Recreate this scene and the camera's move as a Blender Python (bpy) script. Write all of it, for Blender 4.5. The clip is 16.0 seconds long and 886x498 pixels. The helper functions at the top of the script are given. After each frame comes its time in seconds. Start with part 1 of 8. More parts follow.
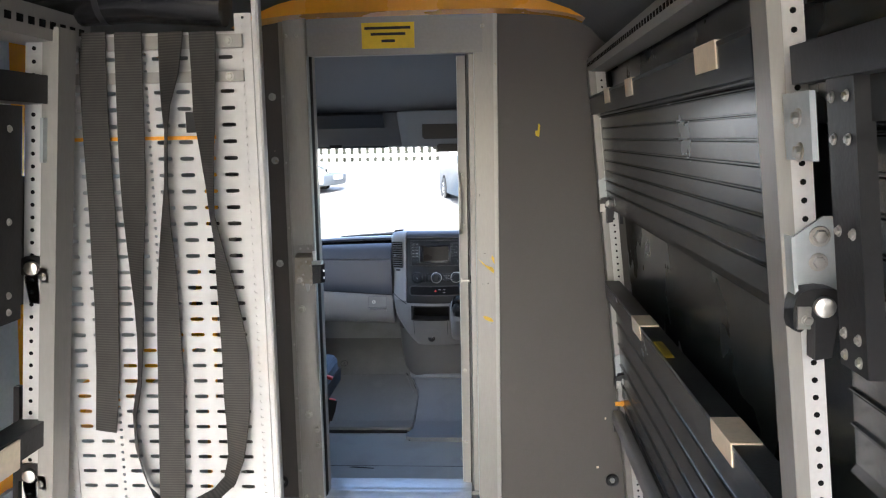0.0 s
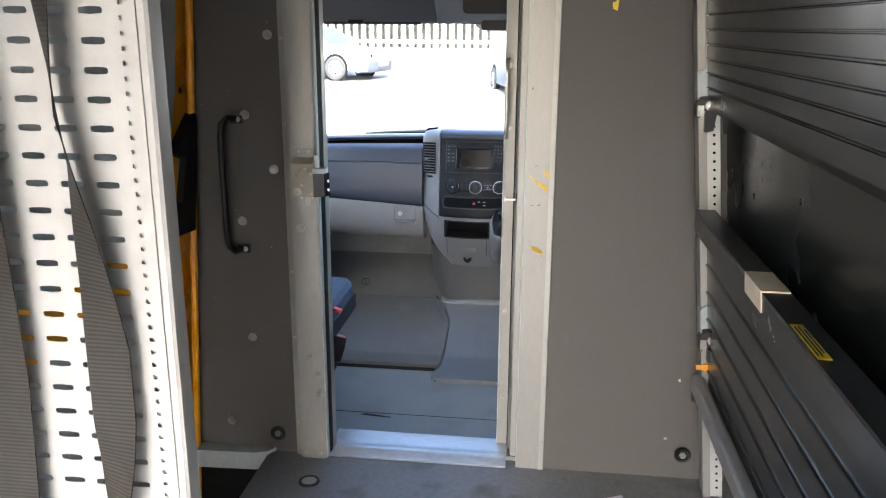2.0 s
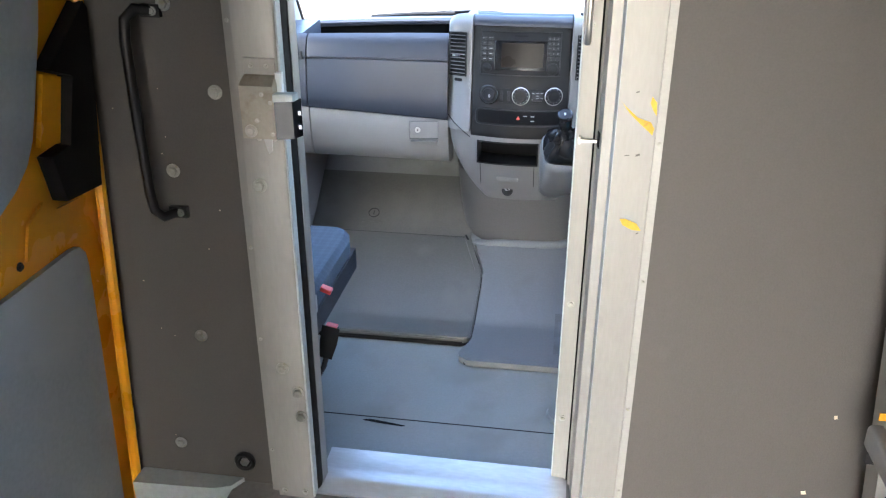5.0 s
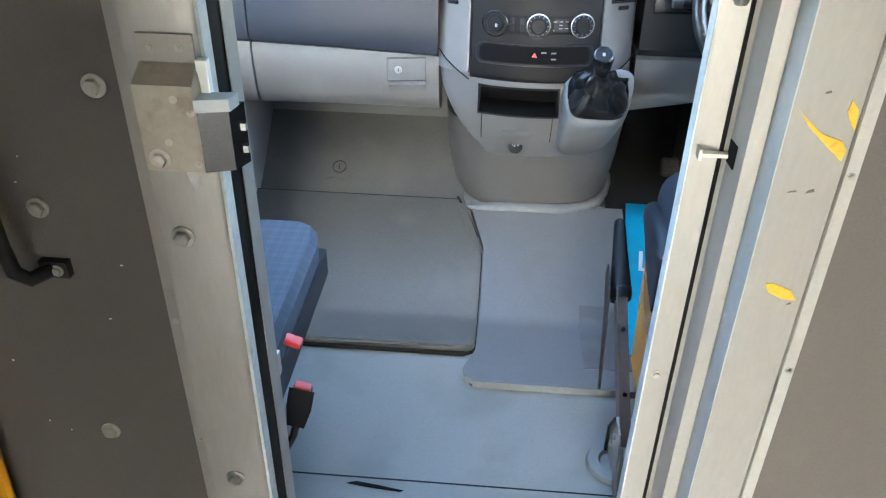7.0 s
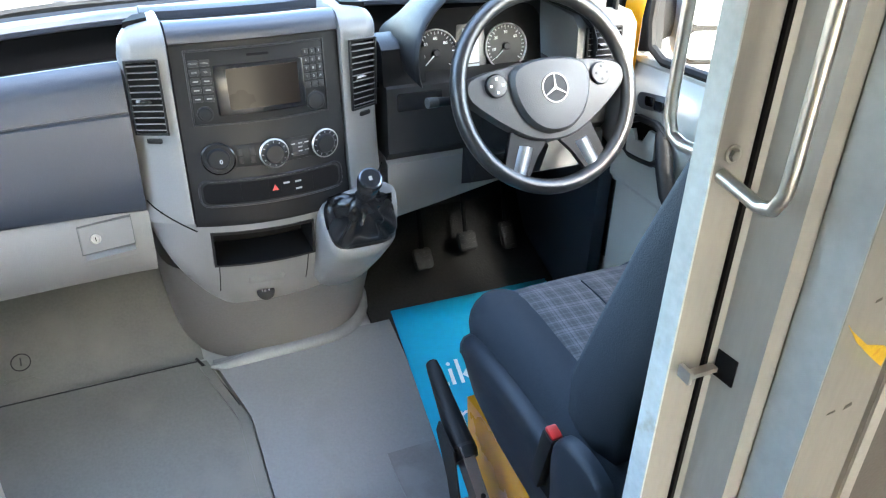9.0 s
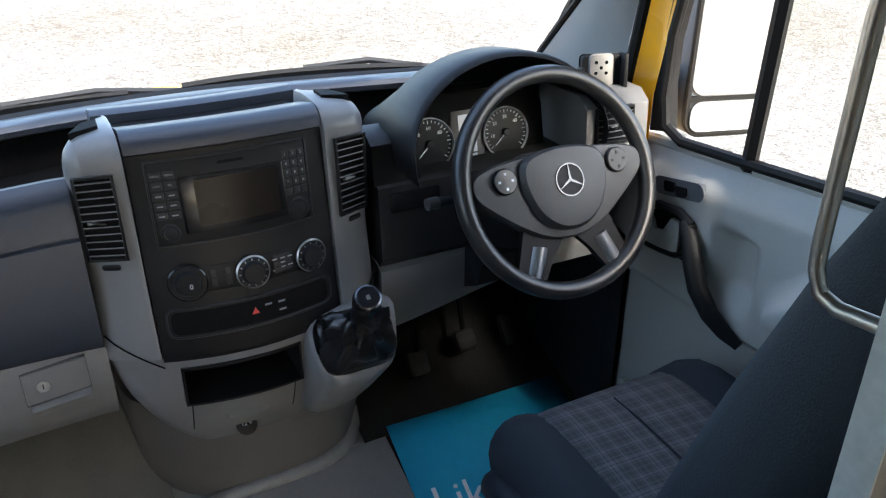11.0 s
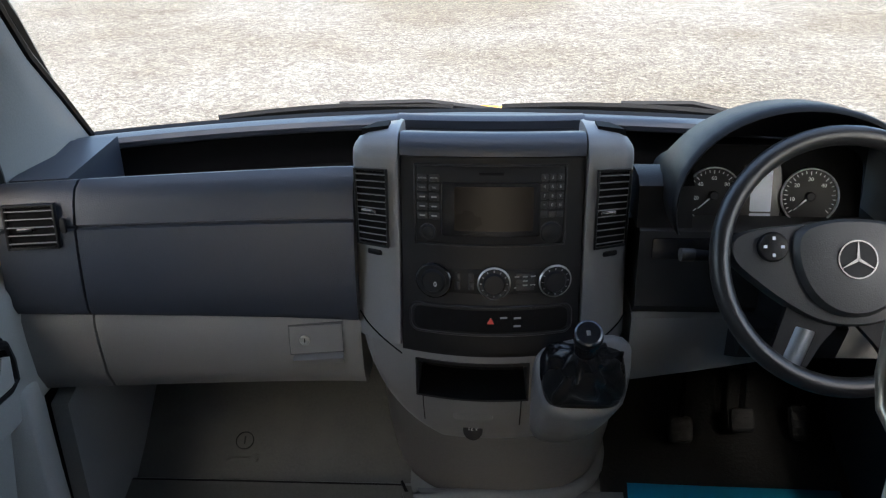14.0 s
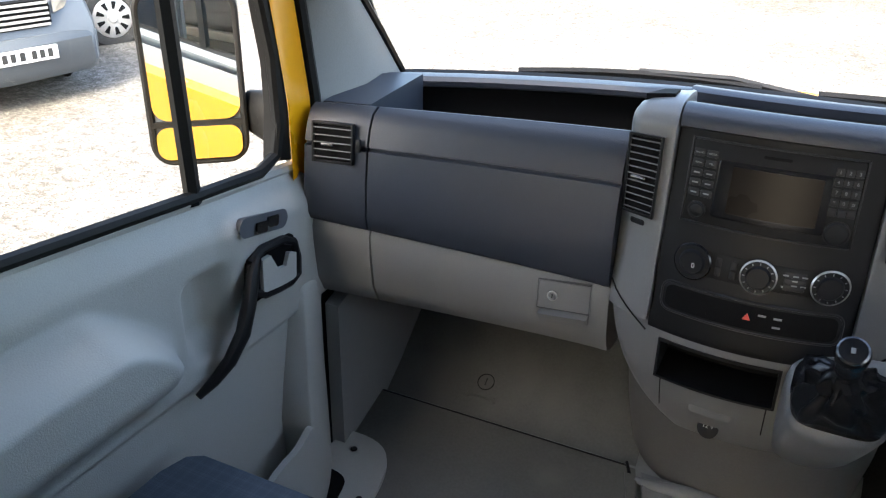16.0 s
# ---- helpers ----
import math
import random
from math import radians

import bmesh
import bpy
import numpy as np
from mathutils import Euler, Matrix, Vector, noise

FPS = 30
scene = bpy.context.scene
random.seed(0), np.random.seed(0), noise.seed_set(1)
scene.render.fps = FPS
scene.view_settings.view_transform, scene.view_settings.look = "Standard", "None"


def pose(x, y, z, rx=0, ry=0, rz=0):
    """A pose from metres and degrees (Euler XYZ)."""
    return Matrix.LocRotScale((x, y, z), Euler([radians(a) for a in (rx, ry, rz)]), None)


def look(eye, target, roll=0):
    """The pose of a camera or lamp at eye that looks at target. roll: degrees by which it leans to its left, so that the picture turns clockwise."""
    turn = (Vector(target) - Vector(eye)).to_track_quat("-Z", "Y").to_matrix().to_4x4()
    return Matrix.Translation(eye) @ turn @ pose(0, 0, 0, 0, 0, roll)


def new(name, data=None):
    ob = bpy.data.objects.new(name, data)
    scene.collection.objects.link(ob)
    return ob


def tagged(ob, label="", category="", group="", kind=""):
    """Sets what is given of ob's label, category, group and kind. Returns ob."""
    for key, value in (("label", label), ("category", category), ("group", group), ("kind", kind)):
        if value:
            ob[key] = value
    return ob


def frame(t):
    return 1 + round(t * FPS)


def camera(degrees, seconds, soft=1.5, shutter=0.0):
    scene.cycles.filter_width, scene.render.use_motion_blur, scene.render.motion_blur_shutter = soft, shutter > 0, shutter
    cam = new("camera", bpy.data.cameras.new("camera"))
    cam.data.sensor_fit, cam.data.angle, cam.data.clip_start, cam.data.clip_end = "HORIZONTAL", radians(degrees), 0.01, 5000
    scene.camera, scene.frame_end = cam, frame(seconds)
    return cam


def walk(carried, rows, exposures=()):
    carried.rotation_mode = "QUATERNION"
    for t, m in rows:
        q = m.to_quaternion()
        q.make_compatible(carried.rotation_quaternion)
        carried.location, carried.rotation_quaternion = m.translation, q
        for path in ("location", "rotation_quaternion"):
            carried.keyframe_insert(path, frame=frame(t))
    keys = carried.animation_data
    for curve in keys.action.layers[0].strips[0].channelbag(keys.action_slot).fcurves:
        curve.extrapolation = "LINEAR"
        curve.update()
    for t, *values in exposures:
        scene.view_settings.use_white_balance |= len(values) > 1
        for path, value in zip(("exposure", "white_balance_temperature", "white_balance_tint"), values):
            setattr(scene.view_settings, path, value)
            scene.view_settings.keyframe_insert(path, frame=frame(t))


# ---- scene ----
cam = camera(57.3, 16.0, 1.2)
PATH = [
    (0, (0.24, 0.845, 1.428), (0.111, 2.823, 1.16), -1.1),
    (0.5, (0.218, 1.012, 1.426), (0.068, 2.97, 1.047), -1.0),
    (1, (0.185, 1.186, 1.403), (0.038, 3.134, 0.973), -0.6),
    (1.5, (0.183, 1.37, 1.386), (0.027, 3.305, 0.905), -0.0),
    (2, (0.22, 1.549, 1.384), (-0.018, 3.463, 0.856), 0.3),
    (2.5, (0.188, 1.702, 1.369), (-0.073, 3.6, 0.798), 0.9),
    (3, (0.135, 1.822, 1.349), (-0.031, 3.718, 0.736), 1.9),
    (3.5, (0.123, 1.953, 1.346), (-0.056, 3.832, 0.685), 1.6),
    (4, (0.141, 2.129, 1.345), (-0.094, 3.979, 0.623), 0.8),
    (4.5, (0.132, 2.3, 1.339), (-0.124, 4.123, 0.557), 0.5),
    (5, (0.073, 2.456, 1.337), (-0.202, 4.254, 0.507), 0.1),
    (5.2, (0.063, 2.514, 1.335), (-0.222, 4.306, 0.495), 0.2),
    (7.3, (-0.154, 3.181, 1.311), (-0.245, 4.819, 0.167), 0.4),
    (7.5, (-0.159, 3.235, 1.319), (-0.215, 4.855, 0.148), -0.3),
    (8, (-0.213, 3.397, 1.32), (0.024, 4.98, 0.122), -2.9),
    (8.5, (-0.299, 3.512, 1.342), (0.236, 5.085, 0.228), 0.1),
    (9, (-0.35, 3.575, 1.358), (0.363, 5.13, 0.322), 1.8),
    (9.5, (-0.311, 3.652, 1.373), (0.445, 5.228, 0.402), 0.5),
    (9.7, (-0.289, 3.688, 1.373), (0.472, 5.269, 0.413), 0.6),
    (11.8, (-0.34, 3.826, 1.333), (0.505, 5.416, 0.463), -0.5),
    (12, (-0.303, 3.816, 1.332), (0.419, 5.472, 0.474), -0.5),
    (12.5, (-0.21, 3.781, 1.334), (0.215, 5.549, 0.501), -0.6),
    (13, (-0.166, 3.753, 1.323), (0.109, 5.563, 0.517), -1.3),
    (13.5, (-0.161, 3.743, 1.322), (0.033, 5.566, 0.521), -0.8),
    (13.7, (-0.134, 3.737, 1.311), (-0.048, 5.571, 0.516), -1.0),
    (14, (-0.09, 3.752, 1.321), (-0.181, 5.577, 0.508), -0.6),
    (14.5, (-0.04, 3.762, 1.315), (-0.379, 5.558, 0.502), -0.8),
    (15, (-0.019, 3.762, 1.306), (-0.562, 5.501, 0.48), -0.8),
    (15.5, (-0.015, 3.753, 1.304), (-0.715, 5.424, 0.458), -0.5),
    (16, (-0.018, 3.753, 1.292), (-0.806, 5.375, 0.428), 0.8),
]
EXPOSURES = [(0.0, 3.70, 5800, 9), (0.6, 3.82, 5800, 9), (1.2, 3.90, 5800, 9), (1.6, 3.98, 5850, 9), (2.0, 4.09, 5850, 9), (3.2, 4.52, 5850, 9), (5.2, 4.77, 5850, 8), (7.3, 5.15, 5950, 4), (8.0, 5.46, 5950, 4), (8.4, 5.42, 6000, 4), (9.0, 4.98, 6200, 4), (9.7, 3.98, 6300, 8), (11.8, 2.80, 6350, 7), (13.5, 2.52, 6450, 8), (15.0, 2.60, 6500, 7), (15.5, 2.90, 6600, 8), (16.0, 3.17, 6650, 8)]
walk(cam, [(t, look(eye, target, roll)) for t, eye, target, roll in PATH], EXPOSURES)

# ---- daylight ----
world = bpy.data.worlds.new("daylight")
scene.world = world
world.use_nodes = True
wn = world.node_tree.nodes
sky = wn.new("ShaderNodeTexSky")
sky.sky_type = "NISHITA"
sky.sun_disc = False
sky.dust_density, sky.ozone_density = 4.0, 0.4
sky.sun_elevation, sky.sun_rotation = radians(42), radians(174)
world.node_tree.links.new(sky.outputs[0], wn["Background"].inputs[0])
wn["Background"].inputs[1].default_value = 0.15
sun = new("sun", bpy.data.lights.new("sun", "SUN"))
sun.data.energy, sun.data.angle, sun.data.color = 1.6, radians(20), (1.0, 0.95, 0.88)
sun.matrix_world = look((0.77, -7.35, 6.66), (0, 0, 0))

# ---- materials ----


def surf(name, base, rough=0.5, metal=0.0, var=0.12, big=3.0, fine=90.0, bump=0.05, coat=0.0, stain=None, spec=0.5, stretch=(1, 1, 1), stain_lo=0.56):
    """A surface with broad mottling, fine grain relief and, where given, stains of another colour."""
    m = bpy.data.materials.new(name)
    m.use_nodes = True
    n, l = m.node_tree.nodes, m.node_tree.links
    b = n["Principled BSDF"]
    tc = n.new("ShaderNodeTexCoord")
    mp = n.new("ShaderNodeMapping")
    mp.inputs["Scale"].default_value = stretch
    l.new(tc.outputs["Object"], mp.inputs[0])
    n1, n2 = n.new("ShaderNodeTexNoise"), n.new("ShaderNodeTexNoise")
    for t, sc, det in ((n1, big, 5.0), (n2, fine, 3.0)):
        t.inputs["Scale"].default_value, t.inputs["Detail"].default_value = sc, det
        l.new(mp.outputs[0], t.inputs["Vector"])
    add = n.new("ShaderNodeMath")
    add.operation = "ADD"
    l.new(n1.outputs["Fac"], add.inputs[0])
    l.new(n2.outputs["Fac"], add.inputs[1])
    half = n.new("ShaderNodeMath")
    half.operation = "MULTIPLY"
    half.inputs[1].default_value = 0.5
    l.new(add.outputs[0], half.inputs[0])
    ramp = n.new("ShaderNodeValToRGB")
    lo, hi = [max(0.0, c * (1 - var)) for c in base], [min(1.0, c * (1 + var)) for c in base]
    ramp.color_ramp.elements[0].position, ramp.color_ramp.elements[1].position = 0.36, 0.64
    ramp.color_ramp.elements[0].color, ramp.color_ramp.elements[1].color = (*lo, 1), (*hi, 1)
    l.new(half.outputs[0], ramp.inputs[0])
    out = ramp.outputs[0]
    if stain:
        n3 = n.new("ShaderNodeTexNoise")
        n3.inputs["Scale"].default_value, n3.inputs["Detail"].default_value = big * 2.3, 8.0
        l.new(mp.outputs[0], n3.inputs["Vector"])
        r3 = n.new("ShaderNodeValToRGB")
        r3.color_ramp.elements[0].position, r3.color_ramp.elements[1].position = stain_lo, stain_lo + 0.16
        l.new(n3.outputs["Fac"], r3.inputs[0])
        mix = n.new("ShaderNodeMix")
        mix.data_type = "RGBA"
        l.new(r3.outputs[0], mix.inputs["Factor"])
        l.new(out, mix.inputs["A"])
        mix.inputs["B"].default_value = (*stain, 1)
        out = mix.outputs["Result"]
    l.new(out, b.inputs["Base Color"])
    rr = n.new("ShaderNodeMapRange")
    rr.inputs["To Min"].default_value, rr.inputs["To Max"].default_value = max(0.03, rough - 0.1), min(1.0, rough + 0.1)
    l.new(n1.outputs["Fac"], rr.inputs["Value"])
    l.new(rr.outputs[0], b.inputs["Roughness"])
    b.inputs["Metallic"].default_value = metal
    b.inputs["Coat Weight"].default_value = coat
    b.inputs["Specular IOR Level"].default_value = spec
    if bump:
        bp = n.new("ShaderNodeBump")
        bp.inputs["Strength"].default_value, bp.inputs["Distance"].default_value = min(1.0, bump * 4), 0.002
        l.new(n2.outputs["Fac"], bp.inputs["Height"])
        l.new(bp.outputs[0], b.inputs["Normal"])
    return m


WHITE_STEEL = surf("white_powder_coat", (0.53, 0.523, 0.512), 0.38, 0.0, 0.06, 2.5, 40, 0.02, stain=(0.52, 0.47, 0.41), stain_lo=0.62)
ALU = surf("anodised_aluminium", (0.305, 0.295, 0.275), 0.42, 0.3, 0.05, 4, 160, 0.02, stain=(0.33, 0.315, 0.29), stretch=(1, 1, 0.2), stain_lo=0.6)
ALU_PLATE = surf("scuffed_aluminium_plate", (0.52, 0.53, 0.54), 0.4, 0.5, 0.10, 5, 120, 0.03, stain=(0.45, 0.44, 0.42), stretch=(0.3, 1, 1))
GALV = surf("galvanised_steel", (0.40, 0.43, 0.445), 0.5, 0.45, 0.07, 9, 70, 0.03)
STEEL = surf("bare_steel", (0.52, 0.50, 0.46), 0.35, 0.9, 0.10, 6, 120, 0.02)
ZINC = surf("zinc_plated_steel", (0.40, 0.39, 0.36), 0.35, 0.8, 0.12, 20, 150, 0.02, stain=(0.30, 0.26, 0.18))
CHROME = surf("chrome", (0.80, 0.80, 0.80), 0.12, 1.0, 0.03, 10, 100, 0.0)
SILVER_PLASTIC = surf("silver_painted_plastic", (0.44, 0.445, 0.45), 0.30, 0.8, 0.04, 6, 200, 0.01)
BULKHEAD = surf("grey_vinyl_bulkhead", (0.090, 0.082, 0.074), 0.55, 0.0, 0.07, 2.2, 260, 0.06, stain=(0.115, 0.105, 0.095), stain_lo=0.64)
LOAD_FLOOR = surf("worn_grey_floor", (0.20, 0.20, 0.20), 0.55, 0.0, 0.14, 2.5, 60, 0.05, stain=(0.12, 0.105, 0.09))
SHELF = surf("anthracite_shelf_paint", (0.016, 0.019, 0.021), 0.24, 0.0, 0.12, 3, 120, 0.02, spec=0.62)
SHELF_DULL = surf("dark_board", (0.022, 0.025, 0.023), 0.27, 0.0, 0.15, 2, 60, 0.02, spec=0.6)
BLACK_STEEL = surf("black_powder_coat", (0.012, 0.012, 0.013), 0.42, 0.0, 0.15, 8, 120, 0.04, spec=0.35)
YELLOW = surf("yellow_body_paint", (0.86, 0.375, 0.008), 0.28, 0.0, 0.025, 3, 60, 0.01, coat=0.5)
YELLOW_LABEL = surf("yellow_label", (0.80, 0.58, 0.01), 0.45, 0.0, 0.06, 10, 60, 0.0)
BLACK_PRINT = surf("black_print", (0.02, 0.02, 0.02), 0.6, 0.0, 0.1, 10, 60, 0.0)
WHITE_PRINT = surf("white_print", (0.82, 0.83, 0.83), 0.5, 0.0, 0.04, 10, 60, 0.0)
DIM_PRINT = surf("grey_print", (0.24, 0.245, 0.25), 0.5, 0.0, 0.04, 10, 60, 0.0)
RED_PRINT = surf("faded_red_print", (0.30, 0.05, 0.02), 0.6, 0.0, 0.1, 10, 60, 0.0)
RED_PLASTIC = surf("red_plastic", (0.62, 0.035, 0.03), 0.35, 0.0, 0.06, 10, 60, 0.01)
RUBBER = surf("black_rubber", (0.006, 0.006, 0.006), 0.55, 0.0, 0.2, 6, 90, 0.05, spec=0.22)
PANEL_GREY = surf("blue_grey_side_panel", (0.39, 0.425, 0.44), 0.35, 0.0, 0.08, 1.6, 90, 0.02, stain=(0.46, 0.49, 0.50), stain_lo=0.5)
ROOF_GREY = surf("dark_roof_lining", (0.10, 0.105, 0.105), 0.65, 0.0, 0.1, 2, 90, 0.04)
WEBBING = surf("grey_webbing", (0.050, 0.046, 0.041), 0.75, 0.0, 0.16, 6, 30, 0.02, stain=(0.068, 0.060, 0.049), stain_lo=0.58)
wt, wl = WEBBING.node_tree.nodes, WEBBING.node_tree.links
rib = wt.new("ShaderNodeTexWave")
rib.wave_type, rib.bands_direction = "BANDS", "Z"
rib.inputs["Scale"].default_value, rib.inputs["Distortion"].default_value = 62.0, 0.6
wl.new([k for k in wt if k.type == "TEX_COORD"][0].outputs["Object"], rib.inputs["Vector"])
weave = wt.new("ShaderNodeMix")
weave.data_type, weave.blend_type = "RGBA", "MULTIPLY"
weave.inputs["Factor"].default_value = 0.55
wb = wt["Principled BSDF"]
wl.new(wb.inputs["Base Color"].links[0].from_socket, weave.inputs["A"])
wl.new(rib.outputs["Color"], weave.inputs["B"])
wl.new(weave.outputs["Result"], wb.inputs["Base Color"])
CREAM = surf("cream_foam_tape", (0.66, 0.56, 0.42), 0.7, 0.0, 0.08, 12, 90, 0.03)
ORANGE_TAPE = surf("orange_tape", (0.85, 0.36, 0.02), 0.45, 0.0, 0.08, 12, 90, 0.01)
DASH_DARK = surf("dark_blue_grey_dash", (0.029, 0.035, 0.048), 0.40, 0.0, 0.06, 2, 480, 0.05, spec=0.55)
DASH_LIGHT = surf("light_grey_dash", (0.19, 0.187, 0.183), 0.5, 0.0, 0.05, 2, 480, 0.06)
CONSOLE = surf("silver_grey_console", (0.168, 0.169, 0.170), 0.36, 0.0, 0.05, 2.5, 420, 0.03, spec=0.45)
FASCIA = surf("matt_black_fascia", (0.0100, 0.0102, 0.0112), 0.48, 0.0, 0.08, 4, 420, 0.03, spec=0.22)
BUTTON = surf("satin_black_buttons", (0.020, 0.0205, 0.022), 0.42, 0.0, 0.08, 6, 300, 0.02, spec=0.3)
SLAT = surf("dark_grey_slats", (0.085, 0.085, 0.088), 0.4, 0.0, 0.08, 6, 300, 0.02, spec=0.35)
GLOSS_BLACK = surf("gloss_black", (0.009, 0.009, 0.010), 0.24, 0.0, 0.1, 4, 200, 0.0, spec=0.4)
SCREEN = surf("dark_display", (0.012, 0.009, 0.0075), 0.3, 0.0, 0.08, 3, 60, 0.0, spec=0.12)
# Black parts; also puts the shade of hollows, holes and trays into colour.
CAVITY = surf("black_plastic_and_hollow_shade", (0.006, 0.006, 0.0065), 0.7, 0.0, 0.1, 6, 90, 0.0, spec=0.08)
CAB_FLOOR = surf("grey_cab_rubber", (0.235, 0.246, 0.234), 0.46, 0.0, 0.07, 2.2, 160, 0.06, stain=(0.198, 0.204, 0.190), stain_lo=0.52)
MAT_GREEN = surf("grey_moulded_mat", (0.112, 0.112, 0.101), 0.45, 0.0, 0.12, 2.6, 170, 0.05, stain=(0.138, 0.135, 0.121), stain_lo=0.5)
MAT_BLUE = surf("blue_grey_mat", (0.158, 0.166, 0.171), 0.45, 0.0, 0.08, 2.4, 170, 0.05, stain=(0.14, 0.142, 0.143), stain_lo=0.58)
FOOT_PATCH = surf("worn_heel_patch", (0.118, 0.119, 0.120), 0.5, 0.0, 0.1, 6, 170, 0.05, stain=(0.15, 0.154, 0.160), stain_lo=0.48)
TUNNEL = surf("worn_tunnel_rubber", (0.104, 0.101, 0.097), 0.48, 0.0, 0.1, 3, 200, 0.04, stain=(0.11, 0.105, 0.098), stain_lo=0.56)
# Dimmed so that the driver's footwell shade sits in the colour.
CARPET = surf("worn_dimmed_driver_carpet", (0.016, 0.0155, 0.0148), 0.85, 0.0, 0.25, 6, 160, 0.08, spec=0.12)
DOOR_TRIM = surf("grey_door_trim", (0.445, 0.436, 0.400), 0.5, 0.0, 0.05, 2, 420, 0.06)
PILLAR = surf("light_pillar_trim", (0.25, 0.25, 0.245), 0.6, 0.0, 0.05, 2, 300, 0.05)
HEADLINER = surf("blue_grey_headliner", (0.14, 0.16, 0.19), 0.8, 0.0, 0.06, 2, 240, 0.08)
SEAT_DARK = surf("dark_blue_seat_cloth", (0.026, 0.031, 0.038), 0.85, 0.0, 0.14, 3, 420, 0.14, spec=0.2)
SEAT_PLASTIC = surf("dark_blue_seat_plastic", (0.018, 0.022, 0.029), 0.45, 0.0, 0.08, 3, 420, 0.05, spec=0.3)
LEATHER = surf("black_leather", (0.009, 0.009, 0.010), 0.27, 0.0, 0.12, 6, 140, 0.10)
WHEEL_BLACK = surf("grained_black_wheel", (0.026, 0.025, 0.024), 0.32, 0.0, 0.08, 4, 420, 0.05, spec=0.6)
WHEEL_PAD = surf("dark_grey_wheel_pad", (0.054, 0.052, 0.050), 0.42, 0.0, 0.06, 4, 420, 0.05, spec=0.4)
CYAN = surf("cyan_paper", (0.012, 0.36, 0.56), 0.6, 0.0, 0.05, 3, 60, 0.01)
LEVER_STEEL = surf("bare_brown_steel", (0.17, 0.145, 0.135), 0.45, 0.4, 0.1, 12, 120, 0.03, stain=(0.12, 0.085, 0.065), stain_lo=0.6)
PEDAL = surf("worn_pedal_rubber", (0.045, 0.043, 0.040), 0.7, 0.0, 0.3, 20, 90, 0.1, spec=0.2)
FENCE = surf("pale_fence_wood", (0.55, 0.53, 0.50), 0.8, 0.0, 0.12, 2, 40, 0.04)
CAR_SILVER = surf("silver_car_paint", (0.085, 0.10, 0.122), 0.42, 0.15, 0.05, 2, 60, 0.0, coat=0.08)
CAR_DARK = surf("dark_car_paint", (0.045, 0.045, 0.048), 0.3, 0.2, 0.08, 2, 60, 0.0, coat=0.6)
CAR_WHITE = surf("white_car_paint", (0.62, 0.64, 0.66), 0.3, 0.0, 0.04, 2, 60, 0.0, coat=0.6)
CAR_BLUE = surf("blue_car_paint", (0.018, 0.034, 0.052), 0.35, 0.1, 0.06, 2, 60, 0.0, coat=0.15)
CAR_PLASTIC = surf("grey_bumper_plastic", (0.060, 0.070, 0.082), 0.5, 0.0, 0.06, 3, 90, 0.02)
ALLOY = surf("wheel_trim_silver", (0.42, 0.41, 0.40), 0.35, 0.4, 0.08, 5, 60, 0.01)
TYRE = surf("tyre_rubber", (0.030, 0.029, 0.028), 0.8, 0.0, 0.2, 8, 60, 0.06)
DARK_GLASS = surf("dark_car_glass", (0.02, 0.025, 0.03), 0.08, 0.0, 0.05, 2, 60, 0.0)
DARK_CHROME = surf("dull_chrome", (0.10, 0.10, 0.103), 0.25, 1.0, 0.06, 10, 100, 0.0)
PALE_ZINC = surf("pale_blue_worn_edge", (0.46, 0.50, 0.51), 0.55, 0.0, 0.12, 12, 90, 0.03, stain=(0.30, 0.27, 0.20), stain_lo=0.60)
MUSTARD = surf("scraped_mustard_paint", (0.62, 0.40, 0.02), 0.5, 0.0, 0.14, 30, 160, 0.02, stain=(0.40, 0.13, 0.03), stain_lo=0.64)
WEB_TRIM = surf("pale_edge_trim", (0.38, 0.37, 0.35), 0.42, 0.2, 0.06, 5, 140, 0.02, stain=(0.40, 0.38, 0.34), stain_lo=0.62)
LEAF = surf("hedge_leaf", (0.07, 0.10, 0.03), 0.7, 0.0, 0.3, 3, 20, 0.0)


def glass_material():
    m = bpy.data.materials.new("clear_glass")
    m.use_nodes = True
    n, l = m.node_tree.nodes, m.node_tree.links
    n.remove(n["Principled BSDF"])
    tr, gl, mx = (n.new("ShaderNode" + k) for k in ("BsdfTransparent", "BsdfGlossy", "MixShader"))
    tr.inputs[0].default_value = (0.95, 0.97, 0.96, 1)
    gl.inputs["Roughness"].default_value = 0.02
    mx.inputs[0].default_value = 0.035
    l.new(tr.outputs[0], mx.inputs[1])
    l.new(gl.outputs[0], mx.inputs[2])
    l.new(mx.outputs[0], n["Material Output"].inputs[0])
    return m


def mirror_material():
    m = bpy.data.materials.new("mirror_glass")
    m.use_nodes = True
    b = m.node_tree.nodes["Principled BSDF"]
    b.inputs["Base Color"].default_value = (0.86, 0.88, 0.88, 1)
    b.inputs["Metallic"].default_value, b.inputs["Roughness"].default_value = 1.0, 0.01
    return m


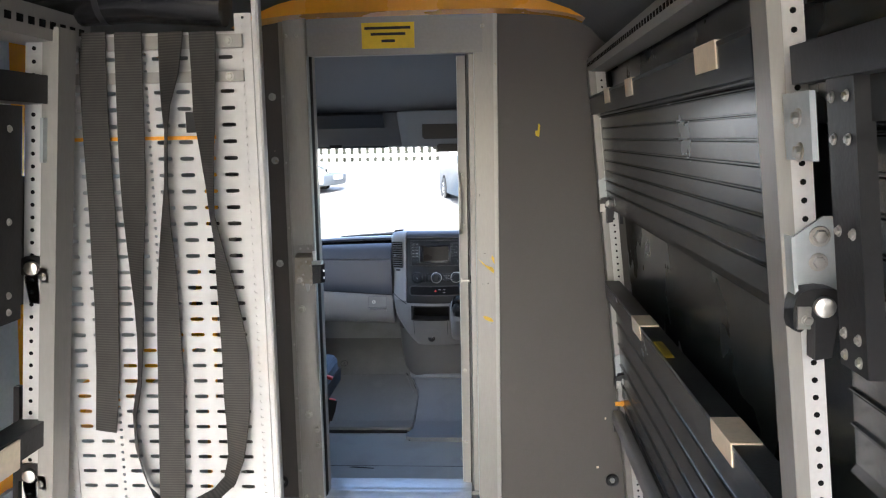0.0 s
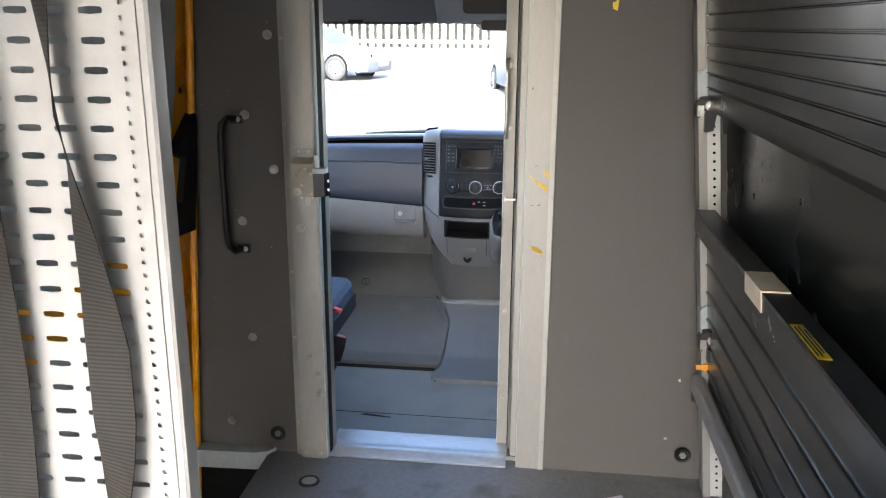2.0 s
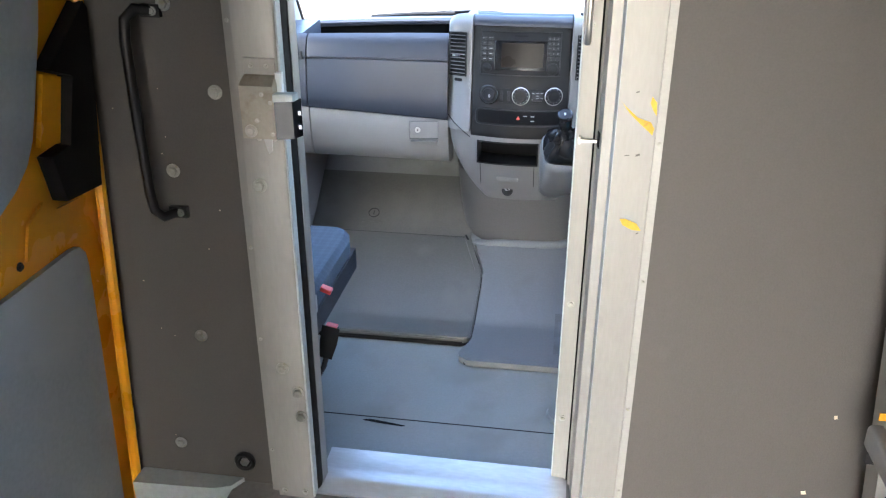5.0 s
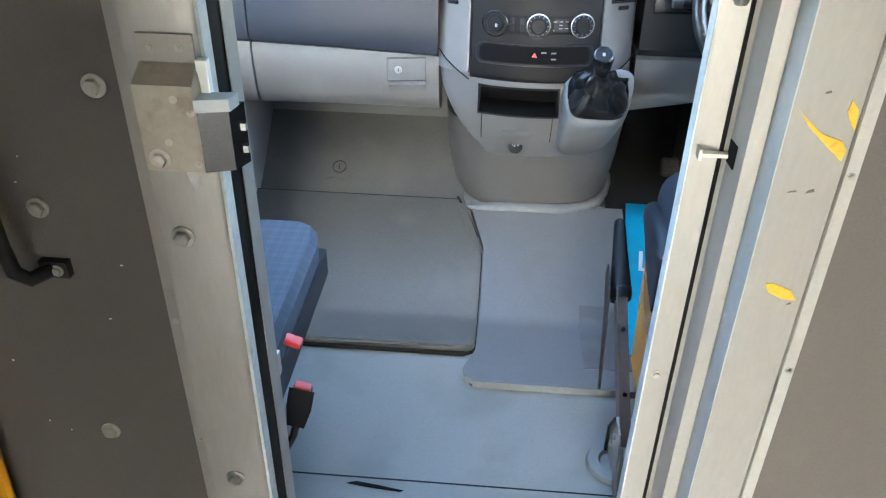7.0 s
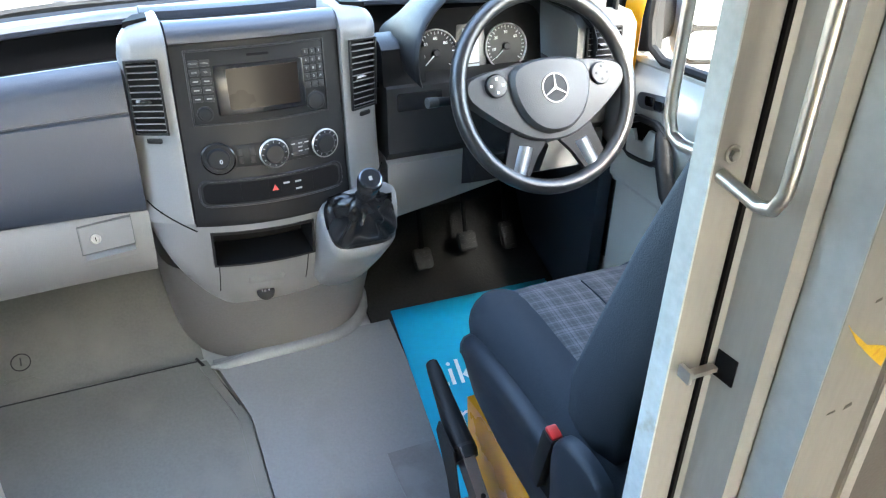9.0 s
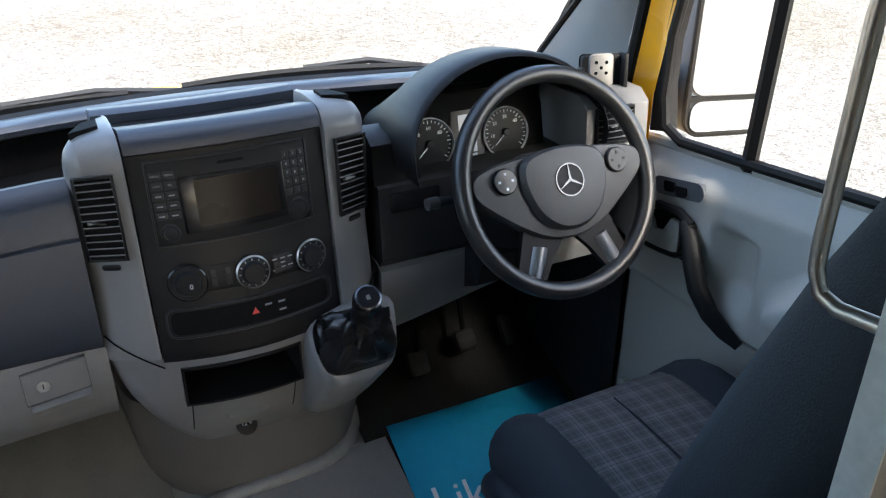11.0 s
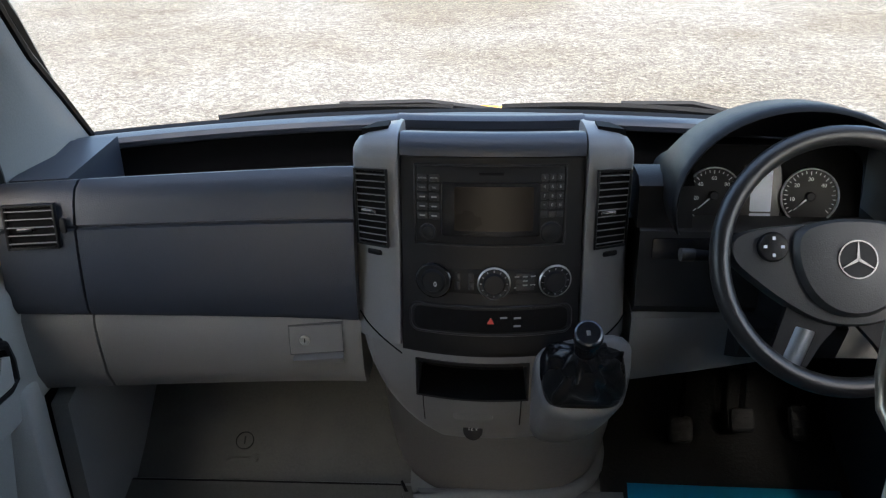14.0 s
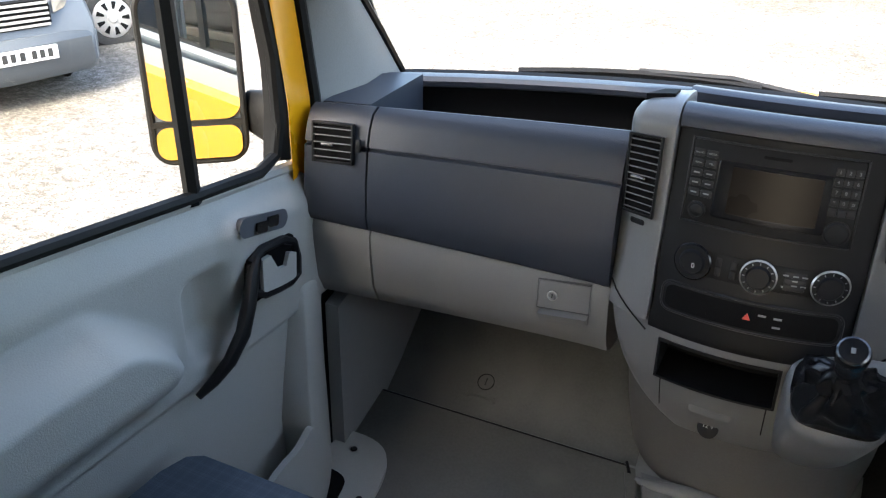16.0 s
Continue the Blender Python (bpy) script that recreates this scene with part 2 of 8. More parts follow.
def plaid_material(name, base, light, freq, tilt):
    """Woven check: thin pale lines in two directions over dark cloth, with a fine weave relief."""
    m = bpy.data.materials.new(name)
    m.use_nodes = True
    n, l = m.node_tree.nodes, m.node_tree.links
    b = n["Principled BSDF"]
    tc = n.new("ShaderNodeTexCoord")
    sep = n.new("ShaderNodeSeparateXYZ")
    mp = n.new("ShaderNodeMapping")
    mp.inputs["Rotation"].default_value = (0, 0, radians(tilt))
    l.new(tc.outputs["Object"], mp.inputs[0])
    l.new(mp.outputs[0], sep.inputs[0])

    def math1(op, a, v=None, w=None):
        k = n.new("ShaderNodeMath")
        k.operation = op
        for i, q in enumerate((a, v, w)):
            if q is None:
                continue
            if isinstance(q, (int, float)):
                k.inputs[i].default_value = q
            else:
                l.new(q, k.inputs[i])
        return k.outputs[0]
    total = None
    for axis in (0, 1):
        for f, width, amount in ((freq, 0.90, 0.55), (freq * 3.0, 0.72, 0.28), (freq * 0.5, 0.96, 0.5)):
            s = math1("SINE", math1("MULTIPLY", sep.outputs[axis], f * 6.2832))
            line = math1("MULTIPLY", math1("GREATER_THAN", s, width), amount)
            total = line if total is None else math1("ADD", total, line)
    nz = n.new("ShaderNodeTexNoise")
    nz.inputs["Scale"].default_value = 500
    l.new(tc.outputs["Object"], nz.inputs["Vector"])
    fac = math1("MULTIPLY", total, math1("ADD", nz.outputs["Fac"], 0.25))
    mix = n.new("ShaderNodeMix")
    mix.data_type = "RGBA"
    l.new(fac, mix.inputs["Factor"])
    mix.inputs["A"].default_value, mix.inputs["B"].default_value = (*base, 1), (*light, 1)
    l.new(mix.outputs["Result"], b.inputs["Base Color"])
    b.inputs["Roughness"].default_value = 0.85
    bp = n.new("ShaderNodeBump")
    bp.inputs["Strength"].default_value, bp.inputs["Distance"].default_value = 0.5, 0.001
    l.new(nz.outputs["Fac"], bp.inputs["Height"])
    l.new(bp.outputs[0], b.inputs["Normal"])
    return m


def gravel_material():
    """Pale crushed stone: three sizes of stones with dark gaps, and broad damp, mossy patches."""
    m = bpy.data.materials.new("pale_gravel")
    m.use_nodes = True
    n, l = m.node_tree.nodes, m.node_tree.links
    b = n["Principled BSDF"]
    tc = n.new("ShaderNodeTexCoord")
    v1, v2 = n.new("ShaderNodeTexVoronoi"), n.new("ShaderNodeTexVoronoi")
    v1.inputs["Scale"].default_value, v2.inputs["Scale"].default_value = 46, 120
    n1, n2 = n.new("ShaderNodeTexNoise"), n.new("ShaderNodeTexNoise")
    n1.inputs["Scale"].default_value, n1.inputs["Detail"].default_value = 0.32, 6
    n2.inputs["Scale"].default_value, n2.inputs["Detail"].default_value = 2.2, 6
    n3 = n.new("ShaderNodeTexNoise")
    n3.inputs["Scale"].default_value, n3.inputs["Detail"].default_value = 11.0, 5
    for t in (v1, v2, n1, n2, n3):
        l.new(tc.outputs["Object"], t.inputs["Vector"])
    stone = n.new("ShaderNodeValToRGB")
    e = stone.color_ramp.elements
    e[0].position, e[0].color = 0.0, (0.16, 0.153, 0.14, 1)
    e[1].position, e[1].color = 1.0, (0.43, 0.42, 0.405, 1)
    mid = e.new(0.5)
    mid.color = (0.265, 0.256, 0.243, 1)
    sepc = n.new("ShaderNodeSeparateColor")
    l.new(v1.outputs["Color"], sepc.inputs[0])
    l.new(sepc.outputs[0], stone.inputs[0])
    gap = n.new("ShaderNodeValToRGB")
    gap.color_ramp.elements[0].position, gap.color_ramp.elements[0].color = 0.25, (1, 1, 1, 1)
    gap.color_ramp.elements[1].position, gap.color_ramp.elements[1].color = 0.72, (0.46, 0.435, 0.39, 1)
    l.new(v2.outputs["Distance"], gap.inputs[0])
    patch = n.new("ShaderNodeValToRGB")
    patch.color_ramp.elements[0].position, patch.color_ramp.elements[0].color = 0.38, (0.74, 0.70, 0.61, 1)
    patch.color_ramp.elements[1].position, patch.color_ramp.elements[1].color = 0.58, (1, 1, 1, 1)
    l.new(n1.outputs["Fac"], patch.inputs[0])
    blotch = n.new("ShaderNodeValToRGB")
    blotch.color_ramp.elements[0].position, blotch.color_ramp.elements[0].color = 0.3, (0.82, 0.80, 0.77, 1)
    blotch.color_ramp.elements[1].position, blotch.color_ramp.elements[1].color = 0.7, (1, 1, 1, 1)
    l.new(n2.outputs["Fac"], blotch.inputs[0])
    grit = n.new("ShaderNodeValToRGB")
    grit.color_ramp.elements[0].position, grit.color_ramp.elements[0].color = 0.36, (0.66, 0.64, 0.61, 1)
    grit.color_ramp.elements[1].position, grit.color_ramp.elements[1].color = 0.60, (1, 1, 1, 1)
    l.new(n3.outputs["Fac"], grit.inputs[0])
    out = stone.outputs[0]
    for other in (gap, patch, blotch, grit):
        mx = n.new("ShaderNodeMix")
        mx.data_type, mx.blend_type = "RGBA", "MULTIPLY"
        mx.inputs["Factor"].default_value = 1.0
        l.new(out, mx.inputs["A"])
        l.new(other.outputs[0], mx.inputs["B"])
        out = mx.outputs["Result"]
    l.new(out, b.inputs["Base Color"])
    b.inputs["Roughness"].default_value = 0.85
    bp = n.new("ShaderNodeBump")
    bp.inputs["Strength"].default_value, bp.inputs["Distance"].default_value = 0.8, 0.010
    l.new(v1.outputs["Distance"], bp.inputs["Height"])
    l.new(bp.outputs[0], b.inputs["Normal"])
    return m


GLASS, MIRROR, GRAVEL = glass_material(), mirror_material(), gravel_material()
PLAID = plaid_material("dark_check_cloth", (0.040, 0.040, 0.043), (0.112, 0.110, 0.116), 31, 4)
PLAID_BLUE = plaid_material("blue_check_cloth", (0.066, 0.082, 0.104), (0.090, 0.110, 0.138), 44, 0)

# ---- shape helpers ----


def chaikin(pts, times=2):
    """A closed outline with its corners cut round."""
    for _ in range(times):
        out = []
        for p, q in zip(pts, pts[1:] + pts[:1]):
            out += [tuple(0.75 * a + 0.25 * b for a, b in zip(p, q)), tuple(0.25 * a + 0.75 * b for a, b in zip(p, q))]
        pts = out
    return pts


def part(name, bm, material, parent=None, label="", smooth=True, bevel=0.0, segs=2, crease=0.7):
    """One mesh object from a bmesh in world metres, under a thing or a part."""
    if bevel:
        sharp = [e for e in bm.edges if len(e.link_faces) == 2 and e.calc_face_angle(0) > 0.45]
        bmesh.ops.bevel(bm, geom=sharp, offset=bevel, segments=segs, affect="EDGES", clamp_overlap=True, profile=0.5)
    bmesh.ops.recalc_face_normals(bm, faces=bm.faces)
    me = bpy.data.meshes.new(name)
    for f in bm.faces:
        f.smooth = smooth
    for e in bm.edges:
        if len(e.link_faces) == 2 and e.calc_face_angle(0) > crease:
            e.smooth = False
    bm.to_mesh(me)
    bm.free()
    me.materials.append(material)
    ob = new(name, me)
    if parent:
        ob.parent = parent
        ob.matrix_parent_inverse = placed(parent).inverted()
    if label:
        ob["label"] = label
    return ob


def placed(ob):
    return (placed(ob.parent) @ ob.matrix_parent_inverse @ ob.matrix_basis) if ob.parent else ob.matrix_basis.copy()


def thing(name, at, label, category, group=""):
    ob = new(name)
    ob.empty_display_size = 0.05
    ob.matrix_basis = Matrix.Translation(at)
    return tagged(ob, label, category, group)


def hexa(bm, p):
    """Eight corners: four below (round), four above."""
    v = [bm.verts.new(q) for q in p]
    for f in ((3, 2, 1, 0), (4, 5, 6, 7), (0, 1, 5, 4), (1, 2, 6, 5), (2, 3, 7, 6), (3, 0, 4, 7)):
        bm.faces.new([v[i] for i in f])
    return v


def box(x0, x1, y0, y1, z0, z1, bm=None):
    bm = bm or bmesh.new()
    hexa(bm, [(x0, y0, z0), (x1, y0, z0), (x1, y1, z0), (x0, y1, z0), (x0, y0, z1), (x1, y0, z1), (x1, y1, z1), (x0, y1, z1)])
    return bm


def turned(bm, m):
    bmesh.ops.transform(bm, matrix=m, verts=bm.verts)
    return bm


def prism(profile, axis, a, b, bm=None):
    """A closed outline pushed along an axis: (y, z) along x, (x, z) along y, (x, y) along z."""
    bm = bm or bmesh.new()

    def at(p, s):
        return {"x": (s, p[0], p[1]), "y": (p[0], s, p[1]), "z": (p[0], p[1], s)}[axis]
    lo, hi = [bm.verts.new(at(p, a)) for p in profile], [bm.verts.new(at(p, b)) for p in profile]
    bm.faces.new(lo)
    bm.faces.new(hi)
    for i in range(len(profile)):
        j = (i + 1) % len(profile)
        bm.faces.new((lo[i], lo[j], hi[j], hi[i]))
    return bm


def loft(loops, bm=None, closed=True, caps=True):
    """Skin through loops of equally many points."""
    bm = bm or bmesh.new()
    rows = [[bm.verts.new(p) for p in loop] for loop in loops]
    k = len(rows[0])
    for r, s in zip(rows, rows[1:]):
        for i in range(k if closed else k - 1):
            j = (i + 1) % k
            bm.faces.new((r[i], r[j], s[j], s[i]))
    if caps and closed:
        bm.faces.new(rows[0])
        bm.faces.new(rows[-1])
    return bm


def tube(points, r, sides=10, bm=None, squash=None):
    """A round bar along points, with mitred bends."""
    pts = [Vector(p) for p in points]
    loops = []
    u = None
    for i, p in enumerate(pts):
        d = (pts[min(i + 1, len(pts) - 1)] - pts[max(i - 1, 0)]).normalized()
        if u is None:
            u = d.orthogonal().normalized()
        u = (u - d * u.dot(d)).normalized()
        w = d.cross(u)
        rr = r[i] if isinstance(r, (list, tuple)) else r
        loops.append([p + (u * math.cos(a) + w * math.sin(a) * (squash or 1)) * rr for a in (2 * math.pi * k / sides for k in range(sides))])
    return loft(loops, bm)


def arc(cx, cy, r, a0, a1, n, ry=None):
    return [(cx + r * math.cos(radians(a0 + (a1 - a0) * i / n)), cy + (ry or r) * math.sin(radians(a0 + (a1 - a0) * i / n))) for i in range(n + 1)]


def rrect(x0, x1, y0, y1, r, n=4):
    return arc(x1 - r, y1 - r, r, 0, 90, n) + arc(x0 + r, y1 - r, r, 90, 180, n) + arc(x0 + r, y0 + r, r, 180, 270, n) + arc(x1 - r, y0 + r, r, 270, 360, n)


def lathe(profile, sides=28, bm=None, m=None):
    """(radius, height) turned about z, then moved by m."""
    bm = bm or bmesh.new()
    m = m or Matrix()
    ring = profile[0][0] > 0.001 and profile[-1][0] > 0.001
    if ring:
        profile = list(profile) + [profile[0]]
    loops = [[m @ Vector((r * math.cos(a), r * math.sin(a), h)) for a in (2 * math.pi * k / sides for k in range(sides))] for r, h in profile]
    return loft(loops, bm, caps=not ring)


def facing(at, normal, up=(0, 0, 1)):
    """A frame at a place whose z is the normal and whose y leans up."""
    z = Vector(normal).normalized()
    x = Vector(up).cross(z).normalized()
    y = z.cross(x)
    return Matrix.Translation(at) @ Matrix((x, y, z)).transposed().to_4x4()


def bolt(at, normal, r, parent, material=None, name="bolt"):
    bm = lathe([(0.0005, 0), (r * 1.45, 0), (r * 1.45, r * 0.25), (r * 1.35, r * 0.3), (r * 1.3, r * 0.3)], 18, m=facing(at, normal))
    lathe([(r, r * 0.2), (r, r * 0.8), (r * 0.85, r * 0.95), (0.0005, r)], 6, bm, facing(at, normal))
    return part(name, bm, material or ZINC, parent, smooth=False)


def lettering(text, size, m, material, parent, name="lettering", depth=0.0006):
    """Built-in font, as a mesh, lying in the frame m (x along the line, z out of the face)."""
    cu = bpy.data.curves.new(name, "FONT")
    cu.body, cu.size, cu.extrude = text, size, depth
    cu.align_x, cu.align_y = "CENTER", "CENTER"
    cu.resolution_u = 2
    tmp = bpy.data.objects.new(name, cu)
    scene.collection.objects.link(tmp)
    me = bpy.data.meshes.new_from_object(tmp.evaluated_get(bpy.context.evaluated_depsgraph_get()))
    bpy.data.objects.remove(tmp)
    me.transform(m)
    me.materials.clear()
    me.materials.append(material)
    ob = new(name, me)
    ob.parent = parent
    ob.matrix_parent_inverse = placed(parent).inverted()
    return ob


def structure(name, bm, material, label="", **k):
    return tagged(part(name, bm, material, **k), label, kind="structure")


# ---- ground and van shell ----
BACK = -0.45         # open rear doorway of the van
MID = -0.07          # the van's centre line


def right_in(z):
    return 0.755 - 0.097 * z


def left_in(z):
    return -0.925 + 0.06 * z


def ground_z(y):
    """The yard rises gently ahead of the van."""
    return -0.66 + 0.035 * max(0.0, min(y, 60.0) - 9.0)


bm = loft([[(x, y, ground_z(y)) for x in (-300, -60, -20, 0, 20, 60, 300)] for y in (-300, -40, 0, 9, 12, 16, 22, 30, 45, 60, 300)], closed=False)
structure("ground", bm, GRAVEL, "pale crushed gravel yard with damp mossy patches")

bm = box(-0.66, 0.86, BACK, 3.97, -0.06, 0.0)
box(-1.0, -0.66, BACK, 2.75, -0.06, 0.0, bm)
structure("floor", bm, LOAD_FLOOR, "worn grey coated load floor")
bm = box(-1.0, -0.66, 2.75, 3.97, -0.30, -0.27)
box(-0.668, -0.66, 2.75, 3.97, -0.30, -0.06, bm)
box(-1.0, -0.668, 2.735, 2.75, -0.30, -0.06, bm)
box(-1.0, -0.668, 3.95, 3.97, -0.30, -0.0, bm)
box(-1.04, -1.0, 2.735, 3.97, -0.30, 0.0, bm)
structure("floor_step_well", bm, RUBBER, "black sunken step beside the sliding door")

# side walls, roof
bm = prism([(right_in(0) + 0.085, -0.06), (right_in(1.75) + 0.085, 1.75), (right_in(1.75) + 0.125, 1.75), (right_in(0) + 0.125, -0.06)], "y", BACK, 4.0)
structure("wall_right", bm, SHELF_DULL, "dark board lining of the load area side")
bm = prism([(left_in(-0.3) - 0.045, -0.3), (left_in(1.75) - 0.045, 1.75), (left_in(1.75) - 0.005, 1.75), (left_in(-0.3) - 0.005, -0.3)], "y", BACK, 4.0)
structure("wall_right_outer", prism([(right_in(0) + 0.128, -0.35), (right_in(1.75) + 0.128, 1.80), (right_in(1.75) + 0.155, 1.80), (right_in(0) + 0.155, -0.35)], "y", BACK, 4.05), YELLOW, "yellow outer skin of the van side")
wall_left = structure("wall_left", bm, YELLOW, "yellow painted steel van side")
ribs = arc(MID, 1.70, 0.74, 0, 180, 14, 0.28)
bm = prism(ribs + [(x * 1.06 + 0.004, z + 0.05) for x, z in reversed(ribs)], "y", BACK, 4.0)
structure("ceiling", bm, ROOF_GREY, "dark grey roof lining of the load area")
structure("roof_outer", prism([(x * 1.10 + 0.008, z + 0.075) for x, z in ribs] + [(x * 1.12 + 0.01, z + 0.10) for x, z in reversed(ribs)], "y", BACK, 4.2), YELLOW, "yellow outer roof skin of the van")
bow = [(MID + 0.80 * (1 if math.cos(radians(a)) > 0 else -1) * abs(math.cos(radians(a))) ** 0.45, 1.70 + 0.235 * abs(math.sin(radians(a))) ** 0.6) for a in range(2, 180, 8)]
bm = prism(bow + [(MID + (x - MID) * 0.93, z - 0.05) for x, z in reversed(bow)], "y", 3.80, 3.925)
tagged(part("roof_bow", bm, YELLOW, bevel=0.006), "orange-yellow painted roof bow above the bulkhead", "roof beam", kind="structure")

# left wall: blue-grey inset panels of the sliding door
def side_panel(name, y0, y1, z0, z1, r, material, label, parent):
    out = rrect(y0, y1, z0, z1, r, 6)
    bm = loft([[(left_in(z) - 0.004, y, z) for y, z in out], [(left_in(z) + 0.008, y, z) for y, z in out]])
    return part(name, bm, material, parent, label, bevel=0.003)


door_frame = thing("sliding_door", (-0.92, 3.2, 0), "yellow sliding side door with blue-grey inset panels", "van door")
def wall_plate(name, out, d0, d1, material, label, bev=0.003):
    return part(name, loft([[(left_in(z) + d0, y, z) for y, z in out], [(left_in(z) + d1, y, z) for y, z in out]]), material, door_frame, label, bevel=bev)


wall_plate("upper_panel", [(2.80, 0.80), (3.54, 0.799), (3.61, 0.812), (3.66, 0.838), (3.70, 0.872), (3.725, 0.91), (3.749, 0.977), (3.787, 1.092), (3.815, 1.207), (3.85, 1.70), (2.80, 1.70)], -0.004, 0.008, PANEL_GREY, "blue-grey upper lining panel")
wall_plate("lower_panel", [(2.80, -0.2), (3.856, -0.2), (3.846, 0.45), (3.842, 0.61), (3.836, 0.64), (3.818, 0.66), (3.79, 0.664), (2.80, 0.645)], -0.004, 0.008, PANEL_GREY, "blue-grey lower lining panel")
for z0, z1, nm in ((0.05, 0.645, "lower"), (0.80, 1.70, "upper")):
    structure("wall_panel_" + nm, loft([[(left_in(z) + d, y, z) for y, z in rrect(0.2, 2.60, z0, z1, 0.04, 4)] for d in (-0.004, 0.008)]), PANEL_GREY, "blue-grey lining panel on the van side", bevel=0.003)
wall_plate("door_pressing", [(3.66, 0.70), (3.80, 0.70), (3.86, 0.735), (3.865, 0.755), (3.77, 0.762), (3.73, 0.79), (3.68, 0.765)], 0.0, 0.006, YELLOW, "raised yellow pressing", 0.006)
wall_plate("latch_cover", [(3.889, 0.770), (3.905, 0.95), (3.912, 1.115), (3.900, 1.130), (3.769, 1.028), (3.838, 1.004), (3.803, 0.880), (3.743, 0.874), (3.770, 0.779)], -0.002, 0.030, RUBBER, "black plastic latch cover", 0.004)
wall_plate("latch_recess", [(3.779, 1.018), (3.832, 1.002), (3.802, 0.884), (3.742, 0.892)], 0.0, 0.010, YELLOW, "yellow latch recess", 0.004)
wall_plate("arrow_mark", [(3.535, 0.765), (3.565, 0.752), (3.585, 0.768), (3.565, 0.761)], 0.0, 0.0016, WHITE_PRINT, "small white painted mark", 0.0)
for y0, y1, z in ((3.440, 3.520, 0.742), (3.445, 3.515, 0.733), (3.420, 3.470, 0.760), (3.420, 3.465, 0.751)):
    wall_plate("print_line", [(y0, z), (y1, z), (y1, z + 0.004), (y0, z + 0.004)], 0.0, 0.0012, RED_PRINT, "", 0.0)
bm = tube([(left_in(z) + 0.014, 3.908, z) for z in (-0.25, 0.3, 0.8, 1.3, 1.72)], 0.012, 8)
part("door_edge", bm, YELLOW, door_frame, "rounded yellow door edge")
bolt((left_in(1.17) + 0.002, 3.865, 1.20), (1, 0, 0), 0.007, door_frame, BLACK_STEEL)
bolt((left_in(0.73) + 0.002, 3.64, 0.70), (1, 0, 0), 0.006, door_frame, BLACK_STEEL)

# ---- bulkhead ----
BY = 3.93
bm = prism([(left_in(0) - 0.03, 0.0), (-0.55, 0.0), (-0.55, 1.90), (left_in(1.7) - 0.03, 1.86)], "y", BY, BY + 0.035)
bulk_left = structure("bulkhead_left", bm, BULKHEAD, "grey-brown vinyl covered bulkhead panel beside the doorway")
bm = prism([(0.255, 0.0), (right_in(0) + 0.1, 0.0), (right_in(1.75) + 0.1, 1.86), (0.255, 1.90)], "y", BY, BY + 0.035)
bulk_right = structure("bulkhead_right", bm, BULKHEAD, "grey-brown vinyl covered bulkhead panel with a few scratches")
bm = box(-0.46, 0.20, BY - 0.008, BY + 0.03, 1.745, 1.895)
bulk_head = structure("bulkhead_header", bm, surf("grey_header_paint", (0.27, 0.27, 0.265), 0.42, 0.2, 0.06, 3, 90, 0.02), "painted grey metal header over the doorway", bevel=0.003)

for x, z in ((-0.683, 1.125), (-0.71, 0.794), (-0.70, 0.405), (-0.60, 1.36), (-0.60, 1.60), (-0.685, 1.50), (-0.60, 0.96), (-0.79, 0.10)):
    bolt((x, BY - 0.001, z), (0, -1, 0), 0.010, bulk_left)
# tie-down ring low on each panel
def lash_ring(name, x, z, parent_label):
    t = thing(name, (x, BY, z), parent_label, "tie-down ring", "bulkhead tie-down rings")
    m = facing((x, BY - 0.001, z), (0, -1, 0))
    part("ring_plate", lathe([(0.0005, 0), (0.024, 0), (0.026, 0.004), (0.026, 0.010), (0.022, 0.014), (0.017, 0.012), (0.015, 0.006), (0.0005, 0.005)], 22, m=m), BLACK_STEEL, t, "dark steel cup")
    part("ring_bolt", lathe([(0.011, 0.003), (0.011, 0.012), (0.009, 0.014), (0.0005, 0.014)], 6, m=m), ZINC, t, "zinc hexagon bolt", smooth=False)
    return t


lash_ring("lashing_ring", -0.63, 0.067, "dark steel lashing ring low on the bulkhead beside the doorway")
lash_ring("lashing_ring", 0.69, 0.085, "dark steel lashing ring low on the bulkhead beside the racking")
# floor lashing eyes
for x, y in ((-0.475, 3.751), (0.32, 3.70)):
    t = thing("floor_lashing_eye", (x, y, 0), "round steel lashing eye sunk in the load floor", "lashing eye", "floor lashing eyes")
    m = Matrix.Translation((x, y, 0.0005))
    part("rim", lathe([(0.022, 0), (0.034, 0), (0.032, 0.004), (0.024, 0.004)], 24, m=m), BLACK_STEEL, t, "dark worn rim")
    part("cup", lathe([(0.0005, 0.001), (0.024, 0.001), (0.024, 0.003), (0.010, 0.0032), (0.010, 0.006), (0.0005, 0.006)], 20, m=m), ZINC, t, "scuffed steel cup")

# doorway: left post, seal, threshold, right sliding-door jamb
post = thing("door_post", (-0.5, BY, 0), "scuffed aluminium post beside the cab doorway", "door post")
bm = prism([(-0.562, BY - 0.004), (-0.562, BY - 0.018), (-0.545, BY - 0.020), (-0.540, BY - 0.034), (-0.463, BY - 0.034), (-0.457, BY - 0.03), (-0.457, BY + 0.02), (-0.56, BY + 0.02), (-0.56, BY + 0.04), (-0.548, BY + 0.04), (-0.548, BY - 0.004)], "z", 0.0, 1.90)
part("profile", bm, ALU, post, bevel=0.0012)
part("corner_strip", prism([(-0.4565, BY - 0.033), (-0.4525, BY - 0.033), (-0.4515, BY - 0.012), (-0.4565, BY - 0.012)], "z", 0.005, 1.745), PALE_ZINC, post, "pale worn corner strip", bevel=0.0008)
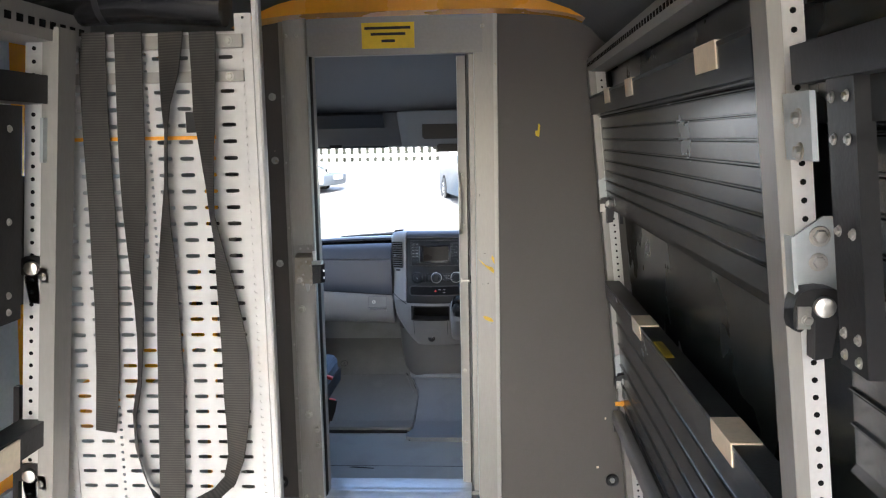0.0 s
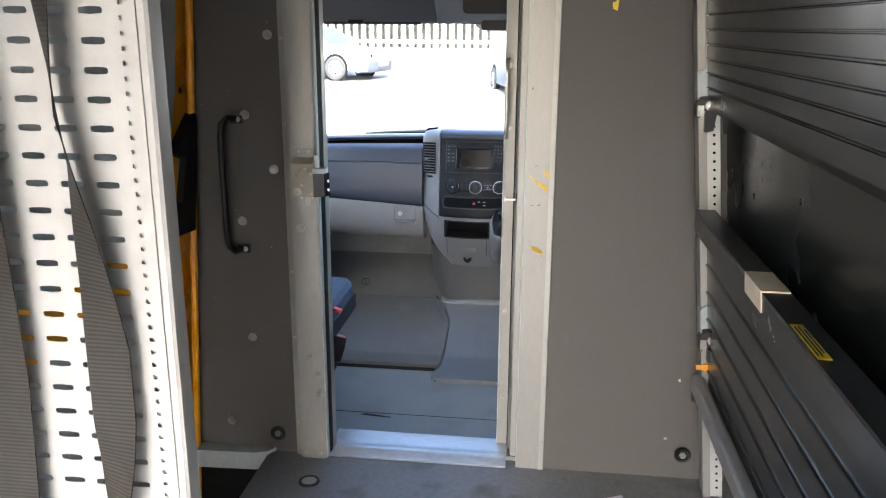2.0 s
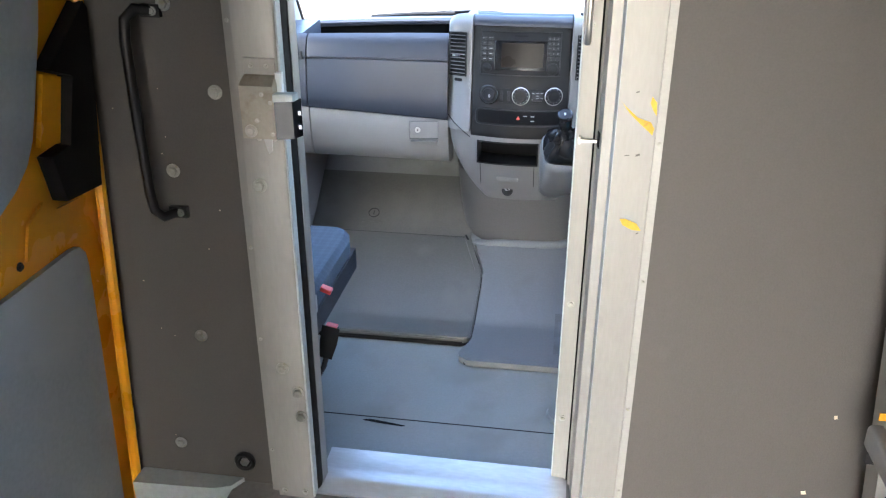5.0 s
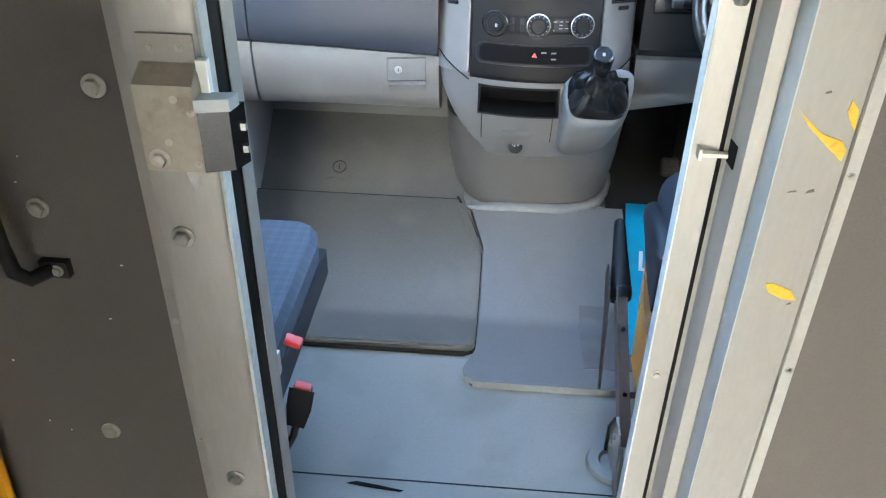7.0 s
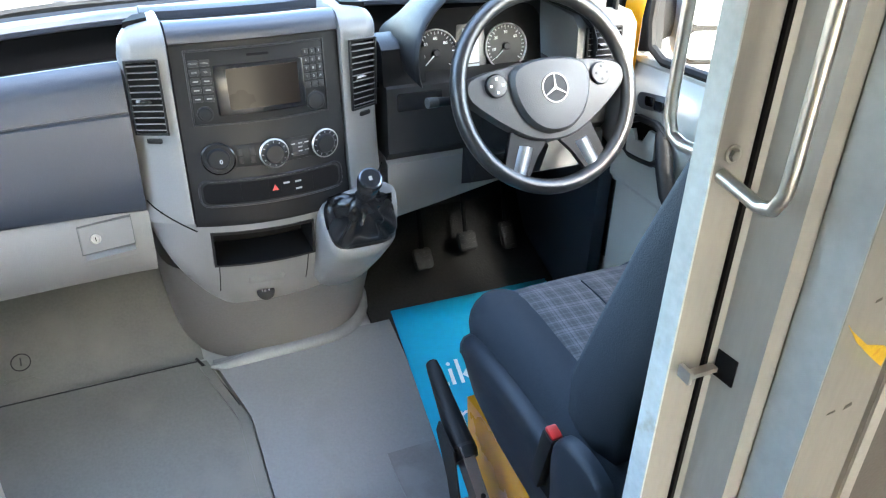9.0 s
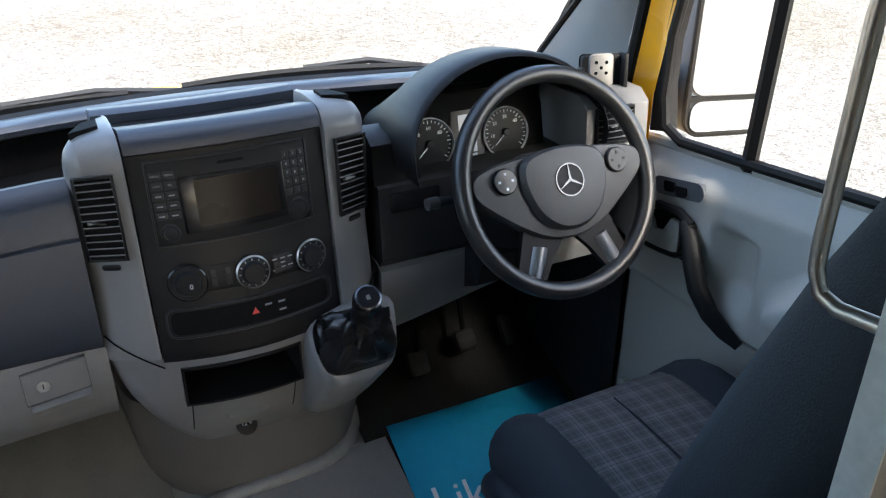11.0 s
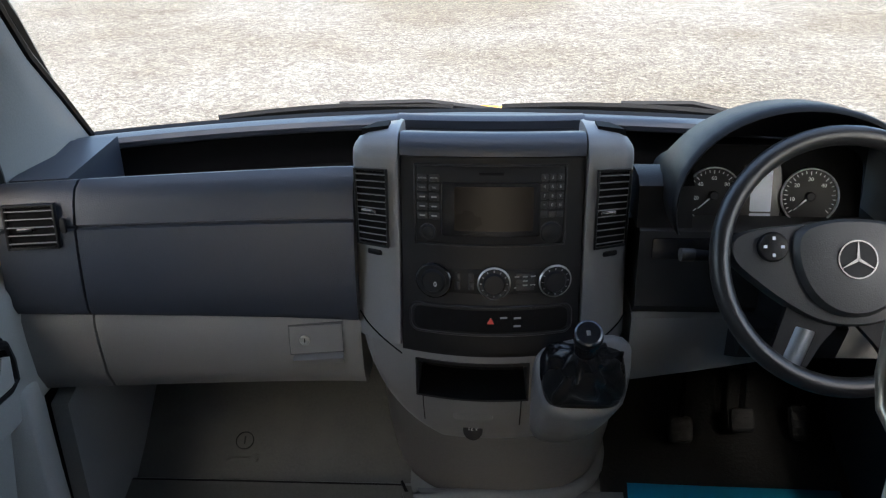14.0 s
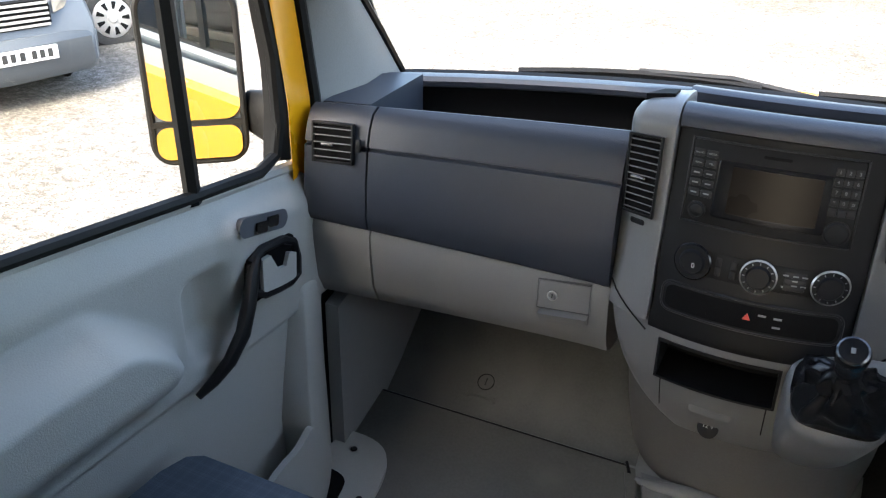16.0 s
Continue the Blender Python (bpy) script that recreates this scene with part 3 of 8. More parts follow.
bm = prism([(-0.4563, BY - 0.011), (-0.4510, BY - 0.010), (-0.4455, BY + 0.002), (-0.4470, BY + 0.02), (-0.4563, BY + 0.02)], "z", 0.005, 1.745)
part("seal", bm, RUBBER, post, "black rubber seal", bevel=0.0015)
bm = prism([(-0.4560, BY + 0.0205), (-0.4460, BY + 0.0205), (-0.4440, BY + 0.006), (-0.4425, BY + 0.006), (-0.4395, BY + 0.034), (-0.4560, BY + 0.038)], "z", 0.005, 1.745)
part("edge_strip", bm, ALU, post, "narrow scuffed edge strip", bevel=0.001)
PF = BY - 0.0345
for x, z in ((-0.513, 0.785), (-0.503, 0.36), (-0.472, 0.30), (-0.469, 0.235)):
    bolt((x, PF, z), (0, -1, 0), 0.010, post)
for x, z in ((-0.525, 0.018), (-0.475, 0.018), (-0.53, 1.82), (-0.49, 1.82)):
    bolt((x, PF, z), (0, -1, 0), 0.005, post, name="screw")
for z in (0.12, 0.42, 0.64, 1.10, 1.35, 1.6):
    bolt((-0.553, BY - 0.019, z), (0, -1, 0), 0.0032, post, name="rivet")
lock = thing("door_lock", (-0.49, PF, 0.93), "grey steel box lock with a black striker on the door post", "lock")
bm = loft([[(-0.525, PF - 0.030, z0), (-0.460, PF - 0.030, z0), (-0.456, PF, z0), (-0.525, PF, z0)] for z0 in (0.890, 0.990)] + [[(-0.522, PF - 0.006, 1.006), (-0.462, PF - 0.006, 1.006), (-0.458, PF, 1.006), (-0.522, PF, 1.006)]])
part("case", bm, surf("painted_lock_case", (0.40, 0.37, 0.31), 0.5, 0.1, 0.08, 14, 120, 0.03, stain=(0.30, 0.25, 0.19)), lock, bevel=0.002)
bm = box(-0.522, -0.462, PF - 0.004, PF, 1.006, 1.036)
part("flange", bm, ALU, lock, bevel=0.001)
for x, y, z, r in ((-0.508, 0.030, 0.905, 0.0085), (-0.466, 0.030, 0.96, 0.003), (-0.466, 0.030, 0.900, 0.003), (-0.495, 0.030, 0.925, 0.003), (-0.482, 0.030, 0.975, 0.003)):
    bolt((x, PF - y, z), (0, -1, 0), r, lock, STEEL, "screw")
part("packing_tab", prism([(-0.497, 0.8895), (-0.478, 0.8895), (-0.480, 0.858), (-0.487, 0.852), (-0.492, 0.866)], "y", PF - 0.003, PF - 0.0003), ALU_PLATE, lock, "bent steel tab under the case", bevel=0.0008)
for x in (-0.505, -0.474):
    bolt((x, PF - 0.001, 0.882), (0, -1, 0), 0.0035, lock, STEEL, "screw")
for x in (-0.508, -0.478):
    bolt((x, PF - 0.004, 1.022), (0, -1, 0), 0.0032, lock, name="rivet")
bm = prism([(-0.4595, PF - 0.030), (-0.428, PF - 0.020), (-0.418, PF + 0.004), (-0.4555, PF + 0.004)], "z", 0.890, 0.962)
part("striker", bm, GLOSS_BLACK, lock, "black moulded striker", bevel=0.003)
bm = prism([(-0.4597, PF - 0.034), (-0.424, PF - 0.026), (-0.420, PF - 0.006), (-0.458, PF - 0.010)], "z", 0.9625, 0.9765)
for z0 in (0.905, 0.932):
    part("striker_notch", box(-0.4225, -0.4165, PF - 0.006, PF + 0.0005, z0, z0 + 0.008), CHROME, lock, "bright worn notch")
part("latch_tongue", bm, GALV, lock, "bright latch tongue", bevel=0.001)
# White strip paints the light that falls on the case's right side.
part("backing_strip", prism([(-0.4595, PF - 0.012), (-0.4475, PF - 0.012), (-0.4475, PF - 0.002), (-0.4595, PF - 0.002)], "z", 0.9705, 1.012), WHITE_PRINT, lock, "white strip painting light on the lock case's side", bevel=0.001)

bm = prism([(BY - 0.02, 0.002), (BY - 0.02, 0.008), (BY + 0.0, 0.012), (BY + 0.012, 0.020), (BY + 0.035, 0.024), (BY + 0.05, 0.020), (BY + 0.06, 0.024), (BY + 0.125, 0.028), (BY + 0.13, 0.002)], "x", -0.455, 0.134)
tagged(part("door_threshold", bm, ALU_PLATE, bevel=0.0008), "bright scuffed aluminium threshold plate in the cab doorway", "threshold", kind="structure")

jamb = thing("door_jamb", (0.16, BY, 0), "scuffed aluminium jamb of the sliding cab door", "door jamb")
ribs = [(0.135, 4.0215), (0.140, 4.018), (0.1455, 3.971), (0.1655, 3.970), (0.168, 3.924), (0.238, 3.924), (0.238, 3.919), (0.2535, 3.919), (0.2545, 3.931), (0.26, 3.967), (0.26, 4.0215)]
part("profile", prism(ribs, "z", 0.0, 1.90), ALU, jamb, bevel=0.0008)
part("groove_strip", prism([(0.1640, 3.9685), (0.1665, 3.9245), (0.1690, 3.9245), (0.1675, 3.9690)], "z", 0.0, 1.90), GALV, jamb, "blue-grey galvanised side strip")
part("slot", box(0.131, 0.16, 4.0218, 4.0266, 0.004, 1.745), CAVITY, jamb, "dark channel slot")
part("sliding_leaf_edge", prism([(0.098, 4.055), (0.0988, 4.031), (0.129, 4.027), (0.26, 4.027), (0.26, 4.055)], "z", 0.004, 1.745), ALU, jamb, "worn edge of the retracted sliding door", bevel=0.001)
part("leaf_rim", prism([(0.0960, 4.056), (0.0965, 4.0305), (0.0986, 4.0305), (0.0978, 4.056)], "z", 0.004, 1.745), PALE_ZINC, jamb, "pale blue worn rim of the leaf")
for z in (1.09, 1.275, 0.5, 0.2):
    bolt((0.113, 4.0285, z), (0, -1, 0), 0.0055, jamb)
for z in (0.1, 0.32, 0.62, 0.9, 1.2, 1.45, 1.7):
    bolt((0.246, 3.9158, z), (0, -1, 0), 0.003, jamb, name="rivet")
part("edge_trim", box(0.2385, 0.2530, 3.9160, 3.9188, 0.004, 1.90), WEB_TRIM, jamb, "paler riveted edge trim")
bolt((0.20, 3.9235, 1.84), (0, -1, 0), 0.006, jamb)
bm = box(0.106, 0.139, 4.011, 4.020, 0.868, 0.873)
box(0.103, 0.107, 4.008, 4.024, 0.865, 0.879, bm)
part("catch", bm, STEEL, jamb, "bright steel latch catch", bevel=0.002)
part("catch_recess", prism([(0.1412, 3.993), (0.150, 3.993), (0.150, 4.0165), (0.1391, 4.0165)], "z", 0.862, 0.892), CAVITY, jamb, "dark latch opening", bevel=0.002)
# wire pull handles on both sides of the sliding leaf
for s, y0, xb in ((-1, 4.029, 0.106), (1, 4.056, 0.124)):
    hz = [(xb, y0, 1.072), (xb, y0 + s * 0.045, 1.066), (xb, y0 + s * 0.060, 1.070), (xb, y0 + s * 0.068, 1.086), (xb, y0 + s * 0.069, 1.11), (xb, y0 + s * 0.069, 1.255), (xb, y0 + s * 0.067, 1.276), (xb, y0 + s * 0.055, 1.288), (xb, y0, 1.292)]
    part("pull_handle", tube(hz, 0.0060, 10), STEEL, jamb, "bent steel wire pull handle")
# scraped yellow paint marks
def smear(pts, y, parent, name="paint_scrape"):
    bm = prism(pts, "y", y - 0.0012, y)
    return part(name, bm, MUSTARD, parent, "scraped yellow paint", smooth=False)


smear([(0.172, 0.975), (0.178, 0.968), (0.205, 0.945), (0.228, 0.938), (0.235, 0.927), (0.233, 0.914), (0.214, 0.930), (0.190, 0.952)], 3.9235, jamb)
smear([(0.226, 0.985), (0.235, 0.974), (0.237, 0.950), (0.231, 0.958), (0.224, 0.972)], 3.9235, jamb)
smear([(0.190, 0.747), (0.200, 0.748), (0.222, 0.739), (0.231, 0.725), (0.214, 0.726), (0.196, 0.735)], 3.9235, jamb)
for x, z, w, h in ((0.196, 0.990, 0.007, 0.004), (0.186, 0.872, 0.010, 0.003), (0.206, 0.872, 0.009, 0.006), (0.222, 0.717, 0.005, 0.004), (0.180, 1.21, 0.004, 0.012)):
    part("scuff", prism([(x, z), (x + w, z + h * 0.4), (x + w * 0.9, z + h), (x + w * 0.2, z + h * 0.6)], "y", 3.9232, 3.9238), BULKHEAD, jamb, "dark scuff", smooth=False)
rng = random.Random(11)
for _ in range(16):
    x, z = rng.uniform(-0.84, -0.60), rng.uniform(0.1, 1.4)
    part("speck", box(x, x + rng.uniform(0.001, 0.003), BY - 0.0012, BY, z, z + rng.uniform(0.001, 0.0025)), CREAM, bulk_left, smooth=False)
bm = prism([(0.395, 1.435), (0.408, 1.43), (0.412, 1.475), (0.405, 1.48), (0.403, 1.455), (0.393, 1.452)], "y", BY - 0.0015, BY)
part("arrow_sticker", bm, YELLOW_LABEL, bulk_right, "small yellow torn arrow sticker", smooth=False)
for x, z, w in ((0.63, 0.13, 0.010), (0.66, 0.33, 0.006)):
    part("scratch", prism([(x, z), (x + w, z + 0.002), (x + w * 0.7, z + 0.010), (x - 0.002, z + 0.008)], "y", BY - 0.001, BY), CREAM, bulk_right, smooth=False)
# warning label on the header
lab = thing("warning_label", (-0.15, BY - 0.009, 1.81), "yellow printed warning label with black lettering on the door header", "label")
part("plate", box(-0.249, -0.052, BY - 0.0105, BY - 0.0085, 1.768, 1.862), YELLOW_LABEL, lab)
for z, a, b in ((1.842, -0.238, -0.066), (1.820, -0.215, -0.085), (1.795, -0.175, -0.125)):
    part("print_line", box(a, b, BY - 0.0115, BY - 0.0106, z - 0.005, z + 0.005), BLACK_PRINT, lab)

# grab handle on the left panel
grab = thing("grab_handle", (-0.72, BY, 0.9), "dark grey moulded grab handle screwed to the bulkhead", "grab handle")
gx = -0.718
part("bar", tube([(gx + 0.012, BY - 0.006, 1.112), (gx - 0.01, BY - 0.03, 1.118), (gx - 0.026, BY - 0.04, 1.10), (gx - 0.03, BY - 0.042, 1.06), (gx - 0.03, BY - 0.042, 0.90), (gx - 0.028, BY - 0.042, 0.76), (gx - 0.024, BY - 0.04, 0.72), (gx - 0.012, BY - 0.03, 0.702), (gx + 0.010, BY - 0.006, 0.706)], 0.0105, 10), BLACK_STEEL, grab)
for z in (1.112, 0.706):
    part("foot", box(gx - 0.008, gx + 0.03, BY - 0.012, BY, z - 0.012, z + 0.012), BLACK_STEEL, grab, bevel=0.003)
    bolt((gx + 0.016, BY - 0.0125, z), (0, -1, 0), 0.006, grab, name="screw")
# loose paper scrap by the bulkhead
bm = turned(box(-0.03, 0.03, -0.006, 0.006, 0.0, 0.003), pose(0.47, 3.78, 0.0005, 0, 0, 25))
tagged(part("paper_scrap", bm, WHITE_PRINT), "small torn white paper scrap on the load floor", "litter")
# raised plate at the sliding door's foot
bm = prism([(-0.90, 3.872), (-0.70, 3.880), (-0.66, 3.895), (-0.64, 3.928), (-0.90, 3.928)], "z", -0.05, 0.012)
tagged(part("sill_plate", bm, PANEL_GREY, bevel=0.006), "scuffed grey sill moulding at the bulkhead foot", "sill", kind="structure")

# ---- racking, right side ----
PIERCED = {}


def pierced_post(y0, y1, z0, z1, x_of, side, name, label, parent, fw=0.016, web=0.034, off=0.0):
    """An upright: a wide plain flange towards the aisle and a pierced web behind it, leaning with the wall."""
    t = parent

    def bx(d0, d1, a, b):
        d0, d1 = min(side * (d0 + off), side * (d1 + off)), max(side * (d0 + off), side * (d1 + off))
        return hexa_lean(x_of, d0, d1, a, b, z0, z1)
    part("upright_flange", bx(-fw, 0.0, y0 - 0.006, y1), ALU, t, "plain aluminium flange", bevel=0.002)
    part(name, bx(0.0, web, y0 + 0.002, y1), WEB, t, label, bevel=0.002)
    bm = bmesh.new()
    z = z0 + 0.03
    while z < z1 - 0.02:
        lathe([(0.0040, 0), (0.0040, 0.0008), (0.0005, 0.0008)], 8, bm, facing((x_of(z) + side * (off + web * 0.55), y0 + 0.0018, z), (0, -1, 0)))
        z += 0.0235
    tagged(part("peg_holes", bm, CAVITY, t, smooth=False), kind="stuff")


def hexa_lean(x_of, d0, d1, y0, y1, z0, z1):
    bm = bmesh.new()
    hexa(bm, [(x_of(z0) + d0, y0, z0), (x_of(z0) + d1, y0, z0), (x_of(z0) + d1, y1, z0), (x_of(z0) + d0, y1, z0), (x_of(z1) + d0, y0, z1), (x_of(z1) + d1, y0, z1), (x_of(z1) + d1, y1, z1), (x_of(z1) + d0, y1, z1)])
    return bm


WEB = surf("pale_anodised_web", (0.58, 0.57, 0.56), 0.4, 0.2, 0.06, 5, 140, 0.02, stain=(0.46, 0.43, 0.38), stain_lo=0.64)


def lean_box(bm, y0, y1, z0, z1, d0, d1, x_of=right_in):
    hexa(bm, [(x_of(z0) + d0, y0, z0), (x_of(z0) + d1, y0, z0), (x_of(z0) + d1, y1, z0), (x_of(z0) + d0, y1, z0), (x_of(z1) + d0, y0, z1), (x_of(z1) + d1, y0, z1), (x_of(z1) + d1, y1, z1), (x_of(z1) + d0, y1, z1)])
    return bm


rack = thing("racking_frame", (0.72, 2.9, 0), "aluminium racking uprights and top rail along the van side", "racking")
for y, fw, web, off in ((3.80, 0.022, 0.036, 0.004), (1.897, 0.018, 0.030, -0.010), (0.2, 0.018, 0.030, -0.010)):
    pierced_post(y, y + 0.055, 0.02, 1.66, right_in, 1, "upright", "pierced aluminium upright", rack, fw, web, off)
bm = bmesh.new()
for d0, d1, z0, z1 in ((-0.012, 0.05, 1.655, 1.668), (-0.012, 0.0, 1.668, 1.695), (-0.006, 0.05, 1.695, 1.71)):
    lean_box(bm, BACK + 0.1, 3.90, z0, z1, d0, d1)
part("top_rail", bm, ALU, rack, "slotted aluminium top rail", bevel=0.0015)
bm = bmesh.new()
y = BACK + 0.15
while y < 3.85:
    lean_box(bm, y, y + 0.018, 1.676, 1.688, -0.0135, -0.0118)
    y += 0.034
tagged(part("rail_slots", bm, CAVITY, rack, smooth=False), kind="stuff")
part("top_tray", lean_box(bmesh.new(), BACK + 0.1, 3.9, 1.60, 1.655, 0.062, 0.08), SHELF_DULL, rack)


def folded_shelf(y0, y1, ztop, zbot, d, ribs, label, creams, with_label):
    """A shelf folded down against the wall: ribbed tray, edge channel, arms and foam pads."""
    t = thing("folding_shelf", (right_in(zbot), 0.5 * (y0 + y1), zbot), label, "folding shelf", "folding shelves")
    pts = [(ztop, 0.0), (ztop - 0.055, 0.0)]
    z = ztop - 0.06
    pitch = (z - zbot - 0.02) / ribs
    for i in range(ribs):
        pts += [(z, 0.008), (z - pitch * 0.03, 0.0035), (z - pitch * 0.07, 0.0035), (z - pitch * 0.10, 0.0125), (z - pitch * 0.14, 0.0125), (z - pitch * 0.18, 0.008)]
        z -= pitch
    pts += [(zbot + 0.01, 0.008), (zbot, 0.0)]
    pts = [pts[0]] + [p for p in pts[1:] if p[0] < ztop]
    front = [(right_in(z) + d + e, z) for z, e in pts]
    back = [(right_in(z) + d + e + 0.012, z) for z, e in reversed(pts)]
    part("tray", prism(front + back, "y", y0, y1), SHELF, t, "ribbed anthracite steel tray", smooth=False)
    part("lip", lean_box(bmesh.new(), y0 - 0.004, y1 + 0.004, ztop - 0.052, ztop + 0.004, d - 0.022, d - 0.002), SHELF, t, "folded front lip", bevel=0.003)
    part("lip_top", lean_box(bmesh.new(), y0 - 0.004, y1 + 0.004, ztop + 0.004, ztop + 0.012, d - 0.022, d + 0.032), BLACK_STEEL, t, "black upper edge", bevel=0.002)
    for ye in (y0 + 0.012, y1 - 0.05):
        part("arm", lean_box(bmesh.new(), ye, ye + 0.038, zbot + 0.03, ztop - 0.02, d + 0.026, d + 0.045), BLACK_STEEL, t, "black hinged arm", bevel=0.003)
    for yc, w in creams:
        part("foam_pad", lean_box(bmesh.new(), yc - w / 2, yc + w / 2, ztop - 0.028, ztop + 0.0155, d - 0.0245, d + 0.030), CREAM, t, "cream foam tape pad", bevel=0.003)
    if with_label:
        ly = with_label
        part("label", lean_box(bmesh.new(), ly - 0.075, ly + 0.075, ztop + 0.0125, ztop + 0.0135, d - 0.019, d + 0.002), YELLOW_LABEL, t, "yellow printed load label")
        for dd, w in ((-0.0145, 0.062), (-0.0085, 0.066), (-0.0025, 0.05)):
            part("label_print", lean_box(bmesh.new(), ly - w, ly + w, ztop + 0.0136, ztop + 0.0142, d + dd - 0.0014, d + dd + 0.0014), BLACK_PRINT, t)
    return t


folded_shelf(1.97, 3.78, 1.555, 1.18, -0.004, 8, "anthracite ribbed shelf folded down, cream pads on its lip", ((3.34, 0.10), (2.94, 0.10), (2.195, 0.13)), None)
folded_shelf(1.965, 3.78, 0.895, 0.26, -0.010, 7, "anthracite ribbed shelf folded down, cream pads and yellow label", ((3.12, 0.13), (2.25, 0.13)), 2.81)
folded_shelf(0.30, 1.86, 1.49, 1.0, 0.03, 9, "anthracite ribbed shelf folded down in the next bay", (), None)
folded_shelf(0.30, 1.86, 0.84, 0.26, 0.03, 7, "anthracite ribbed shelf folded down low in the next bay", ((1.7, 0.12),), None)


def shelf_bracket(y, z, x_of, side, label):
    """Pivot bracket clamped to an upright: plate, black lever, steel knob."""
    s = side
    t = thing("shelf_bracket", (x_of(z), y, z), label, "bracket", "shelf pivot brackets")

    def bx(y0, y1, z0, z1, d0, d1):
        return lean_box(bmesh.new(), y0, y1, z0, z1, min(s * d0, s * d1), max(s * d0, s * d1), x_of)
    def face(pts, y0, y1):
        return prism([(x_of(z) + s * d, z + h) for d, h in pts], "y", y0, y1)
    part("side_plate", bx(y - 0.010, y + 0.028, z - 0.015, z + 0.085, -0.024, -0.019), GALV, t, "galvanised side plate", bevel=0.002)
    part("face_plate", face([(-0.022, 0.010), (0.040, 0.010), (0.040, 0.108), (0.014, 0.108), (-0.022, 0.082)], y + 0.012, y + 0.017), GALV, t, "galvanised face plate with cut corner", bevel=0.0015)
    for d, dz, r in ((0.010, 0.083, 0.009), (0.010, 0.050, 0.008)):
        bolt((x_of(z) + s * d, y + 0.0115, z + dz), (0, -1, 0), r, t)
    cover = [(-0.030, -0.030), (-0.030, 0.006), (-0.020, 0.020), (0.012, 0.024), (0.032, 0.016), (0.036, -0.006), (0.030, -0.014), (0.004, -0.012), (-0.012, -0.016), (-0.018, -0.034)]
    part("clamp_cover", face(chaikin(cover, 1), y - 0.022, y + 0.0115), BLACK_STEEL, t, "black clamp housing", bevel=0.003)
    part("clamp", face([(-0.026, -0.028), (-0.010, -0.028), (-0.010, 0.000), (-0.026, 0.000)], y - 0.026, y - 0.0225), ZINC, t, "bright clamp block", bevel=0.002)
    bolt((x_of(z) - s * 0.016, y - 0.0295, z - 0.016), (0, -1, 0), 0.005, t)
    part("latch", face([(0.000, -0.070), (0.020, -0.066), (0.026, -0.020), (0.018, -0.006), (-0.002, -0.010)], y - 0.018, y + 0.010), BLACK_STEEL, t, "black release latch", bevel=0.003)
    m = facing((x_of(z) + s * 0.006, y - 0.022, z + 0.000), (-s * 0.15, -0.98, 0))
    part("knob", lathe([(0.0005, -0.002), (0.013, -0.002), (0.0135, 0.006), (0.012, 0.010), (0.006, 0.012), (0.0005, 0.012)], 16, m=m), STEEL, t, "polished knob")
    part("arm_end", bx(y - 0.004, y + 0.010, z - 0.075, z + 0.17, 0.0405, 0.0520), BLACK_STEEL, t, "black pivot arm", bevel=0.002)
    return t


for y, z in ((3.775, 1.19), (3.775, 0.54), (1.875, 1.215), (1.875, 0.50)):
    shelf_bracket(y, z, right_in, 1, "galvanised shelf bracket with black lever and steel knob")
# plain upper plates and dark hinge straps by the second upright
part("tie_plate", lean_box(bmesh.new(), 1.80, 1.885, 1.395, 1.475, -0.017, -0.010), GALV, rack, "galvanised plate", bevel=0.003)
for z in (1.405, 1.445):
    bolt((right_in(z) - 0.018, 1.835, z), (-1, 0, 0), 0.008, rack)
hinge = thing("shelf_hinge_strap", (0.70, 1.98, 1.1), "black steel hinge strap with bright rivets beside the upright", "hinge")
part("strap", lean_box(bmesh.new(), 1.705, 1.775, 1.165, 1.50, -0.008, 0.012), BLACK_STEEL, hinge, bevel=0.004)
part("cross_arm", lean_box(bmesh.new(), 0.4, 1.86, 1.485, 1.53, -0.014, 0.02), BLACK_STEEL, hinge, bevel=0.004)
for z in (1.18, 1.205, 1.32, 1.42, 1.465):
    for y in (1.722, 1.758):
        bolt((right_in(z) - 0.009, y, z), (-1, 0, 0), 0.0045, hinge, STEEL, "rivet")
# strip of orange tape round the front upright, aluminium kick bar
bm = lean_box(bmesh.new(), 3.784, 3.87, 0.432, 0.452, -0.0125, 0.065)
lean_box(bm, 3.786, 3.788, 0.434, 0.450, -0.034, -0.0125)
tagged(part("tape_band", bm, ORANGE_TAPE), "orange tape wrapped round the racking upright", "tape")
bar = thing("kick_bar", (0.69, 2.8, 0.36), "aluminium bumper rail low along the racking", "rail")
bm = prism(rrect(-0.036, 0.0, -0.026, 0.026, 0.010), "y", 0, 1.84)
part("rail", turned(bm, pose(right_in(0.36) - 0.012, 1.965, 0.385)), ALU, bar, bevel=0.0)
part("end_cap", box(right_in(0.36) - 0.046, right_in(0.36) - 0.008, 3.785, 3.80, 0.335, 0.389), BLACK_STEEL, bar, bevel=0.003)

# ---- racking, left side ----
def left_rack_x(z):
    return -0.598 + 0.10 * (z - 1.388)


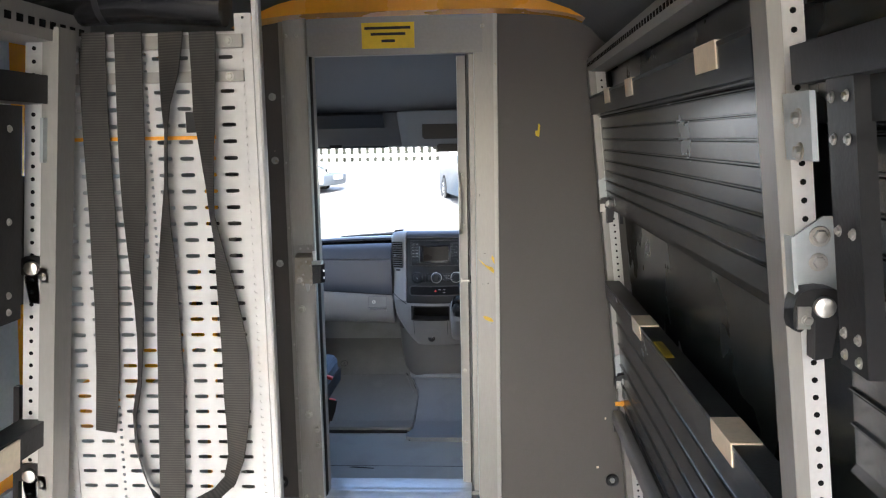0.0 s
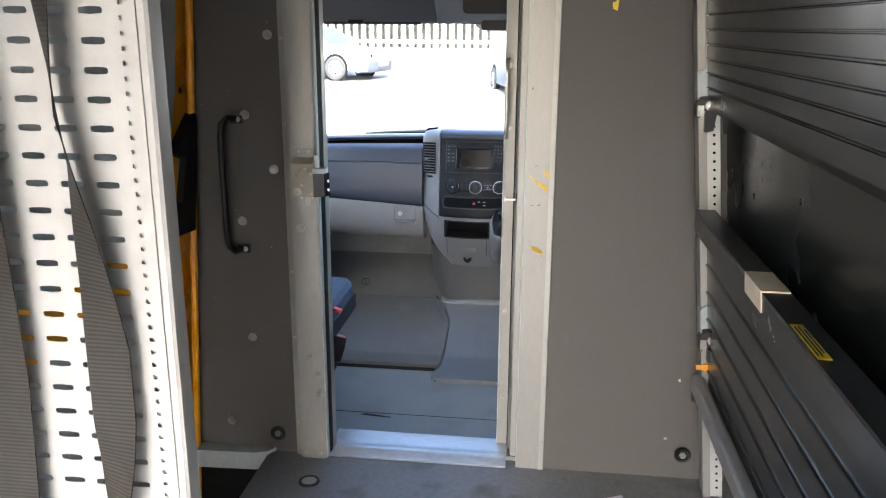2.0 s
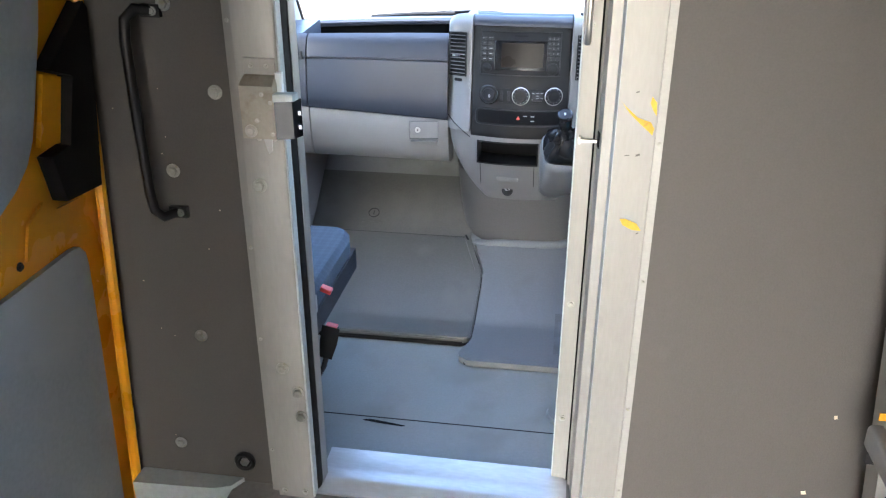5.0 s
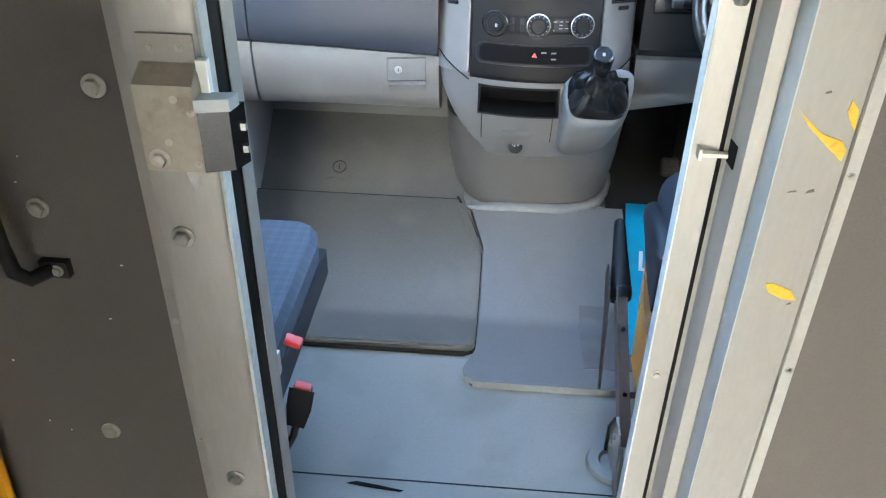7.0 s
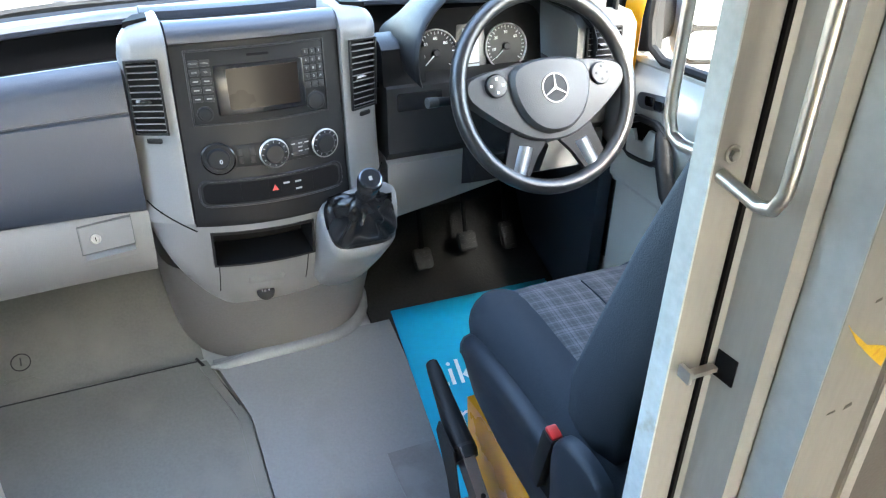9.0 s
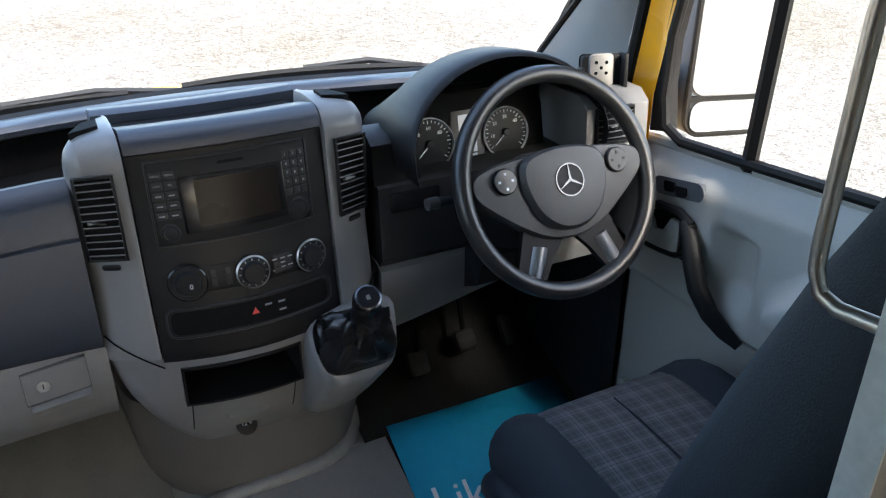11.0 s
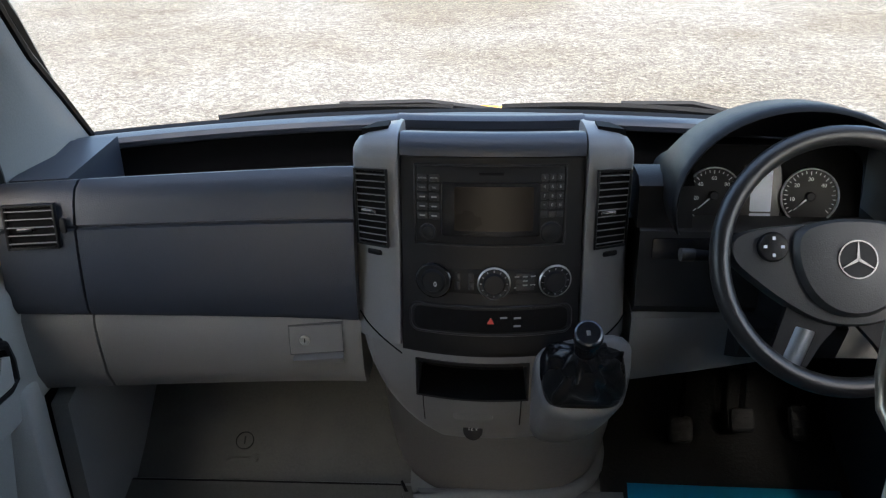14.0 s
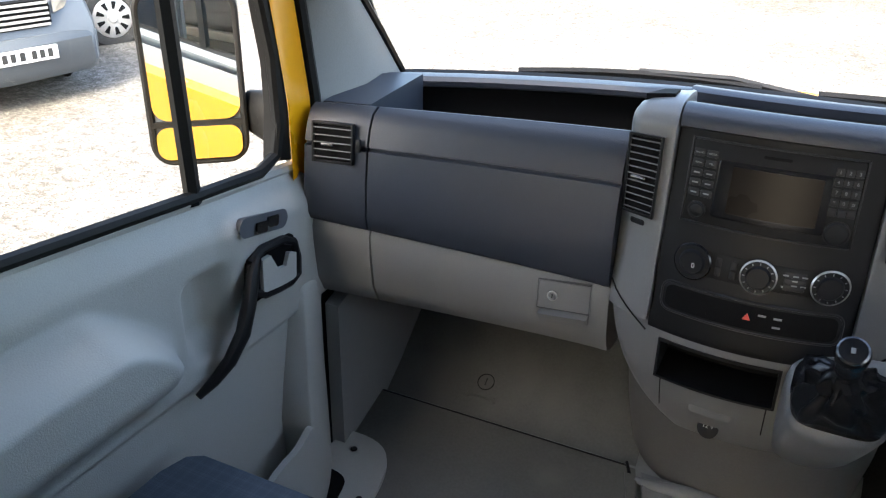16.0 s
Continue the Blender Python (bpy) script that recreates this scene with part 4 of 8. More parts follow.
lrack = thing("racking_frame", (-0.64, 1.2, 0), "aluminium racking uprights and slotted rail beside the perforated panel", "racking")
for y in (2.29, 0.6):
    pierced_post(y, y + 0.055, 0.0, 1.64, left_rack_x, -1, "upright", "pierced aluminium upright", lrack, 0.030, 0.036, -0.011)
bm = bmesh.new()
for d0, d1, z0, z1 in ((-0.05, 0.03, 1.615, 1.628), (0.016, 0.03, 1.628, 1.655), (-0.05, 0.03, 1.655, 1.67)):
    lean_box(bm, BACK + 0.1, 2.42, z0, z1, d0, d1, left_rack_x)
part("top_rail", bm, ALU, lrack, "slotted aluminium top rail", bevel=0.0015)
bm = bmesh.new()
y = 0.2
while y < 2.4:
    lean_box(bm, y, y + 0.018, 1.635, 1.648, 0.0295, 0.0312, left_rack_x)
    y += 0.034
tagged(part("rail_slots", bm, CAVITY, lrack, smooth=False), kind="stuff")
lsh = thing("folding_shelf", (-0.66, 1.4, 0.6), "anthracite shelf frame folded against the van side", "folding shelf", "folding shelves")
for z in (1.505, 0.86):
    part("cross_arm", lean_box(bmesh.new(), 0.7, 2.335, z, z + 0.05, -0.03, 0.022, left_rack_x), BLACK_STEEL, lsh, bevel=0.004)
part("strap", lean_box(bmesh.new(), 2.16, 2.235, 1.12, 1.50, -0.02, 0.004, left_rack_x), BLACK_STEEL, lsh, bevel=0.004)
part("tray", lean_box(bmesh.new(), 0.7, 2.15, 0.95, 1.50, -0.05, -0.03, left_rack_x), SHELF, lsh, bevel=0.003)
part("foam_pad", lean_box(bmesh.new(), 2.10, 2.20, 0.85, 0.905, -0.032, 0.026, left_rack_x), CREAM, lsh, "cream foam tape pad", bevel=0.003)
for z in (1.14, 1.17, 1.30, 1.46):
    bolt((left_rack_x(z) + 0.005, 2.195, z), (1, 0, 0), 0.0045, lsh, STEEL, "rivet")
shelf_bracket(2.31, 1.205, left_rack_x, -1, "galvanised shelf bracket with black lever and steel knob")
part("tie_plate", lean_box(bmesh.new(), 2.27, 2.35, 1.40, 1.48, 0.016, 0.022, left_rack_x), GALV, lrack, "galvanised plate", bevel=0.003)
shelf_bracket(2.31, 0.80, left_rack_x, -1, "galvanised shelf bracket with black lever and steel knob")

# ---- perforated end panel with straps ----
PY = 2.41


def pierced_plate(bm, x0, x1, z0, z1, hx, hz, y, round_ends=True):
    """One cell of sheet with a long hole in its middle."""
    cx, cz = 0.5 * (x0 + x1), 0.5 * (z0 + z1)
    outer = [(x1, cz), (x1, z1), (cx, z1), (x0, z1), (x0, cz), (x0, z0), (cx, z0), (x1, z0)]
    inner = [(cx + hx, cz), (cx + hx * 0.9, cz + hz * 0.8), (cx, cz + hz), (cx - hx * 0.9, cz + hz * 0.8), (cx - hx, cz), (cx - hx * 0.9, cz - hz * 0.8), (cx, cz - hz), (cx + hx * 0.9, cz - hz * 0.8)]
    o, i = [bm.verts.new((a, y, b)) for a, b in outer], [bm.verts.new((a, y, b)) for a, b in inner]
    for k in range(8):
        j = (k + 1) % 8
        bm.faces.new((o[k], o[j], i[j], i[k]))


panel = thing("perforated_panel", (-0.46, PY, 0), "white perforated steel end panel of the racking with slots", "perforated panel")
bm = bmesh.new()
z = 0.0357
ROW = 0.0321
while z < 1.63:
    zz = z + ROW
    x = -0.629
    for k in range(8):
        if k in (2, 4):
            for h in range(2):
                pierced_plate(bm, x, x + 0.014, z + h * ROW / 2, z + (h + 1) * ROW / 2, 0.0032, 0.0032, PY)
            x += 0.014
        pierced_plate(bm, x, x + 0.0437, z, zz, 0.0142, 0.0042, PY)
        x += 0.0437
    z = zz
bmesh.ops.remove_doubles(bm, verts=bm.verts, dist=0.0004)
plate = part("slotted_sheet", bm, WHITE_STEEL, panel, smooth=False)
plate.modifiers.new("sheet", "SOLIDIFY").thickness = 0.002
for x0, x1 in ((-0.652, -0.629), (-0.2515, -0.2185)):
    bm = bmesh.new()
    z = 0.0357
    while z < 1.66:
        pierced_plate(bm, x0, x1, z, z + ROW / 2, 0.0027, 0.0027, PY - 0.006)
        z += ROW / 2
    bmesh.ops.remove_doubles(bm, verts=bm.verts, dist=0.0004)
    e = part("pierced_edge", bm, WHITE_STEEL, panel, "white pierced edge strip", smooth=False)
    e.modifiers.new("sheet", "SOLIDIFY").thickness = 0.002
    part("edge_backing", box(x0 + 0.001, x1 - 0.001, PY + 0.0025, PY + 0.0045, 0.03, 1.66), WHITE_STEEL, panel)
bm = prism([(-0.2180, PY - 0.005), (-0.2165, PY - 0.0085), (-0.2085, PY - 0.0090), (-0.2050, PY - 0.005), (-0.2060, PY + 0.012), (-0.2100, PY + 0.034), (-0.2220, PY + 0.034), (-0.2180, PY + 0.004)], "z", 0.0, 1.92)
part("edge_channel", bm, WHITE_STEEL, panel, "white folded edge channel", bevel=0.002)
bm = prism([(-0.662, PY - 0.008), (-0.6525, PY - 0.008), (-0.6525, PY + 0.06), (-0.662, PY + 0.06)], "z", 0.0, 1.66)
part("edge_channel", bm, WHITE_STEEL, panel, "white folded edge channel", bevel=0.002)
for z0, z1 in ((1.608, 1.634), (1.545, 1.566)):
    part("cross_rail", box(-0.652, -0.236, PY - 0.016, PY - 0.007, z0, z1), ALU, panel, "aluminium cross rail", bevel=0.002)
    for x in (-0.262, -0.63, -0.54, -0.45, -0.37):
        bolt((x, PY - 0.0165, 0.5 * (z0 + z1)), (0, -1, 0), 0.006, panel)
part("tape_line", box(-0.61, -0.30, PY - 0.0045, PY - 0.0025, 1.437, 1.444), ORANGE_TAPE, panel, "strip of orange tape")
part("steel_clip", box(-0.355, -0.318, PY - 0.012, PY - 0.002, 1.45, 1.49), BLACK_STEEL, panel, bevel=0.002)


def strap(path, width, label, loop=0.0):
    """A hanging web: a thin ribbon through (x, y, z, twist) stations."""
    t = thing("ratchet_strap", path[0][:3], label, "strap", "straps on the panel")
    loops = []
    for i, (x, y, z, tw) in enumerate(path):
        c, s = math.cos(radians(tw)), math.sin(radians(tw))
        w = width / 2
        loops.append([(x - w * c, y - w * s - 0.0012, z), (x + w * c, y + w * s - 0.0012, z), (x + w * c, y + w * s + 0.0012, z), (x - w * c, y - w * s + 0.0012, z)])
    part("webbing", loft(loops), WEBBING, t)
    return t


def fine(path, n=5):
    out = []
    for a, b in zip(path, path[1:]):
        out += [tuple(p + (q - p) * (3 * f * f - 2 * f ** 3) for p, q in zip(a, b)) for f in (k / n for k in range(n))]
    return out + [path[-1]]


F = PY - 0.026
strap(fine([(-0.522, F, 1.642, 0), (-0.526, F, 1.556, 0), (-0.528, F, 1.456, 0), (-0.528, F, 1.303, 0), (-0.53, F, 1.199, 0), (-0.533, F, 1.111, -7), (-0.541, F, 0.976, -10), (-0.554, F, 0.852, -17)], 4), 0.053, "grey-brown worn webbing strap hanging flat with a cut end")
strap(fine([(-0.449, F - 0.006, 1.64, 0), (-0.456, F - 0.006, 1.455, 0), (-0.459, F - 0.006, 1.371, -5), (-0.461, F - 0.006, 1.303, -15), (-0.464, F - 0.006, 1.199, -35), (-0.465, F - 0.006, 1.111, -48), (-0.467, F - 0.006, 1.039, -54), (-0.474, F - 0.006, 0.958, -59), (-0.49, F - 0.006, 0.885, -59), (-0.489, F - 0.006, 0.811, -58), (-0.476, F - 0.006, 0.755, -58), (-0.465, F - 0.006, 0.727, -58), (-0.44, F - 0.006, 0.7, -62)], 4), 0.053, "grey webbing strap twisting edge-on as it hangs")
strap(fine([(-0.365, F - 0.010, 1.638, -10), (-0.373, F - 0.010, 1.561, -28), (-0.383, F - 0.010, 1.503, -50), (-0.386, F - 0.010, 1.454, -62), (-0.392, F - 0.010, 1.353, -61), (-0.398, F - 0.010, 1.267, -47), (-0.4, F - 0.010, 1.198, -31), (-0.404, F - 0.010, 1.11, -17), (-0.407, F - 0.010, 0.976, 0), (-0.42, F - 0.010, 0.711, 0), (-0.424, F - 0.010, 0.62, 0)], 4), 0.053, "grey webbing strap with one half turn, hanging low")
strap(fine([(-0.303, F - 0.014, 1.636, -5), (-0.305, F - 0.014, 1.559, -15), (-0.308, F - 0.014, 1.485, -22), (-0.307, F - 0.014, 1.419, -40), (-0.305, F - 0.014, 1.343, -55), (-0.304, F - 0.014, 1.292, -60), (-0.294, F - 0.014, 1.232, -54), (-0.286, F - 0.014, 1.162, -35), (-0.278, F - 0.014, 1.092, -19), (-0.273, F - 0.014, 1.021, 0), (-0.274, F - 0.014, 0.931, 0), (-0.276, F - 0.014, 0.876, -17), (-0.283, F - 0.014, 0.803, -38), (-0.298, F - 0.014, 0.756, -48), (-0.326, F - 0.014, 0.728, -56), (-0.374, F - 0.014, 0.703, -64)], 4), 0.053, "dark grey webbing strap bulging out in a loop")
# rolled black sheet and bracket on top of the panel
roll = thing("rolled_sheet", (-0.5, PY + 0.05, 1.72), "black rolled rubber sheet lying on top of the panel", "roll")
part("roll", tube([(-0.655, PY - 0.02, 1.690), (-0.55, PY - 0.02, 1.700), (-0.43, PY - 0.02, 1.705), (-0.34, PY - 0.02, 1.695), (-0.262, PY - 0.02, 1.685)], [0.040, 0.046, 0.048, 0.046, 0.040], 18), GLOSS_BLACK, roll)
part("strap", tube([(-0.50, PY - 0.02, 1.7025), (-0.488, PY - 0.02, 1.703)], 0.0485, 18), BLACK_STEEL, roll)
br = thing("roof_bracket", (-0.68, PY, 1.72), "orange painted curved bracket above the panel", "bracket")
part("bracket", tube([(-0.665, PY - 0.03, 1.66), (-0.662, PY - 0.03, 1.72), (-0.645, PY - 0.03, 1.77), (-0.61, PY - 0.03, 1.82)], 0.022, 8, squash=0.4), YELLOW, br)
part("bracket_edge", tube([(-0.66, PY - 0.01, 1.66), (-0.62, PY - 0.01, 1.70), (-0.54, PY - 0.01, 1.71)], 0.010, 8), ALU, br)

# ---- cab shell ----
HALF = 0.795         # centre line to door trim


def floor_z(y):
    return 0.02 if y < 4.72 else 0.02 + (y - 4.72) * 0.30


prof = [(3.965, 0.015), (4.40, 0.02), (4.72, 0.02), (5.14, 0.146), (5.30, 0.20), (5.46, 0.42), (5.52, 0.80), (5.56, 0.80), (5.52, 0.40), (5.34, 0.14), (5.14, 0.08), (4.72, -0.05), (3.965, -0.05)]
structure("cab_floor", prism(prof, "x", MID - HALF - 0.03, MID + HALF + 0.03), CAB_FLOOR, "grey rubber cab floor with scuffs and stains")
cab_marks = thing("floor_tear", (-0.35, 4.19, 0.021), "short dark tear in the grey cab floor covering", "tear")
part("tear", prism([(-0.408, 4.190), (-0.36, 4.183), (-0.30, 4.178), (-0.293, 4.181), (-0.345, 4.190), (-0.39, 4.196)], "z", 0.0165, 0.0195), CAVITY, cab_marks, smooth=False)
structure("floor_seam", box(-0.86, 0.2, 4.206, 4.209, 0.0175, 0.0190), RUBBER)

# roof over the cab, header and visor console
bm = prism([(3.965, 1.80), (4.25, 1.80), (4.50, 1.70), (4.66, 1.55), (4.70, 1.56), (4.54, 1.74), (4.27, 1.85), (3.965, 1.85)], "x", MID - HALF, MID + HALF)
structure("cab_ceiling", bm, HEADLINER, "blue-grey fabric headliner over the cab")
bm = prism([(4.63, 1.555), (4.66, 1.47), (4.74, 1.405), (4.80, 1.395), (4.86, 1.41), (4.86, 1.47), (4.70, 1.58)], "x", MID - HALF, MID + HALF)
structure("cab_header", bm, surf("dark_header_cloth", (0.055, 0.06, 0.068), 0.75, 0, 0.08, 3, 240, 0.06), "dark windscreen header trim")
oc = thing("overhead_console", (MID, 4.68, 1.5), "grey overhead console with dark reading lamp panel", "overhead console")
bm = prism(rrect(-0.20, 0.20, 4.56, 4.81, 0.05), "z", 1.395, 1.56)
for v in bm.verts:
    if v.co.z < 1.45:
        v.co.y = 4.72 + (v.co.y - 4.70) * 0.7
        v.co.x *= 0.9
turned(bm, pose(MID + 0.06, 0, 0))
part("body", bm, HEADLINER, oc, bevel=0.012)
bm = prism(rrect(-0.115, 0.095, 1.435, 1.505, 0.012), "y", 4.575, 4.60)
part("lamp_panel", turned(bm, pose(0.03, 0.008, 0, 0, 0, 0)), FASCIA, oc, "dark reading lamp panel", bevel=0.004)
bm = lathe([(0.0005, 0), (0.085, 0.0), (0.075, -0.018), (0.03, -0.028), (0.0005, -0.029)], 26, m=Matrix.Translation((0.03, 4.66, 1.40)) @ Matrix.Diagonal((1, 0.6, 1, 1)))
part("lamp_lens", bm, PILLAR, oc, "pale rounded lamp base")
bm = prism(rrect(-0.05, 0.05, 1.375, 1.405, 0.008), "y", 4.60, 4.612)
part("lamp_switch", turned(bm, pose(0.03, 0, 0)), FASCIA, oc, "dark lamp switch", bevel=0.003)
for s, x0, x1 in ((-1, MID - 0.70, MID - 0.20), (1, MID + 0.30, MID + 0.70)):
    t = thing("sun_visor", (0.5 * (x0 + x1), 4.72, 1.47), "dark grey sun visor folded up at the windscreen header", "sun visor", "sun visors")
    bm = prism([(4.585, 1.545), (4.60, 1.558), (4.775, 1.405), (4.765, 1.392)], "x", x0, x1)
    part("pad", bm, SEAT_PLASTIC, t, bevel=0.005)
    part("clip", box(0.5 * (x0 + x1) - 0.03, 0.5 * (x0 + x1) + 0.03, 4.73, 4.745, 1.395, 1.41), FASCIA, t)

# bulkhead faces seen from the cab
structure("cab_bulkhead_left", box(MID - HALF - 0.03, -0.565, 3.968, 3.99, 0.0, 1.82), BULKHEAD, "grey cab side of the bulkhead")
structure("cab_bulkhead_right", box(0.262, MID + HALF + 0.03, 3.968, 4.0, 0.0, 1.82), BULKHEAD, "grey cab side of the bulkhead")

# ---- windscreen and pillars ----


def base_y(x):
    return 5.475 - 0.20 * ((x - MID) / 0.80) ** 2 + 0.085 * max(0.0, (x - MID) / 0.80) ** 4


def top_y(x):
    return 4.87 - 0.11 * ((x - MID) / 0.74) ** 2 + 0.085 * max(0.0, (x - MID) / 0.74) ** 4


rows = []
N = 24
for i in range(N + 1):
    u = -1 + 2 * i / N
    xb, xt = MID + u * 0.815, MID + u * 0.72
    rows.append([(xb + (xt - xb) * f, base_y(xb) + (top_y(xt) - base_y(xb)) * f + 0.03 * math.sin(math.pi * f), 0.868 + (1.41 - 0.868) * f) for f in (0, 0.25, 0.5, 0.75, 1)])
bm = loft(rows, closed=False)
pane = structure("windscreen", bm, GLASS, "clear curved laminated windscreen")
pane.visible_shadow = False
# black frit and rubber round the glass
edge = [r[0] for r in rows]
part("windscreen_seal", tube([(x, y - 0.010, z + 0.004) for x, y, z in edge], 0.017, 8), RUBBER)["kind"] = "structure"

for k in (0, -1):
    part("windscreen_seal", tube([(x, y - 0.006, z) for x, y, z in rows[k]], 0.014, 8), RUBBER)["kind"] = "structure"

for s in (-1, 1):
    def X(d, s=s):
        return MID + s * d
    fwd = 0.0 if s < 0 else 0.085   # the driver's side sits further forward
    loops = []
    for z, yo, yi, do, di in ((0.80, 4.980, 5.33, 0.800, 0.795), (0.90, 4.972, 5.245, 0.800, 0.782), (0.99, 4.962, 5.145, 0.797, 0.770), (1.08, 4.940, 5.045, 0.792, 0.758), (1.25, 4.845, 4.90, 0.775, 0.735), (1.43, 4.685, 4.74, 0.745, 0.705)):
        yo, yi = yo + fwd, yi + fwd
        loops.append([(X(do), yo, z), (X(0.5 * (do + di) - 0.02), 0.55 * yo + 0.45 * yi, z), (X(di), yi, z), (X(di + 0.03), yi + 0.03, z), (X(do + 0.05), yo + 0.05, z)])
    structure("pillar_trim_left" if s < 0 else "pillar_trim_right", loft(loops), PILLAR, "pale grey moulded windscreen pillar trim", bevel=0.008)
    part("windscreen_seal", tube([(X(d + 0.004), y + 0.010 + fwd, z) for z, y, d in ((0.88, 5.262, 0.785), (0.99, 5.145, 0.770), (1.08, 5.045, 0.758), (1.25, 4.90, 0.735), (1.43, 4.74, 0.705))], 0.010, 8), RUBBER)["kind"] = "structure"
    side = [(z, y + fwd) for z, y in ((0.76, 4.945), (0.90, 4.945), (1.08, 4.915), (1.25, 4.82), (1.43, 4.66))]
    part("pillar_seal", tube([(X(0.805), y + 0.018, z) for z, y in side], 0.014, 8), RUBBER)["kind"] = "structure"
    loops = [[(X(0.803), y - 0.062, z), (X(0.812), y - 0.030, z), (X(0.803), y + 0.004, z), (X(0.85), y + 0.004, z), (X(0.85), y - 0.006, z)] for z, y in side]
    structure("door_pillar_left" if s < 0 else "door_pillar_right", loft(loops), YELLOW, "bright yellow painted door pillar", bevel=0.003)
    # sill and roof side closing the cab
    structure("cab_side_left" if s < 0 else "cab_side_right", box(min(X(0.80), X(0.86)), max(X(0.80), X(0.86)), 3.97, 5.5, -0.3, 0.05), DOOR_TRIM)
    # Unseen wing, added to keep daylight from leaking in under the dashboard.
    structure("cab_fender_left" if s < 0 else "cab_fender_right", prism([(4.985, -0.35), (5.56, -0.35), (5.56, 0.80), (5.25, 0.84), (4.985, 0.70)], "x", X(0.815), X(0.87)), YELLOW, "unseen yellow front wing added to block light beside the cab")
    structure("inner_wing_left" if s < 0 else "inner_wing_right", box(min(X(0.806), X(0.813)), max(X(0.806), X(0.813)), 4.945 if s < 0 else 4.975, 5.50, -0.30, 0.78), RUBBER, "dark lining behind the dashboard end")
    structure("cab_roof_side_left" if s < 0 else "cab_roof_side_right", prism([(3.97, 1.36), (4.62, 1.36), (4.70, 1.45), (4.60, 1.85), (3.97, 1.85)], "x", X(0.78), X(0.84)), HEADLINER)
    structure("cab_rear_pillar_left" if s < 0 else "cab_rear_pillar_right", box(min(X(0.77), X(0.86)), max(X(0.77), X(0.86)), 3.97, 4.06 + fwd, 0.0, 1.40), PILLAR)

# ---- doors, mirrors ----


def cab_door(s, label):
    def X(d):
        return MID + s * d
    t = thing("cab_door", (X(HALF), 4.5, 0.06), label, "van door", "cab doors")

    def along(profile, d0, d1):
        return prism(profile, "x", X(d0), X(d1))
    def sm(a, b, v):
        f = min(1.0, max(0.0, (v - a) / (b - a)))
        return f * f * (3 - 2 * f)

    def belt(y):
        return 0.842 - 0.095 * (y - 4.29)

    def inset(y, z):
        """Distance of the moulded trim from the centre line: crease, belt ledge, armrest, grip hollow."""
        d = 0.806 - 0.020 * sm(0.488, 0.512, z) + 0.028 * sm(belt(y) - 0.075, belt(y) - 0.004, z)
        top = 0.722 - 0.11 * sm(4.36, 4.56, y)
        d -= 0.088 * (1 - sm(4.45, 4.55, y)) * sm(0.515, 0.635, z) * (1 - sm(top - 0.03, top + 0.026, z))
        d -= 0.012 * sm(4.64, 4.70, y) * (1 - sm(4.84, 4.90, y)) * sm(0.57, 0.61, z) * (1 - sm(0.75, 0.79, z))
        d += 0.045 * sm(4.55, 4.60, y) * (1 - sm(4.63, 4.672, y)) * sm(0.53, 0.59, z) * (1 - sm(0.665, 0.705, z))
        return d + 0.03 * sm(4.955, 4.985, y)
    rows_ = []
    for i in range(110):
        u = i / 109
        row = []
        for j in range(130):
            v = j / 129
            z = 0.07 + v * (belt(4.07 + u * 0.9) - 0.07)
            y = 4.07 + u * (0.915 - 0.085 * sm(0.69, 0.80, z))
            row.append((X(inset(y, z)), y, z))
        rows_.append(row)
    card = part("door_card", loft(rows_, closed=False), DOOR_TRIM, t, "grey moulded door card", crease=9.0)
    card.modifiers.new("card", "SOLIDIFY").thickness = 0.006
    part("card_back", along([(4.08, 0.08), (4.96, 0.08), (4.95, 0.68), (4.88, 0.76), (4.08, 0.83)], 0.838, 0.85), DOOR_TRIM, t)
    # pull handle that frames the release
    pull = [(4.555, 0.500, 0.776), (4.585, 0.514, 0.768), (4.615, 0.540, 0.756), (4.645, 0.580, 0.748), (4.668, 0.622, 0.750), (4.690, 0.660, 0.756), (4.715, 0.683, 0.764)]
    part("pull_handle", tube([(X(d), y, z) for y, z, d in pull], [0.009, 0.014, 0.017, 0.0185, 0.0185, 0.017, 0.012], 12, squash=0.7), FASCIA, t, "black curved pull handle")
    ring = [(4.700, 0.680), (4.735, 0.693), (4.790, 0.688), (4.820, 0.672), (4.828, 0.640), (4.826, 0.606), (4.805, 0.598), (4.765, 0.602), (4.730, 0.608), (4.700, 0.624), (4.694, 0.655), (4.700, 0.680)]
    part("release_surround", tube([(X(0.766), y, z) for y, z in ring], 0.0085, 8), FASCIA, t, "black release surround")
    part("release_cup", along(rrect(4.700, 4.826, 0.602, 0.688, 0.012), 0.768, 0.790), CAVITY, t, "dark release recess")
    part("release_lever", along([(4.722, 0.610), (4.815, 0.603), (4.820, 0.652), (4.800, 0.660), (4.788, 0.638), (4.766, 0.643), (4.748, 0.676), (4.726, 0.676)], 0.760, 0.769), DOOR_TRIM, t, "grey door release lever", bevel=0.003)
    # switch plate
    part("switch_plate", turned(along(rrect(-0.062, 0.062, -0.0145, 0.0145, 0.014, 6), 0.7705, 0.795), pose(0, 4.752, 0.733, -11)), surf("grey_switch_plate", (0.11, 0.115, 0.125), 0.45, 0, 0.05, 4, 300, 0.03), t, "dark oval window switch plate", bevel=0.003)
    for dy in (-0.014, 0.016):
        part("switch", turned(along(rrect(-0.012, 0.012, -0.008, 0.008, 0.003), 0.763, 0.770), pose(0, 4.752 + dy, 0.733, -11)), GLOSS_BLACK, t, bevel=0.002)
